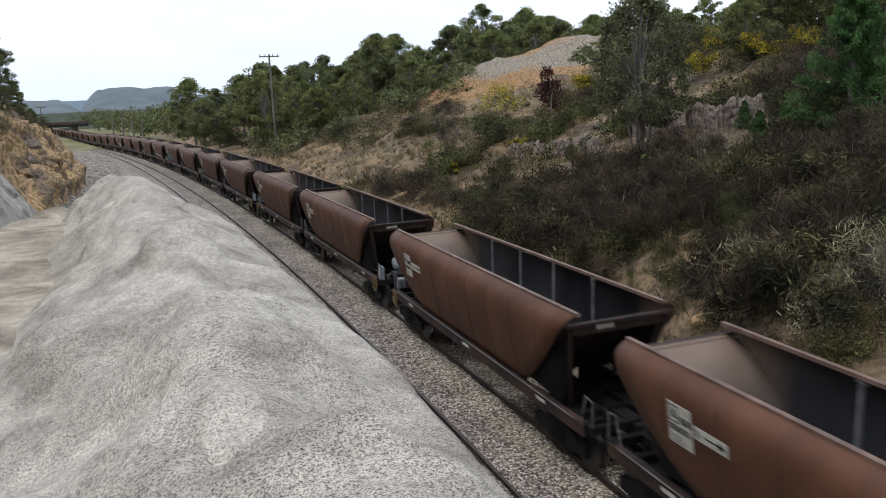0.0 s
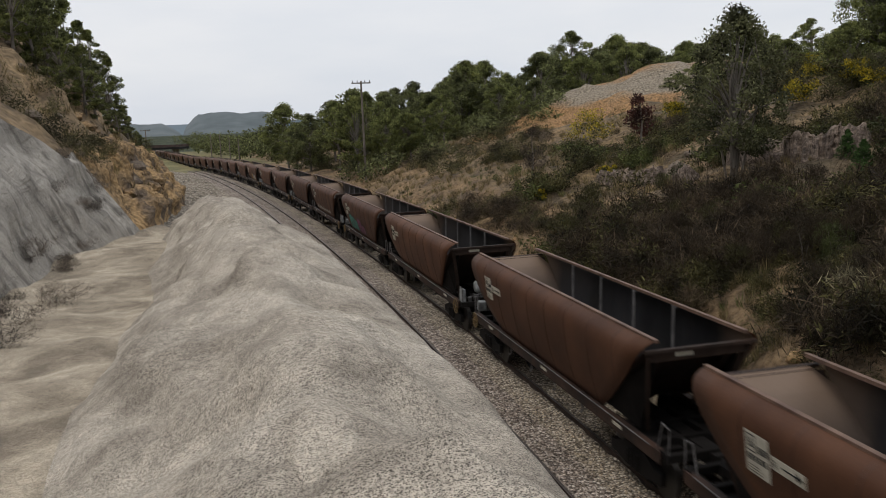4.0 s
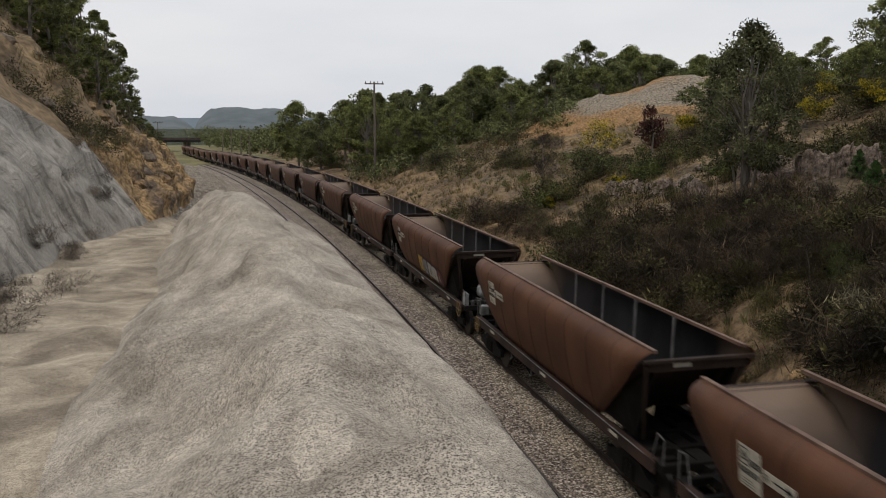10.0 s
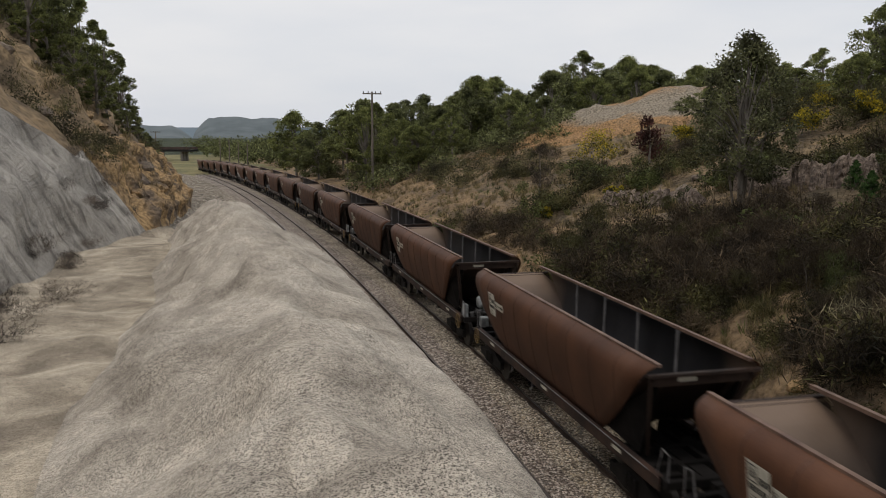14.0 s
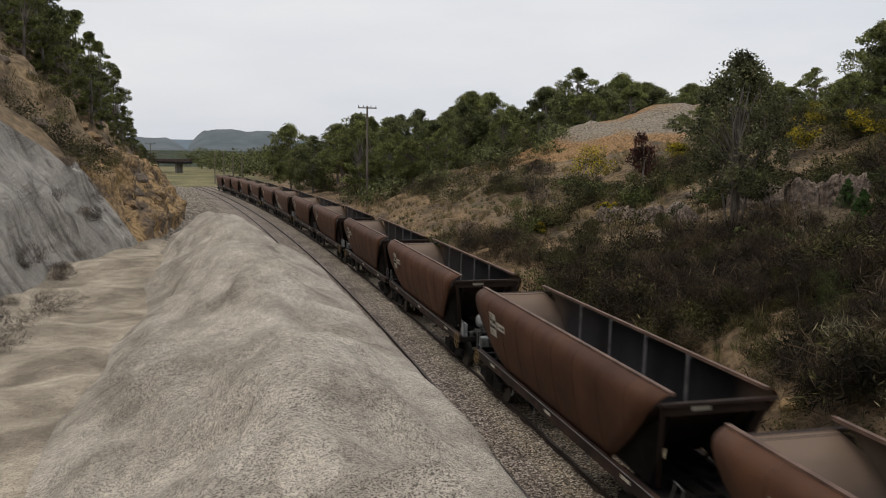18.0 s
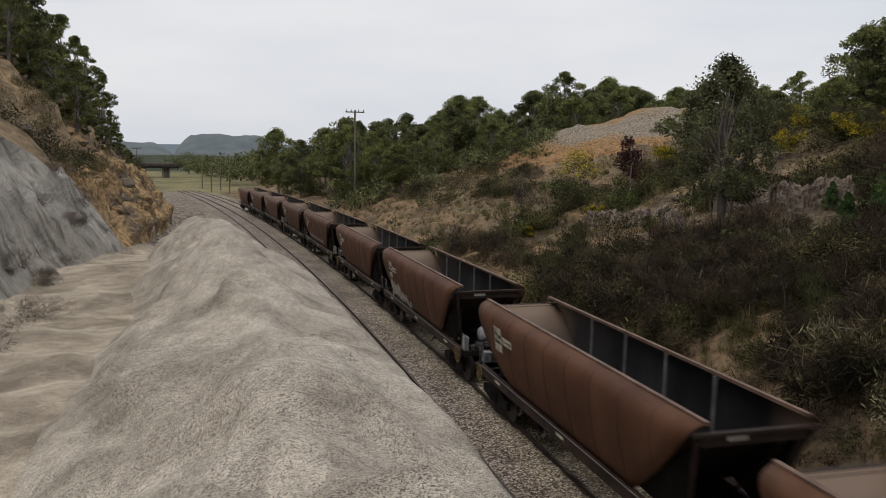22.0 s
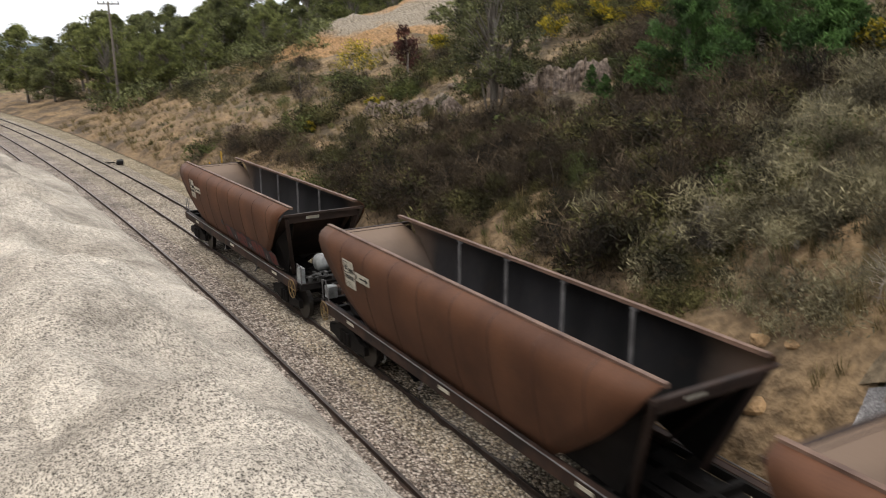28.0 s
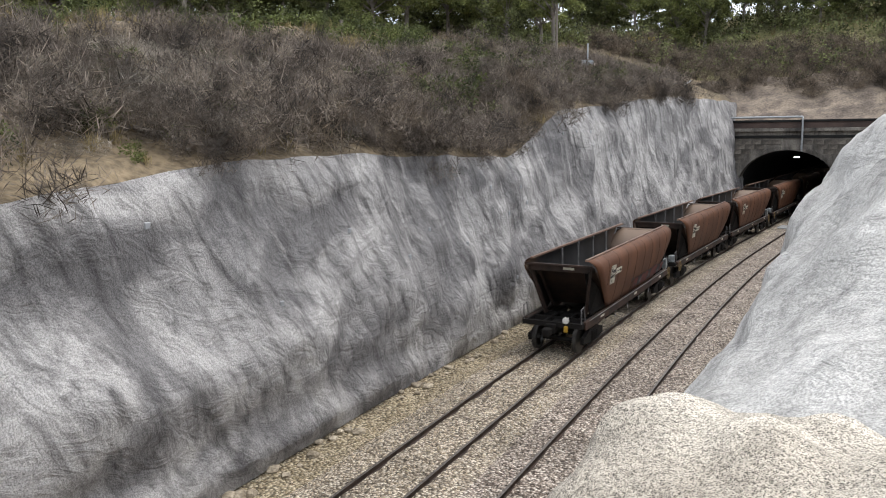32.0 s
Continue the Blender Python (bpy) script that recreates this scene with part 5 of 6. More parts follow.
def wagon_pose(k, t):
    behind = (k // 2) * 29.35 + (15.2 if k % 2 else 0)
    s = along(END + train_arc(t) - behind)
    x, y, z = at(s, 0)
    heading = math.degrees(math.atan2(-1, -slope(s)))
    return pose(x, y, z, 0, 0, heading)


def motions():
    for k, w in enumerate(wagons):
        walk(w, [(t, wagon_pose(k, t)) for t in range(33)])

# ---- ground finder ----
from mathutils.bvhtree import BVHTree

tv, tf = [], []
for v, f in TERRAIN:
    o = len(tv)
    tv += v
    tf += [tuple(i + o for i in q) for q in f]
GROUND = BVHTree.FromPolygons(tv, tf)


def floor_at(x, y):
    hit = GROUND.ray_cast(Vector((x, y, 80)), Vector((0, 0, -1)))
    return hit[0].z if hit[0] else -2.0


def bearing(az, dist):
    """A place on the ground by its bearing (degrees to the left of +y) and distance from the look-out."""
    x, y = -math.sin(radians(az)) * dist, math.cos(radians(az)) * dist
    return x, y, floor_at(x, y)


def sight(az, rise, near=14.0, far=140.0):
    """The nearest place on a bearing where the ground comes up to a line of sight of that rise."""
    dist = near
    while dist < far:
        x, y, z = bearing(az, dist)
        if z - 8.0 >= rise * dist:
            break
        dist += .5
    return x, y, z, dist


def side_of(x, y):
    """(s, d) of a place."""
    s = y
    for _ in range(5):
        k = slope(s)
        q = math.hypot(1, k)
        s += ((x - mid(s)) * k + (y - s)) / q / q
    k = slope(s)
    return s, ((x - mid(s)) - (y - s) * k) / math.hypot(1, k)


def leaves(rng, centres, radii, per, length, width, upright=0.0, squash=0.8):
    """Many small leaf blades in clumps round the centres."""
    C = np.repeat(np.asarray(centres, float), per, axis=0)
    R = np.repeat(np.asarray(radii, float), per)
    n = len(C)
    d = rng.normal(size=(n, 3))
    d /= np.linalg.norm(d, axis=1)[:, None]
    r = rng.random(n) ** 0.45
    P = C + d * (R * r)[:, None] * np.array([1, 1, squash])
    a = rng.normal(size=(n, 3)) * (1 - upright) + d * 0.5
    a[:, 2] += upright * 2.0
    a /= np.linalg.norm(a, axis=1)[:, None]
    b = np.cross(a, rng.normal(size=(n, 3)))
    b /= np.linalg.norm(b, axis=1)[:, None]
    L = length * rng.uniform(.6, 1.4, n)[:, None]
    W = width * rng.uniform(.6, 1.4, n)[:, None]
    V = np.stack([P - a * L / 2, P + b * W / 2, P + a * L / 2, P - b * W / 2], 1).reshape(-1, 3)
    return V, np.arange(4 * n).reshape(-1, 4)


def gum_tree(seed, h, spread, clumps, per, leaf, mat, bare=0.35, lean=0.0, droop=0.8):
    """A gum tree: leaning tapered trunk, forked limbs and a crown of open leaf clumps."""
    rng = np.random.default_rng(seed)
    tree = new("gum_tree")
    bm = bmesh.new()
    top = Vector((lean, lean * .4, h * .72))
    pts = [Vector((0, 0, -.4)), Vector((lean * .2, 0, h * .25)), Vector((lean * .5, lean * .3, h * .5)), top]
    r = h * .013 + .03
    tube(bm, pts, [r * 1.3, r, r * .75, r * .4], 8)
    part("trunk", bm, M["bark"], tree, "grey gum trunk")
    cs, rs = [], []
    limbs = bmesh.new()
    for k in range(clumps):
        a = rng.uniform(0, 2 * math.pi)
        u = rng.uniform(bare, 1.0)
        prof = math.sin(min(1, (u - bare) / (1 - bare) * .85 + .18) * math.pi) ** .6
        rad = spread * prof * rng.uniform(.35, .95)
        c = Vector((lean * u + rad * math.cos(a), lean * .4 * u + rad * math.sin(a), h * u))
        start = pts[1].lerp(top, max(0.0, min(1, (u - .3) * 1.1)) * .9)
        midp = start.lerp(c, .55) + Vector((0, 0, .12 * rad))
        if k % 2 == 0:
            tube(limbs, [start, midp, c], [r * .45, r * .28, r * .1], 5)
        cs.append(c)
        rs.append(spread * rng.uniform(.13, .3))
    part("limb", limbs, M["bark"], tree)
    V, Q = leaves(rng, cs, rs, per, leaf, leaf * .5, 0.0, droop)
    ob = new("crown", mesh_np("crown", V, Q, mat))
    ob.parent = tree
    return tree


def pine_tree(seed, h, spread):
    rng = np.random.default_rng(seed)
    tree = new("pine_tree")
    bm = bmesh.new()
    tube(bm, [(0, 0, -.4), (0, 0, h * .5), (0, 0, h)], [.16, .1, .02], 8)
    part("trunk", bm, M["bark"], tree)
    cs, rs = [], []
    z = h * .06
    while z < h:
        n = 7
        reach = spread * (1 - z / h) ** .8 + .15
        for k in range(n):
            a = rng.uniform(0, 2 * math.pi)
            for u in (.3, .5, .7, .85, 1.0):
                cs.append((reach * u * math.cos(a), reach * u * math.sin(a), z + .25 * reach * u * u))
                rs.append(.16 + .12 * reach * (1 - .5 * u))
        z += h * .055
    V, Q = leaves(rng, cs, rs, 26, .26, .035, 0.25, .7)
    ob = new("crown", mesh_np("crown", V, Q, M["pine"]))
    ob.parent = tree
    return tree


def plant(ob, m):
    """A copy at the pose and scale m, whatever the first one's own scale."""
    return copy_thing(ob, m @ Matrix.Diagonal((1 / ob.scale[0], 1 / ob.scale[1], 1 / ob.scale[2], 1)))


# ---- the wood behind the hillside ----
protos = [gum_tree(11, 10.5, 4.6, 72, 210, .27, M["gum"], .2, .6, .6), gum_tree(12, 12, 5.0, 80, 210, .28, M["gum"], .3, -.5, .6), gum_tree(13, 8.5, 4.2, 66, 210, .26, M["gum2"], .12, .3, .65),
          gum_tree(14, 12.5, 4.2, 60, 220, .27, M["gum"], .36, .9, .6), gum_tree(15, 7.0, 3.8, 56, 200, .25, M["gum2"], .08, 0, .65)]
TALL = (10.5, 12, 8.5, 12.5, 7.0)
# the wood's skyline: (bearing, rise over the look-out)
SKYLINE = ((14, .002), (9.7, .008), (8.9, .034), (8.1, .042), (6.2, .032), (5.3, .019), (2.7, .029), (1.5, .049), (-.4, .038), (-2.6, .043), (-3.6, .063), (-4.4, .053), (-6.3, .079), (-8.5, .063), (-9.3, .053), (-10.9, .06), (-11.6, .086), (-12.5, .101),
           (-14.4, .104), (-16.7, .105), (-18.2, .088), (-19.5, .081), (-20.1, .065), (-21.1, .08), (-26.6, .1), (-27.9, .105), (-28.6, .122), (-29.5, .1), (-31.4, .105), (-32.5, .158), (-34, .17), (-60, .19))


def skyline(az):
    return float(np.interp(-az, [-q[0] for q in SKYLINE], [q[1] for q in SKYLINE])) if az > -61 else .3


FOREST = "tall grey-green gum tree in the wood above the line"
for p in protos:
    tagged(p, FOREST, "gum tree", "wood")
spots = []
rng = random.Random(5)
# (bearing, distance, height of the tree line)
for az in np.arange(14.0, -30.0, -1.1):
    for row, (lo, hi) in enumerate(((95, 112), (118, 140), (145, 175))):
        if az < -12 and row == 0:
            if az > -21:
                continue
            lo, hi = 78, 92
        spots.append((az + rng.uniform(-.5, .5), rng.uniform(lo, hi) + (35 if az < -11 and row else 0), (.72, .9, 1.0)[row]))
for az in np.arange(-31, -60, -1.7):
    for lo, hi in ((62, 75), (80, 100)):
        spots.append((az + rng.uniform(-.8, .8), rng.uniform(lo, hi), .9))
for az in np.arange(-118, -186, -2.2):
    for lo, hi in ((78, 86), (90, 98), (102, 112)):
        spots.append((az + rng.uniform(-.8, .8), rng.uniform(lo, hi) + (32 if az < -156 else 0), 1.0))
used = 0
for az, dist, share in spots:
    x, y, z = bearing(az, dist)
    s, d = side_of(x, y)
    if d < 9 and y > -84:
        continue
    k = used if used < len(protos) else rng.randrange(len(protos))
    f = (8 + dist * skyline(az) * share - z) / (TALL[k] * 1.04) * rng.choice((.8, .92, 1.0, 1.03))
    f = min(1.8, max(.3, f)) if az > -61 else rng.uniform(.8, 1.1)
    m = pose(x, y, z - .2, rng.uniform(-3, 3), rng.uniform(-3, 3), rng.uniform(0, 360)) @ Matrix.Diagonal((max(f, .5), max(f, .5), f, 1))
    if used < len(protos):
        protos[used].matrix_basis = m
        used += 1
    else:
        plant(protos[k], m)
und = np.random.default_rng(9)
cs, rs = [], []
for k in range(420):
    az = und.uniform(-30, 15)
    x, y, z = bearing(az, und.uniform(92, 118) + (38 if az < -13 else 0))
    if side_of(x, y)[1] < 9:
        continue
    f = und.uniform(.9, 2.0)
    cs.append((x, y, z + f * .8))
    rs.append(f)
for k in range(460):
    x, y, z = bearing(und.uniform(-186, -118), und.uniform(90, 118))
    if side_of(x, y)[1] < 14 and y > -84:
        continue
    f = und.uniform(.8, 2.2)
    cs.append((x, y, z + f * .7))
    rs.append(f)
for k in range(700):
    x, y, z = bearing(und.uniform(-186, -112), und.uniform(112, 128))
    cs.append((x, y, z + und.uniform(.5, 11.0)))
    rs.append(und.uniform(1.2, 2.2))
V, Q = leaves(und, cs, rs, 120, .3, .2, .05, .85)
tagged(new("undergrowth", mesh_np("undergrowth", V, Q, M["gum2"])), "dark green undergrowth at the edge of the wood", "undergrowth", "", "stuff")
# trees on the hill beside the berm
west = [gum_tree(21, 9, 2.6, 44, 200, .2, M["gum2"], .1, .6, .7), gum_tree(22, 10.5, 2.5, 44, 200, .2, M["gum"], .15, -.5, .7)]
for p in west:
    tagged(p, "dark gum tree leaning over the clay cutting slope", "gum tree", "trees on the clay hill")
WEST_LINE = ((14.9, -.03), (15.6, .004), (15.9, .027), (16.8, .049), (17.7, .086), (18.2, .111), (19.6, .131), (20.1, .14), (24, .2), (34, .26))
placed = 0
for az in np.arange(15.5, 33.0, .62):
    for dist in (rng.uniform(44, 54), rng.uniform(56, 70), rng.uniform(74, 92)):
        if az < 17.5 and dist < 56:
            continue
        x, y, z = bearing(az, dist)
        reach = float(np.interp(az, [q[0] for q in WEST_LINE], [q[1] for q in WEST_LINE]))
        f = (8 + dist * reach - z) / 9.6 * rng.choice((.75, .9, 1.0, 1.1))
        if f < .16:
            continue
        f = min(f, 1.7)
        m = pose(x, y, z - .25, rng.uniform(-5, 5), rng.uniform(-5, 5), rng.uniform(0, 360)) @ Matrix.Diagonal((max(f, .4), max(f, .4), f, 1))
        if placed < 2:
            west[placed].matrix_basis = m
        else:
            plant(west[placed % 2], m)
        placed += 1

# the lone gum on the near hillside, and the young pines
x, y, z, dist = sight(-24.2, -.095)
lone = gum_tree(31, .208 * dist, .072 * dist, 84, 150, .0042 * dist, M["gum3"], .26, .5, .9)
for k in range(4):
    bm = bmesh.new()
    a = k * 1.7
    tube(bm, [(.1 * math.cos(a), .1 * math.sin(a), -.2), (.5 * math.cos(a), .5 * math.sin(a), .05 * dist), (1.1 * math.cos(a), 1.1 * math.sin(a), .13 * dist), (.8 * math.cos(a + .4), .8 * math.sin(a + .4), .18 * dist)], [.07, .05, .035, .012], 6)
    part("stem", bm, M["timber"], lone)
lone.matrix_basis = pose(x, y, z - .2, 0, 0, 40)
tagged(lone, "slender gum tree with open grey-green crown on the scrubby slope", "gum tree")
pines = []
for k, (az, rise, h, w) in enumerate(((-37.0, -.07, .155, .065), (-41.5, -.065, .17, .07), (-45.5, -.05, .13, .055))):
    x, y, z, dist = sight(az, rise)
    p = pine_tree(41 + k, h * dist, w * dist)
    p.matrix_basis = pose(x, y, z - .2, 0, 0, 30)
    tagged(p, "bushy young bright green pine on the hillside", "pine tree", "young pines")
    pines.append(p)
for az, rise, f in ((-31.8, -.085, .3), (-30.9, -.06, .22)):
    x, y, z, dist = sight(az, rise)
    copy_thing(pines[1], pose(x, y, z - .1) @ Matrix.Diagonal((f, f, f * 1.1, 1)))


# ---- scrub: brown heath and green bushes, joined by zone ----
def bush(seed, kind):
    r = np.random.default_rng(seed)
    n = 9
    cs = np.stack([r.normal(0, .34, n), r.normal(0, .34, n), r.uniform(.12, .8, n)], 1)
    rs = r.uniform(.28, .45, n)
    if kind == "twig":
        return leaves(r, cs, rs, 105, .26, .011, .3, 1.0)
    if kind == "heath":
        return leaves(r, cs, rs, 80, .13, .028, .25, .9)
    return leaves(r, cs, rs, 64, .11, .06, .1, .8)


LEDGE = sight(-27.3, -.062)[3]


def blocked(x, y):
    """In front of the bare ledge the scrub stays low."""
    az, dist = -math.degrees(math.atan2(x, y)), math.hypot(x, y)
    return y > 0 and ((-32.5 < az < -22.6 and LEDGE - 5 < dist < LEDGE + 2.5) or (-21.5 < az < -15 and LEDGE - 3 < dist < LEDGE + 4) or (-22.5 < az < -12 and 66 < dist < 112))


def scrub(name, label, mat, kind, spots, low=.6, high=1.5, seed=0):
    r = np.random.default_rng(seed)
    protos = [bush(seed * 10 + k, kind) for k in range(6)]
    Vs, Qs, o = [], [], 0
    for x, y, f in spots:
        if blocked(x, y):
            continue
        z = floor_at(x, y)
        V, Q = protos[r.integers(6)]
        a, k = r.uniform(0, 6.28), f * r.uniform(low, high)
        c, s_ = math.cos(a), math.sin(a)
        W = np.stack([(V[:, 0] * c - V[:, 1] * s_) * k * r.uniform(.9, 1.5), (V[:, 0] * s_ + V[:, 1] * c) * k * r.uniform(.9, 1.3), V[:, 2] * k], 1) + (x, y, z - .08)
        Vs.append(W)
        Qs.append(Q + o)
        o += len(V)
    ob = new(name, mesh_np(name, np.concatenate(Vs), np.concatenate(Qs), mat))
    return tagged(ob, label, "scrub", "", "stuff")


def scatter(n, s0, s1, d0, d1, seed, power=1.0, clear=None, size=1.0):
    r = random.Random(seed)
    out = []
    while len(out) < n:
        s, d = r.uniform(s0, s1), d0 + (d1 - d0) * r.random() ** power
        x, y, _ = at(s, d)
        if fractal(x, y, seed, .09, 2) < (-.1 if clear is None else clear):
            continue
        out.append((x, y, size))
    return out


scrub("heath_on_bank", "dense grey-brown heath along the top of the cutting wall", M["scrub"], "twig", scatter(560, -66, 9, 4.5, 13.5, 1, 1.2, -.5, 1.25), seed=1)
scrub("heath_on_bank", "dull brown heath on the bank above the cutting", M["scrub2"], "twig", scatter(210, -60, 9, 4.6, 15, 2, 1.0, -.1, 1.15), seed=2)
scrub("green_bushes_on_bank", "olive green bushes and brambles on the bank", M["green"], "leaf", scatter(210, -62, 8, 6, 19, 3, 1.0, .05, 1.1) + scatter(40, -70, 8, 18, 42, 33, 1.0, .1, 1.3), seed=3)
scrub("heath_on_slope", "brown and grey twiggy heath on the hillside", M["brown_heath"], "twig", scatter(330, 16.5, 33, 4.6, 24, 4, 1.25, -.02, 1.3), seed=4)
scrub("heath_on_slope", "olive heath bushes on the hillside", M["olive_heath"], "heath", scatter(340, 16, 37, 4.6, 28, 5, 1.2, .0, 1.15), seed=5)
scrub("green_bushes_on_slope", "green bushes on the hillside", M["green"], "leaf", scatter(140, 9, 70, 5, 30, 6, 1.0, .18, .8), seed=6)
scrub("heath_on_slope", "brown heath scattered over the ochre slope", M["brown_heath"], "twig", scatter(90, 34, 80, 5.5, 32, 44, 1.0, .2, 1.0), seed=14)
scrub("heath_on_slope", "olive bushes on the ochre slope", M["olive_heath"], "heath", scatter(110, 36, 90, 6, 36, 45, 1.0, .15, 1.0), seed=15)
scrub("heath_on_slope", "grey twiggy brush on the near slope", M["dead_brush"], "twig", scatter(210, 1, 16, 6, 24, 46, 1.1, .05, .7), seed=16)
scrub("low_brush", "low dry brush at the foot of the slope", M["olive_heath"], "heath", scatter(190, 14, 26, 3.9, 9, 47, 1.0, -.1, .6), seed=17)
scrub("heath_on_bank", "low grey brush at the end of the cutting wall", M["dead_brush"], "twig", scatter(170, -24, 9.4, 4.8, 14, 48, 1.0, -1.5, .85), seed=18)
scrub("green_bushes_on_bank", "low green bushes at the end of the cutting wall", M["green"], "leaf", scatter(70, -26, 9, 5.0, 14, 49, 1.0, -1.5, .7), seed=19)
scrub("light_brush", "pale olive brush on the near slope", M["light_brush"], "heath", scatter(260, 3, 17, 4.8, 22, 63, 1.0, -.25, .75), seed=20)
scrub("light_brush", "dry grey-green broom on the near slope", M["light_brush"], "twig", scatter(170, 5, 18, 5, 18, 64, 1.0, -.1, .9), seed=21)
scrub("green_bushes_on_slope", "dark green brambles on the ochre slope", M["green"], "leaf", scatter(80, 26, 50, 8, 22, 65, 1.0, .0, 1.0), seed=22)
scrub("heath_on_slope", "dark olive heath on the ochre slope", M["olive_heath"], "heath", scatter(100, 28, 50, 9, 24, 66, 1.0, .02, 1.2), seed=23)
scrub("far_scrub", "olive scrub below the wood", M["heath"], "heath", scatter(330, 60, 170, 12, 55, 7, 1.0, -.05, 1.5), seed=7)
scrub("upper_scrub", "olive and brown scrub on the upper slope", M["heath"], "heath", scatter(380, 0, 75, 28, 62, 8, 1.0, -.2, 1.7), seed=8)
scrub("scrub_on_clay_hill", "brown scrub on the clay hill", M["heath"], "heath", scatter(420, 34, 110, -40, -14.5, 9, 1.0, .0, .75), seed=9)
scrub("trailing_scrub", "dead brush at the foot of the sprayed slope", M["scrub"], "twig", scatter(46, 10, 36, -15.0, -13.4, 10, 1.0, -.3, .42), seed=10)
scrub("scrub_over_tunnel", "dark heath over the tunnel mouth", M["scrub2"], "twig", [(rng.uniform(-4, 34), rng.uniform(-104, -86), 1.8) for _ in range(230)], seed=11)
scrub("rubble_weeds", "sparse dry weeds on the stony ground", M["scrub2"], "twig", scatter(60, 38, 80, -12, -6.9, 12, 1.0, -.1, .35), seed=12)

# tall feathery bushes, single plants
def tall_bush(seed, mat, name, wide=.34):
    r = np.random.default_rng(seed)
    b = new(name)
    n = 40
    hs = r.uniform(.08, 1.0, n)
    spread = wide * np.sin(np.clip(hs, 0, .95) * 3.0) ** .5
    a = r.uniform(0, 6.28, n)
    q = r.uniform(.2, 1, n) * spread
    cs = np.stack([q * np.cos(a), q * np.sin(a), hs * .9], 1)
    V, Q = leaves(r, cs, r.uniform(.08, .15, n), 90, .09, .0055, .45, 1.2)
    o = new("foliage", mesh_np("foliage", V, Q, M[mat]))
    o.parent = b
    bm = bmesh.new()
    for k in range(5):
        c = cs[k * 7]
        tube(bm, [(0, 0, -.08), (c[0] * .4, c[1] * .4, c[2] * .5), tuple(c)], [.008, .006, .002], 5)
    part("stem", bm, M["bark"], b)
    return b


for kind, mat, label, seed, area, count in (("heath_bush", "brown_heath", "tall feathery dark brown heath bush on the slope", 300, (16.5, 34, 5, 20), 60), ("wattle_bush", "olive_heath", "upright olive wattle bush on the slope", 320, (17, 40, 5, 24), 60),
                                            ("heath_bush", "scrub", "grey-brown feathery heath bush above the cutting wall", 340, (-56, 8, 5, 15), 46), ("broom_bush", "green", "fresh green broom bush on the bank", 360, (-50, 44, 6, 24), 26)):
    base = [tall_bush(seed + k, mat, kind, .3 + .05 * k) for k in range(3)]
    rb = random.Random(seed)
    put = 0
    while put < count:
        x, y, _ = at(rb.uniform(*area[:2]), area[2] + (area[3] - area[2]) * rb.random() ** 1.2)
        f = rb.uniform(.8, 1.8)
        turn = rb.uniform(0, 360)
        if blocked(x, y):
            continue
        m = pose(x, y, floor_at(x, y) - .05, rb.uniform(-8, 8), rb.uniform(-8, 8), turn) @ Matrix.Diagonal((f * rb.uniform(.9, 1.5), f * rb.uniform(.9, 1.5), f, 1))
        if put < 3:
            base[put].matrix_basis = m
            tagged(base[put], label, "bush", kind.replace("_", " ") + "es")
        else:
            plant(base[put % 3], m)
        put += 1

tuft = leaves(np.random.default_rng(77), [(0, 0, .16)], [.2], 26, .42, .018, .75, .6)


def grass(name, label, mat, spots, seed):
    r = np.random.default_rng(seed)
    V, Q = tuft
    Vs, Qs = [], []
    for i, (x, y, f) in enumerate(spots):
        k = f * r.uniform(.6, 1.4)
        Vs.append(V * (k, k, k * r.uniform(.8, 1.3)) + (x, y, floor_at(x, y) - .03))
        Qs.append(Q + i * len(V))
    tagged(new(name, mesh_np(name, np.concatenate(Vs), np.concatenate(Qs), mat)), label, "grass", "", "stuff")


grass("dry_grass", "straw-coloured dry grass on the hillside", M["straw"], scatter(1500, 36, 105, 4.2, 36, 21, 1.2, -.5, 1.2) + scatter(900, 8, 40, 4.2, 30, 27, 1.0, .0, .9) + scatter(700, 7, 24, 4.2, 26, 29, 1.0, -.3, 1.0), 21)
grass("dry_grass", "straw-coloured grass above the cutting", M["straw"], scatter(1300, -72, 9, 4.8, 32, 22, 1.0, -.3, 1.1) + scatter(420, -6, 9, 4.5, 9.5, 34, 1.0, -.6, .9) + scatter(2600, -78, 12, 11, 58, 28, 1.3, -.6, 1.5) + [(rng.uniform(-30, 40), rng.uniform(-128, -98), 1.8) for _ in range(700)], 22)
grass("green_grass", "green grass tufts on the hillside", M["green"], scatter(900, -30, 80, 4.6, 30, 23, 1.1, 0.0, .8), 23)
grass("pale_grass", "pale dry grass at the end of the cutting wall", M["straw"], scatter(1500, -2, 15, 5.2, 22, 61, 1.1, -.5, .75), 61)
grass("green_grass", "fresh green grass at the end of the cutting wall", M["green"], scatter(700, 1, 15, 5.0, 16, 62, 1.1, -.1, .6), 62)
grass("dry_grass", "straw grass on the clay hill", M["straw"], scatter(1100, 30, 100, -40, -13, 24, 1.0, -.2, 1.0), 24)


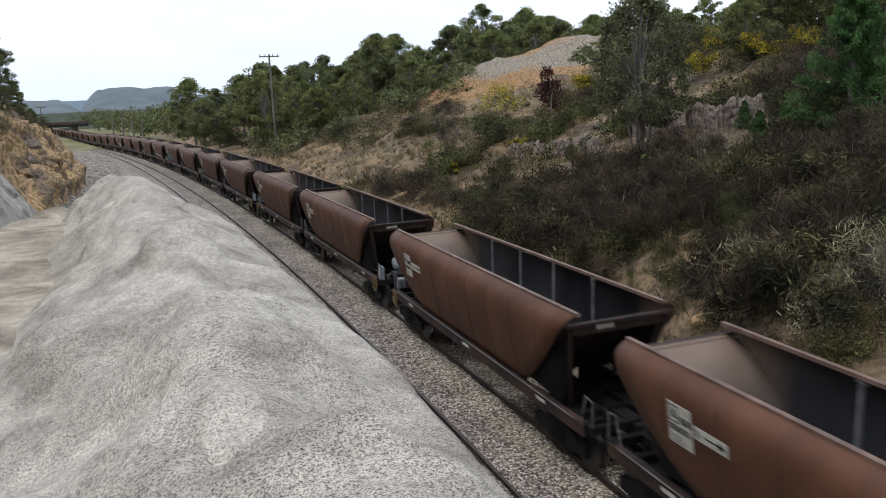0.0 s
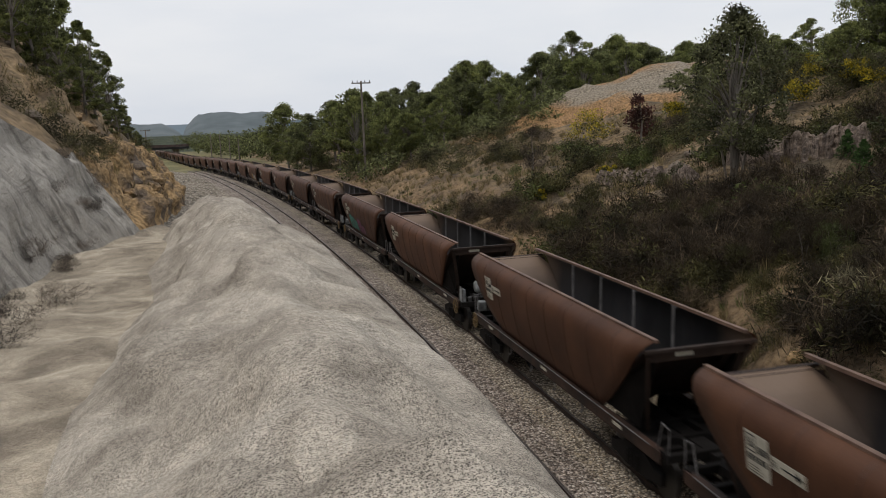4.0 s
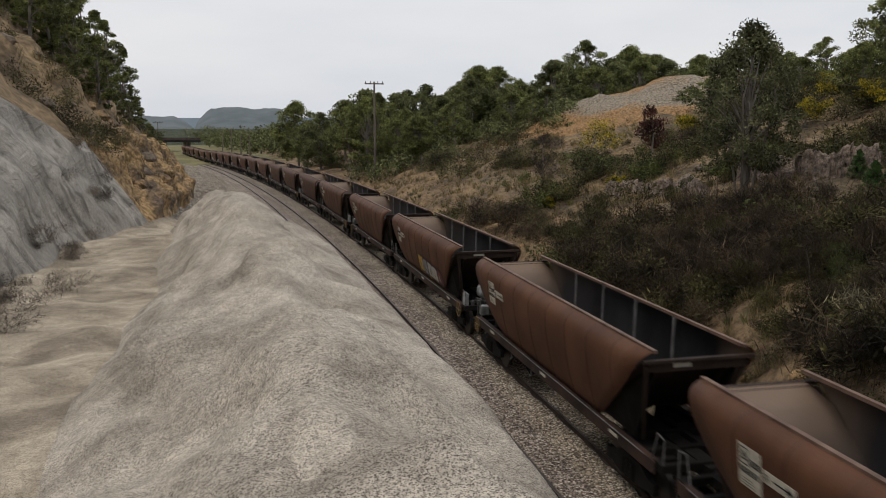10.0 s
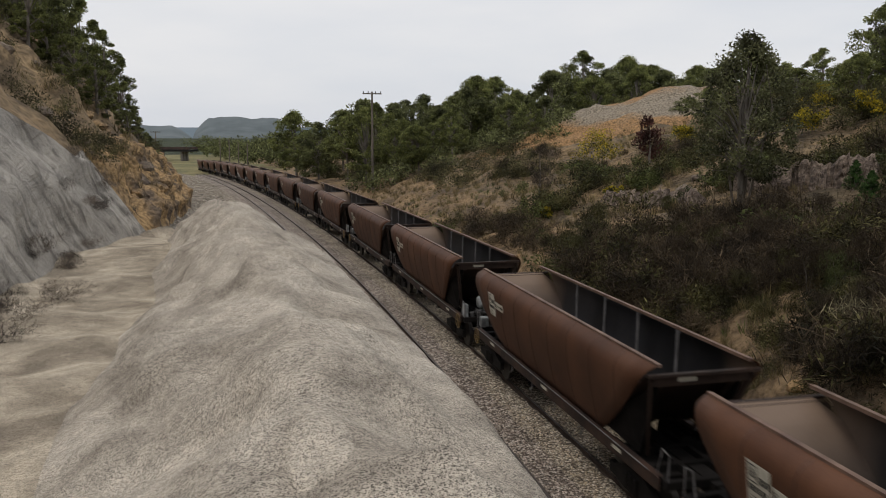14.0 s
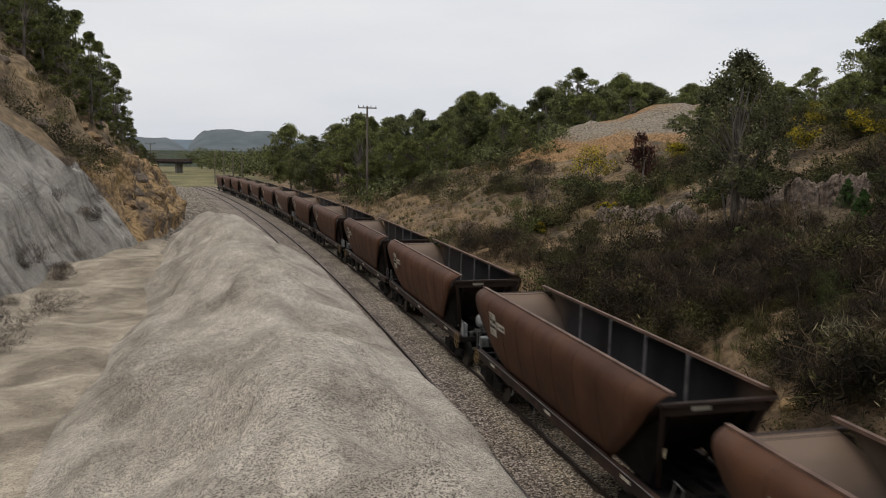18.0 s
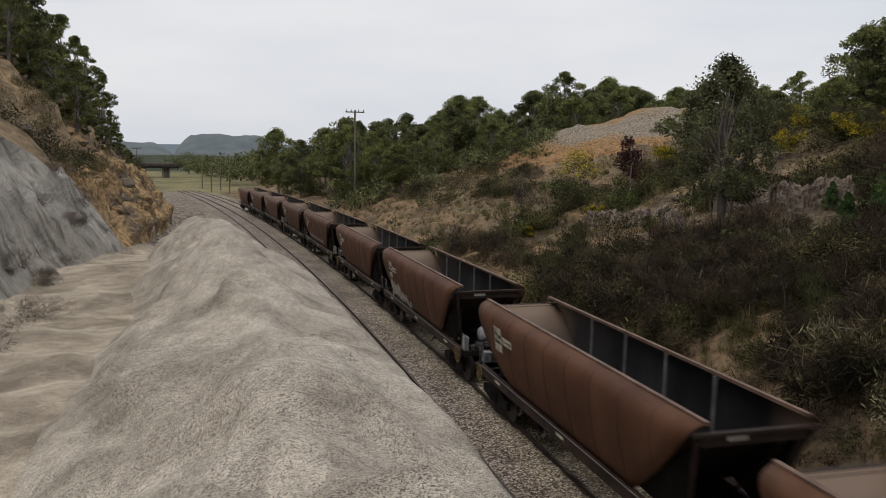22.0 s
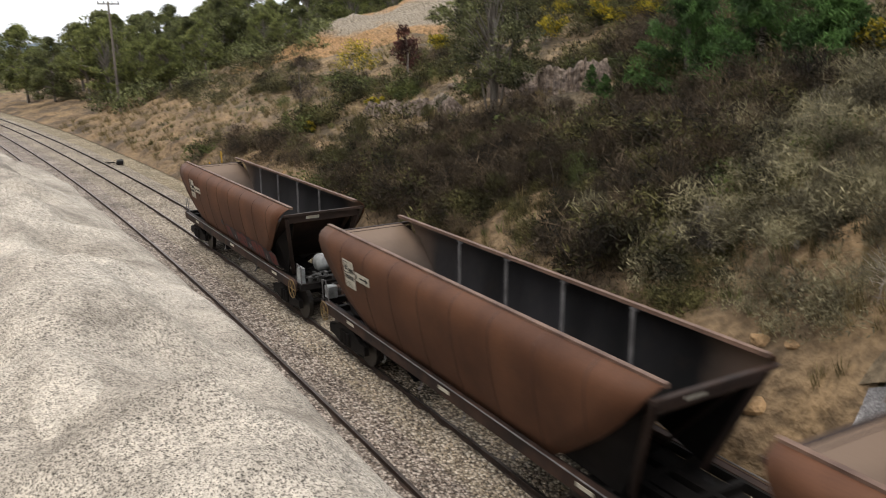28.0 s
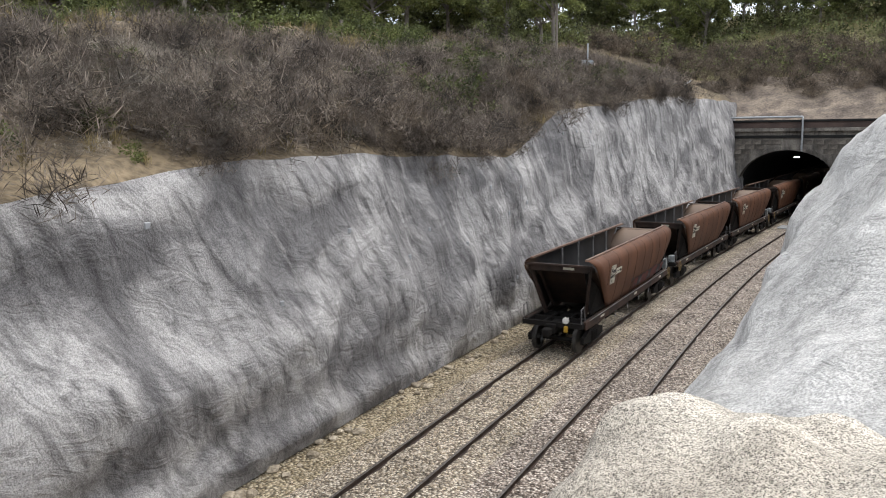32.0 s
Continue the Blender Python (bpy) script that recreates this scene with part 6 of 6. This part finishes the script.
# gorse in flower, single plants
def gorse(seed, f):
    r = np.random.default_rng(seed)
    g = new("gorse_bush")
    cs = np.stack([r.normal(0, .5, 16), r.normal(0, .5, 16), r.uniform(.2, 1.3, 16)], 1) * f
    V, Q = leaves(r, cs, np.full(16, .45 * f), 46, .16, .08, .1, .8)
    part_ob = new("foliage", mesh_np("foliage", V, Q, M["green"]))
    part_ob.parent = g
    V, Q = leaves(r, cs + np.array([0, 0, .18 * f]), np.full(16, .44 * f), 80, .13, .1, .1, .7)
    part_ob = new("blossom", mesh_np("blossom", V, Q, M["yellow"]))
    part_ob.parent = g
    tagged(part_ob, "yellow flowers", "", "", "stuff")
    bm = bmesh.new()
    tube(bm, [(0, 0, -.2), (0, 0, .5 * f)], [.05, .03], 6)
    part("stem", bm, M["bark"], g)
    return g


for i, (az, rise, w) in enumerate(((-14.6, -.035, .026), (-27.8, .0, .018), (-29.0, .028, .018), (-32, .018, .018), (-11.4, -.1, .008), (-16, -.075, .008), (-46.8, -.03, .03), (-49.5, -.03, .03), (-161.5, .095, .012), (-163.5, .096, .009), (-34.5, .02, .02), (-20.6, -.01, .014))):
    x, y, z, dist = sight(az, rise)
    f = w * dist
    g = gorse(60 + i, f)
    g.matrix_basis = pose(x, y, z, 0, 0, i * 40)
    tagged(g, "gorse bush covered in yellow flowers", "bush", "gorse bushes")
# a dead dark bush and a reddish one
for i, (az, dist, mat, label) in enumerate(((-10.9, 58, "scrub2", "tall dead dark brown bush"), (-18.3, 60, "redleaf", "small tree with dark reddish leaves"))):
    x, y, z = bearing(az, dist)
    r = np.random.default_rng(90 + i)
    b = new("shrub")
    cs = np.stack([r.normal(0, .55, 18), r.normal(0, .55, 18), r.uniform(.5, 3.2, 18)], 1)
    V, Q = leaves(r, cs, np.full(18, .5), 60, .3, .04 if i == 0 else .1, .4, .9)
    o = new("foliage", mesh_np("foliage", V, Q, M[mat]))
    o.parent = b
    bm = bmesh.new()
    tube(bm, [(0, 0, -.2), (.1, 0, 1.4), (0, .1, 3.0)], [.09, .06, .02], 6)
    part("stem", bm, M["bark"], b)
    b.matrix_basis = pose(x, y, z)
    tagged(b, label, "bush")

# ---- fallen timber ----
for i, (s, d, ln, a) in enumerate(((13, 7.6, 2.6, 20), (16, 9.5, 3.0, -30), (20, 11, 2.4, 60), (11, 10.5, 2.2, 100), (24, 12.5, 3.2, 15), (-14, 6.4, 2.0, 40), (-22, 6.8, 2.4, 70))):
    x, y, _ = at(s, d)
    z = floor_at(x, y)
    bm = bmesh.new()
    c, s_ = math.cos(radians(a)) * ln / 2, math.sin(radians(a)) * ln / 2
    pts = [(x - c, y - s_, floor_at(x - c, y - s_) + .06), (x, y, max(z, (floor_at(x - c, y - s_) + floor_at(x + c, y + s_)) / 2) + .1), (x + c, y + s_, floor_at(x + c, y + s_) + .08)]
    tube(bm, pts, [.09, .07, .03], 7)
    tagged(part("fallen_branch", bm, M["bark"]), "bleached grey fallen branch lying in the scrub", "branch", "fallen branches")

# ---- rock outcrops and loose stones ----
M["mudstone"] = material("grey_pink_mudstone", (0.28, 0.22, 0.175), (0.10, 0.077, 0.065), 1.8, 0.95, 1.0, 7, fine=0.7, dist=0.15, stretch_z=0.35)
def boulder(name, x, y, z, r, mat, seed, flatten=.6):
    bm = bmesh.new()
    bmesh.ops.create_icosphere(bm, subdivisions=2, radius=1)
    for v in bm.verts:
        q = 1 + .35 * fractal(v.co.x + seed, v.co.y, v.co.z, 1.1, 3)
        v.co = Vector((x + v.co.x * q * r, y + v.co.y * q * r, z + v.co.z * q * r * flatten))
    return part(name, bm, mat)


rk = random.Random(17)
for i in range(14):
    x, y, z, dist = sight(rk.uniform(-33, -20), rk.uniform(-.09, -.03))
    tagged(boulder("rock_outcrop", x, y, z + .02, rk.uniform(.25, .6), M["rock"], i, .6), "weathered grey-brown rock showing through the slope", "rock", "rock outcrops")
# eroded ledges of grey mudstone across the slope, two steps: (bearings, rise of the foot, height)
rows_ = 16
for az0, az1, foot0, foot1, high in ((-23.2, -33.0, -.064, -.056, 1.4), (-14.6, -22.4, -.083, -.085, .95)):
    cols = 230
    vs = []
    for i in range(cols + 1):
        u0 = i / cols
        az = az0 + (az1 - az0) * u0
        x, y, z, dist = sight(az, foot0 + (foot1 - foot0) * u0 + .006 * fractal(az, 2, 0, .5, 3))
        edge = min(1, i / 24, (cols - i) / 24)
        tall = (high + .45 * fractal(az, 7, 0, .7, 4)) * edge
        ux, uy = x / dist, y / dist
        for j in range(rows_ + 1):
            u = j / rows_
            flute = abs(fractal(az * 2.1, u * .35, 3, 2.2, 4))
            rib = .5 * flute * math.sin(min(1, u * 1.15) * 2.9) + .16 * fractal(az, u * 9, 1, 1.5, 3)
            back = u ** 1.4 * 1.3 + (2.4 if j == rows_ else 0) + (rib - .35) * edge
            vs.append((x + ux * back, y + uy * back, z - .3 + (tall + .2) * u + .1 * fractal(az * 3, u * 8, 8, 1, 2) * edge - (.6 if j == rows_ else 0)))
    fs = [(i * (rows_ + 1) + j, i * (rows_ + 1) + j + 1, (i + 1) * (rows_ + 1) + j + 1, (i + 1) * (rows_ + 1) + j) for i in range(cols) for j in range(rows_)]
    setting(solid("rock_ledge", vs, fs, M["mudstone"], smooth=True), "eroded fluted ledge of grey-pink mudstone across the slope", "rock ledge")
for i in range(40):
    s = rk.uniform(11, 52)
    x, y, _ = at(s, rk.uniform(3.3, 5.2))
    tagged(boulder("trackside_rock", x, y, floor_at(x, y), rk.uniform(.1, .3), M["clayrock"], 50 + i, .6), "ochre rock at the foot of the slope", "rock", "trackside rocks")
for i in range(60):
    s = rk.uniform(35, 72)
    x, y, _ = at(s, rk.uniform(-21, -12.6))
    tagged(boulder("clay_slope_rock", x, y, floor_at(x, y), rk.uniform(.15, .55), M["clayface"] if i % 2 else M["rock"], 320 + i, .65), "ochre rock standing out of the clay cutting slope", "rock", "rocks in the clay slope")
for i in range(80):
    s = rk.uniform(37, 66)
    x, y, _ = at(s, rk.uniform(-11.5, -6.8))
    tagged(boulder("loose_stone", x, y, floor_at(x, y), rk.uniform(.1, .32), M["rock"], 120 + i, .6), "loose grey stone beside the line", "stone", "loose stones")
for i in range(110):
    s = rk.uniform(-44, 9)
    x, y, _ = at(s, rk.uniform(2.7, 3.35))
    tagged(boulder("wall_foot_stone", x, y, -.3, rk.uniform(.06, .2), M["cessrock"], 220 + i, .6), "pale broken stone along the foot of the cutting wall", "stone", "stones at the wall foot")

# ---- rock spoil heap on the far hill ----
vs, fs = [], []
hx, hy, hz = bearing(-20.5, 104)
n = 44
for i in range(n + 1):
    for j in range(n + 1):
        u, v = i / n * 2 - 1, j / n * 2 - 1
        x, y = hx + u * 30, hy + v * 22
        w = max(0, 1 - (u * u + v * v) ** .8)
        vs.append((x, y, floor_at(x, y) - .6 + w * (13.2 - hz + 1.4) + .35 * fractal(x, y, 0, .5, 3) * (w > 0)))
fs = [(i * (n + 1) + j, (i + 1) * (n + 1) + j, (i + 1) * (n + 1) + j + 1, i * (n + 1) + j + 1) for i in range(n) for j in range(n)]
setting(solid("spoil_heap", vs, fs, M["spoil"], smooth=True), "tall heap of pale crushed rock with an orange clay face", "spoil heap")

# ---- poles, wires, posts ----
def power_pole(h, arm=True):
    p = new("power_pole")
    bm = bmesh.new()
    tube(bm, [(0, 0, -.5), (0, 0, h)], [.17, .11], 10)
    part("pole", bm, M["timber"], p)
    if arm:
        bm = bmesh.new()
        box(bm, 0, 0, h - .25, 2.3, .12, .14, .01)
        part("crossarm", bm, M["timber"], p)
        for x in (-1.05, -.45, .45, 1.05):
            bm = bmesh.new()
            tube(bm, [(x, 0, h - .18), (x, 0, h + .05)], [.05, .04], 8)
            part("insulator", bm, M["near_black"], p)
    return tagged(p, "weathered timber power pole with a crossarm", "power pole", "power poles")


tops = []
for az, dist, h in ((0.8, 100, 12.0), (15.3, 210, 10), (11.2, 235, 9), (10.6, 215, 9), (10.0, 225, 8.5), (9.4, 200, 8)):
    x, y, z = bearing(az, dist)
    pole = power_pole(h, h >= 10)
    pole.matrix_basis = pose(x, y, z, 0, 0, az + 8)
    tops.append(Vector((x, y, z + h)))
# wire strung to the high slope
bm = bmesh.new()
a, b = Vector((*bearing(-25.5, 92)[:2], 14.6)), Vector((*bearing(-42, 70)[:2], 18))
for o in (0, .9):
    pts = [a.lerp(b, k / 16) + Vector((o, 0, -1.2 * (1 - (k / 8 - 1) ** 2))) for k in range(17)]
    tube(bm, pts, .008, 4)
tagged(part("power_line", bm, M["near_black"]), "thin power line over the hillside", "wire")
for i, (az, dist) in enumerate(((-3.3, 51), (-4.6, 50), (-5.4, 49.5))):
    x, y, z = bearing(az, dist)
    bm = bmesh.new()
    tube(bm, [(x, y, z - .2), (x, y, z + 1.75)], .04, 6)
    tagged(part("marker_post", bm, M["yellow_paint"]), "thin yellow marker post at the trackside", "post", "marker posts")
x, y, z = bearing(6.2, 96)
bm = bmesh.new()
box(bm, x, y, z + .7, .3, .3, 1.5, .03)
tagged(part("track_cabinet", bm, M["disc"]), "small white trackside cabinet", "cabinet")
# point machine by the far track
x, y, _ = at(66, 1.9)
bm = bmesh.new()
box(bm, x, y, fall(66) - .05, .5, 1.1, .3, .04)
box(bm, x - .8, y, fall(66) - .05, .9, .08, .08)
tagged(part("point_machine", bm, M["dark_steel"]), "black point machine beside the track", "point machine")

# post with a grey box, a timber pole and a hut above the cutting
for az, dist, h, kind in ((-158.3, 60, 2.6, "box"), (-156.2, 62, 5.0, "pole"), (-174.5, 70, 5.0, "steel"), (-178, 70, 5, "pole"), (-141.5, 52, 1.2, "pole")):
    x, y, z = bearing(az, dist)
    bm = bmesh.new()
    tube(bm, [(x, y, z - .3), (x, y, z + h)], .06 if kind != "pole" else .09, 8)
    if kind == "box":
        t = new("equipment_post")
        part("post", bm, M["galv"], t)
        bm = bmesh.new()
        box(bm, x - .05, y + .12, z + 1.15, .8, .3, .55, .03)
        part("equipment_box", bm, M["boxgrey"], t, "pale blue-grey equipment box")
        tagged(t, "steel post with a pale grey equipment box", "equipment post")
    else:
        tagged(part("post", bm, M["galv"] if kind == "steel" else M["timber"]), "bare post in the grass above the cutting", "post", "posts above the cutting")
x, y, z = bearing(-172, 74)
hut = new("hut")
bm = bmesh.new()
box(bm, x, y, z + .9, 2.4, 1.8, 1.8, .03)
part("hut_wall", bm, M["hutgreen"], hut)
bm = bmesh.new()
box(bm, x, y, z + 1.86, 2.7, 2.1, .12, .02)
part("hut_roof", bm, M["galv"], hut)
tagged(hut, "small dark green hut above the tunnel", "hut")

# ---- road bridge far up the line ----
br = new("road_bridge")
bx, by, _ = at(325, -1)
def bpt(u, v, z):
    return (bx + u * .97 + v * .24, by - u * .24 + v * .97, z)
bm = bmesh.new()
bar(bm, bpt(-24, 0, 1.9), bpt(8.5, 0, 1.9), 7, .8)
part("deck", bm, M["near_black"], br, "dark concrete deck")
for v in (-3.5, 3.5):
    bm = bmesh.new()
    bar(bm, bpt(-24, v, 2.75), bpt(8.5, v, 2.75), .2, .85)
    part("parapet", bm, M["parapet"], br)
for u in (-5.5, 4.6):
    bm = bmesh.new()
    bar(bm, bpt(u, -2.5, -1.0), bpt(u, 2.5, -1.0), .8, 5.2)
    part("pier", bm, M["concrete"], br)
tagged(br, "low concrete road bridge over the railway", "bridge")

# ---- distant hills and woods ----
def ridge(name, az0, az1, dist, top, mat, seed, label, steep=3.2):
    vs, fs = [], []
    n = 60
    for k in range(n + 1):
        u = k / n
        az = radians(az0 + (az1 - az0) * u)
        hgt = top * min(1, steep * min(u, 1 - u)) ** .6 * (.92 + .1 * fractal(u * 4, seed, 0, 1, 4))
        for r, z in ((dist - 200, -3), (dist - 60, hgt * .6), (dist, hgt), (dist + 300, -3)):
            vs.append((-math.sin(az) * r, math.cos(az) * r, z))
    for k in range(n):
        for j in range(3):
            a = k * 4 + j
            fs.append((a, a + 1, a + 5, a + 4))
    setting(solid(name, vs, fs, mat, smooth=True), label, "hill")


# no haze in the air here; the blue-grey is in the ridge materials
ridge("backdrop_hill_far", 26, -6, 2600, 34, M["hills_far"], 1, "far hills with blue-grey haze in their colour")
ridge("backdrop_hill_west", 19.5, 13.0, 1250, 23, M["hills_blue"], 5, "small wooded hill with blue haze painted into its colour", 5)
ridge("backdrop_hill_near", 13.0, 6.2, 1500, 42, M["hills_blue"], 2, "flat-topped wooded hill with blue haze painted into its colour", 6)
ridge("backdrop_wood", 34, -20, 620, 6, M["wood_far"], 3, "low dark wooded rise")
far_rng = np.random.default_rng(3)
cs, rs = [], []
for k in range(520):
    az, dist = radians(far_rng.uniform(-14, 26)), far_rng.uniform(250, 420)
    x, y = -math.sin(az) * dist, math.cos(az) * dist
    s, d = side_of(x, y)
    if -14 < d < 12:
        continue
    r = far_rng.uniform(2.2, 4.2)
    for _ in range(3):
        cs.append((x + far_rng.normal(0, 1.8), y + far_rng.normal(0, 1.8), max(-1.5, floor_at(x, y)) + r * far_rng.uniform(.6, 1.9)))
        rs.append(r * .8)
V, Q = leaves(far_rng, cs, rs, 90, .7, .45, 0, .8)
tagged(new("far_wood", mesh_np("far_wood", V, Q, M["gum2"])), "distant dark green wood along the valley", "wood", "", "stuff")

# ---- tunnel portal and tunnel ----
TS = -80.0
pc = at(TS, -0.75)
portal = setting(new("tunnel_portal"), "stained concrete tunnel portal with a dark arched mouth", "tunnel portal")
portal.matrix_basis = Matrix.Translation((pc[0], pc[1], 0))
HW, SPRING, CROWN = 4.3, 2.9, 6.2


def arch(n=24):
    out = [(-HW, -.4)]
    for k in range(n + 1):
        a = math.pi * (1 - k / n)
        out.append((HW * math.cos(a), SPRING + (CROWN - SPRING) * math.sin(a)))
    return out + [(HW, -.4)]


A = arch()
bm = bmesh.new()
x0, x1, zt = -9.5, 11.5, 8.0
ring = []
for x, z in A:
    if z <= SPRING:
        q = (x0 if x < 0 else x1, z)
    else:
        t = (x + HW) / (2 * HW)
        q = (x0 + (x1 - x0) * t, zt)
    ring.append(q)
fr = [[bm.verts.new((p[0], y, p[1])) for p in A] for y in (0, -1.4)]
ro = [[bm.verts.new((p[0], y, p[1])) for p in ring] for y in (0, -1.4)]
for k in range(len(A) - 1):
    bm.faces.new((fr[0][k], ro[0][k], ro[0][k + 1], fr[0][k + 1]))
    bm.faces.new((fr[1][k + 1], ro[1][k + 1], ro[1][k], fr[1][k]))
    bm.faces.new((fr[0][k], fr[0][k + 1], fr[1][k + 1], fr[1][k]))
    bm.faces.new((ro[0][k + 1], ro[0][k], ro[1][k], ro[1][k + 1]))
c0 = [bm.verts.new((x0, y, zt)) for y in (0, -1.4)]
c1 = [bm.verts.new((x1, y, zt)) for y in (0, -1.4)]
bm.faces.new((ro[0][1], c0[0], ro[0][2]))
bm.faces.new((ro[0][-2], ro[0][-3], c1[0]))
bmesh.ops.recalc_face_normals(bm, faces=bm.faces)
part("headwall", bm, M["portal_stone"], portal, "stained grey headwall")
for z0, z1, proud, mat, nm in ((7.3, 7.55, .12, "near_black", "band"), (7.9, 8.2, .35, "portal_stone", "cornice"), (8.2, 8.75, .18, "parapet", "parapet"), (8.75, 8.95, .3, "near_black", "coping")):
    bm = bmesh.new()
    box(bm, (x0 + x1) / 2, -.7 + proud / 2, (z0 + z1) / 2, x1 - x0 + .2, 1.4 + proud, z1 - z0, .02)
    part(nm, bm, M[mat], portal)
for x in (6.2, 9.0, -6.4):
    bm = bmesh.new()
    box(bm, x, .12, 3.6, .9, .3, 7.4, .03)
    part("pilaster", bm, M["portal_stone"], portal)
for k in range(26):
    t = k / 25
    a = math.pi * (1 - t)
    x, z = HW * math.cos(a), SPRING + (CROWN - SPRING) * math.sin(a)
    bm = bmesh.new()
    m = pose(x * 1.035, .03, SPRING + (z - SPRING) * 1.05, 0, -math.degrees(math.atan2(z - SPRING, x)) + 90, 0)
    box(bm, 0, 0, 0, .52, .16, .34, .02, m)
    part("arch_stone", bm, M["portal_stone"], portal)
bm = bmesh.new()
n = len(A)
rows = [[bm.verts.new((p[0] * 1.0, y, p[1])) for p in A] for y in (-1.4, -40, -160, -720)]
for a, b in zip(rows, rows[1:]):
    for k in range(n - 1):
        bm.faces.new((a[k], a[k + 1], b[k + 1], b[k]))
part("tunnel_lining", bm, M["near_black"], portal, "near-black tunnel lining")
for k in range(3):
    bm = bmesh.new()
    box(bm, -.6 + 1.1 * (1 - k), -9 - 9 * k, 5.3, .5, .14, .1, .02)
    part("tunnel_lamp", bm, M["lamp"], portal, "small white tunnel lamp")
block_mesh = None
rb = random.Random(12)
for row in range(16):
    z = .15 + .44 * row
    x = x0 + .1 + (.3 if row % 2 else 0)
    while x < x1 - .9:
        w = .86
        inside = abs(x + w / 2) < HW + .75 and z < SPRING + (CROWN + .6 - SPRING) * math.sqrt(max(0, 1 - ((x + w / 2) / (HW + .75)) ** 2))
        if not inside and z < 7.0:
            if block_mesh is None:
                bm = bmesh.new()
                box(bm, 0, 0, 0, .84, .06, .42, .015)
                first_block = part("stone_block", bm, M["portal_block"], portal)
                block_mesh = first_block.data
                ob = first_block
            else:
                ob = new("stone_block", block_mesh)
                ob.parent = portal
            ob.matrix_basis = pose(x + w / 2, .025 + rb.uniform(-.008, .012), z + .2)
        x += w + .02
# pipes over the portal
bm = bmesh.new()
tube(bm, [(-1.2, .35, 6.1), (-1.2, .38, 9.1), (-1.2, .3, 9.2), (8.6, .3, 9.2), (8.9, .3, 9.25)], .09, 8)
part("conduit", bm, M["galv"], portal, "galvanised conduit pipe")
p0, p1 = Vector((pc[0] + 8.9, pc[1] + .3, 9.25)), Vector(bearing(-158.5, 58))
bm = bmesh.new()
steps = [p0.lerp(p1, k / 10) for k in range(11)]
tube(bm, [Vector((q.x, q.y, max(q.z, floor_at(q.x, q.y) + .35))) for q in steps], .07, 7)
tagged(part("cable_trough", bm, M["galv"]), "galvanised cable pipe running down the bank", "pipe")
# bank directly over the portal
vs, fs = [], []
for i in range(41):
    for j in range(15):
        x, u = pc[0] - 16 + 34 * i / 40, j / 14
        vs.append((x, pc[1] - 1.2 - 9 * u, 8.7 + 4.8 * u + .5 * fractal(x, u * 9, 0, .5, 3) * min(1, u * 5)))
fs = [(i * 15 + j, (i + 1) * 15 + j, (i + 1) * 15 + j + 1, i * 15 + j + 1) for i in range(40) for j in range(14)]
setting(solid("portal_bank", vs, [f[::-1] for f in fs], M["rock"], smooth=True), "pale rocky bank over the tunnel portal", "ground")
r2 = random.Random(8)
# rock bolts in the cutting wall
for i in range(30):
    s, zf = r2.uniform(-55, 6), r2.uniform(.2, .9)
    row = section(RIGHT, s, True)
    (d0, z0), (d1, z1) = row[0], row[1]
    x, y, z = at(s, d0 + (d1 - d0) * zf - .45, z0 + (z1 - z0) * zf)
    h = GROUND.ray_cast(Vector((x - 3, y, z)), Vector((1, 0, 0)), 8)
    if not h[0]:
        continue
    bm = bmesh.new()
    box(bm, h[0].x - .02, h[0].y, h[0].z, .05, .16, .16, .02)
    tagged(part("rock_bolt", bm, M["galv"]), "bright steel rock bolt plate in the cutting wall", "rock bolt", "rock bolts")

# paler repair patch on the berm
px, py, pz, dist = sight(4.3, -.372, 2.5, 12)
vs, fs = [(px, py, floor_at(px, py) + .02)], []
for k in range(30):
    a = 2 * math.pi * k / 30
    q = 1 + .3 * fractal(math.cos(a) * 1.5, math.sin(a) * 1.5, 4, 1, 2)
    ux, uy = px / math.hypot(px, py), py / math.hypot(px, py)
    for rr, up in ((.33, .02), (.66, .02), (.9, .014), (1.0, -.03)):
        u, v = .22 * math.cos(a) * q * rr, .62 * math.sin(a) * q * rr
        x, y = px + uy * u + ux * v, py - ux * u + uy * v
        vs.append((x, y, floor_at(x, y) + up))
for k in range(30):
    a, b = 1 + 4 * k, 1 + 4 * ((k + 1) % 30)
    fs.append((0, b, a))
    for j in range(3):
        fs.append((a + j, b + j, b + j + 1, a + j + 1))
setting(solid("concrete_patch", vs, fs, M["shotcrete_patch"], smooth=True), "paler patch of fresh sprayed concrete", "patch")


motions()
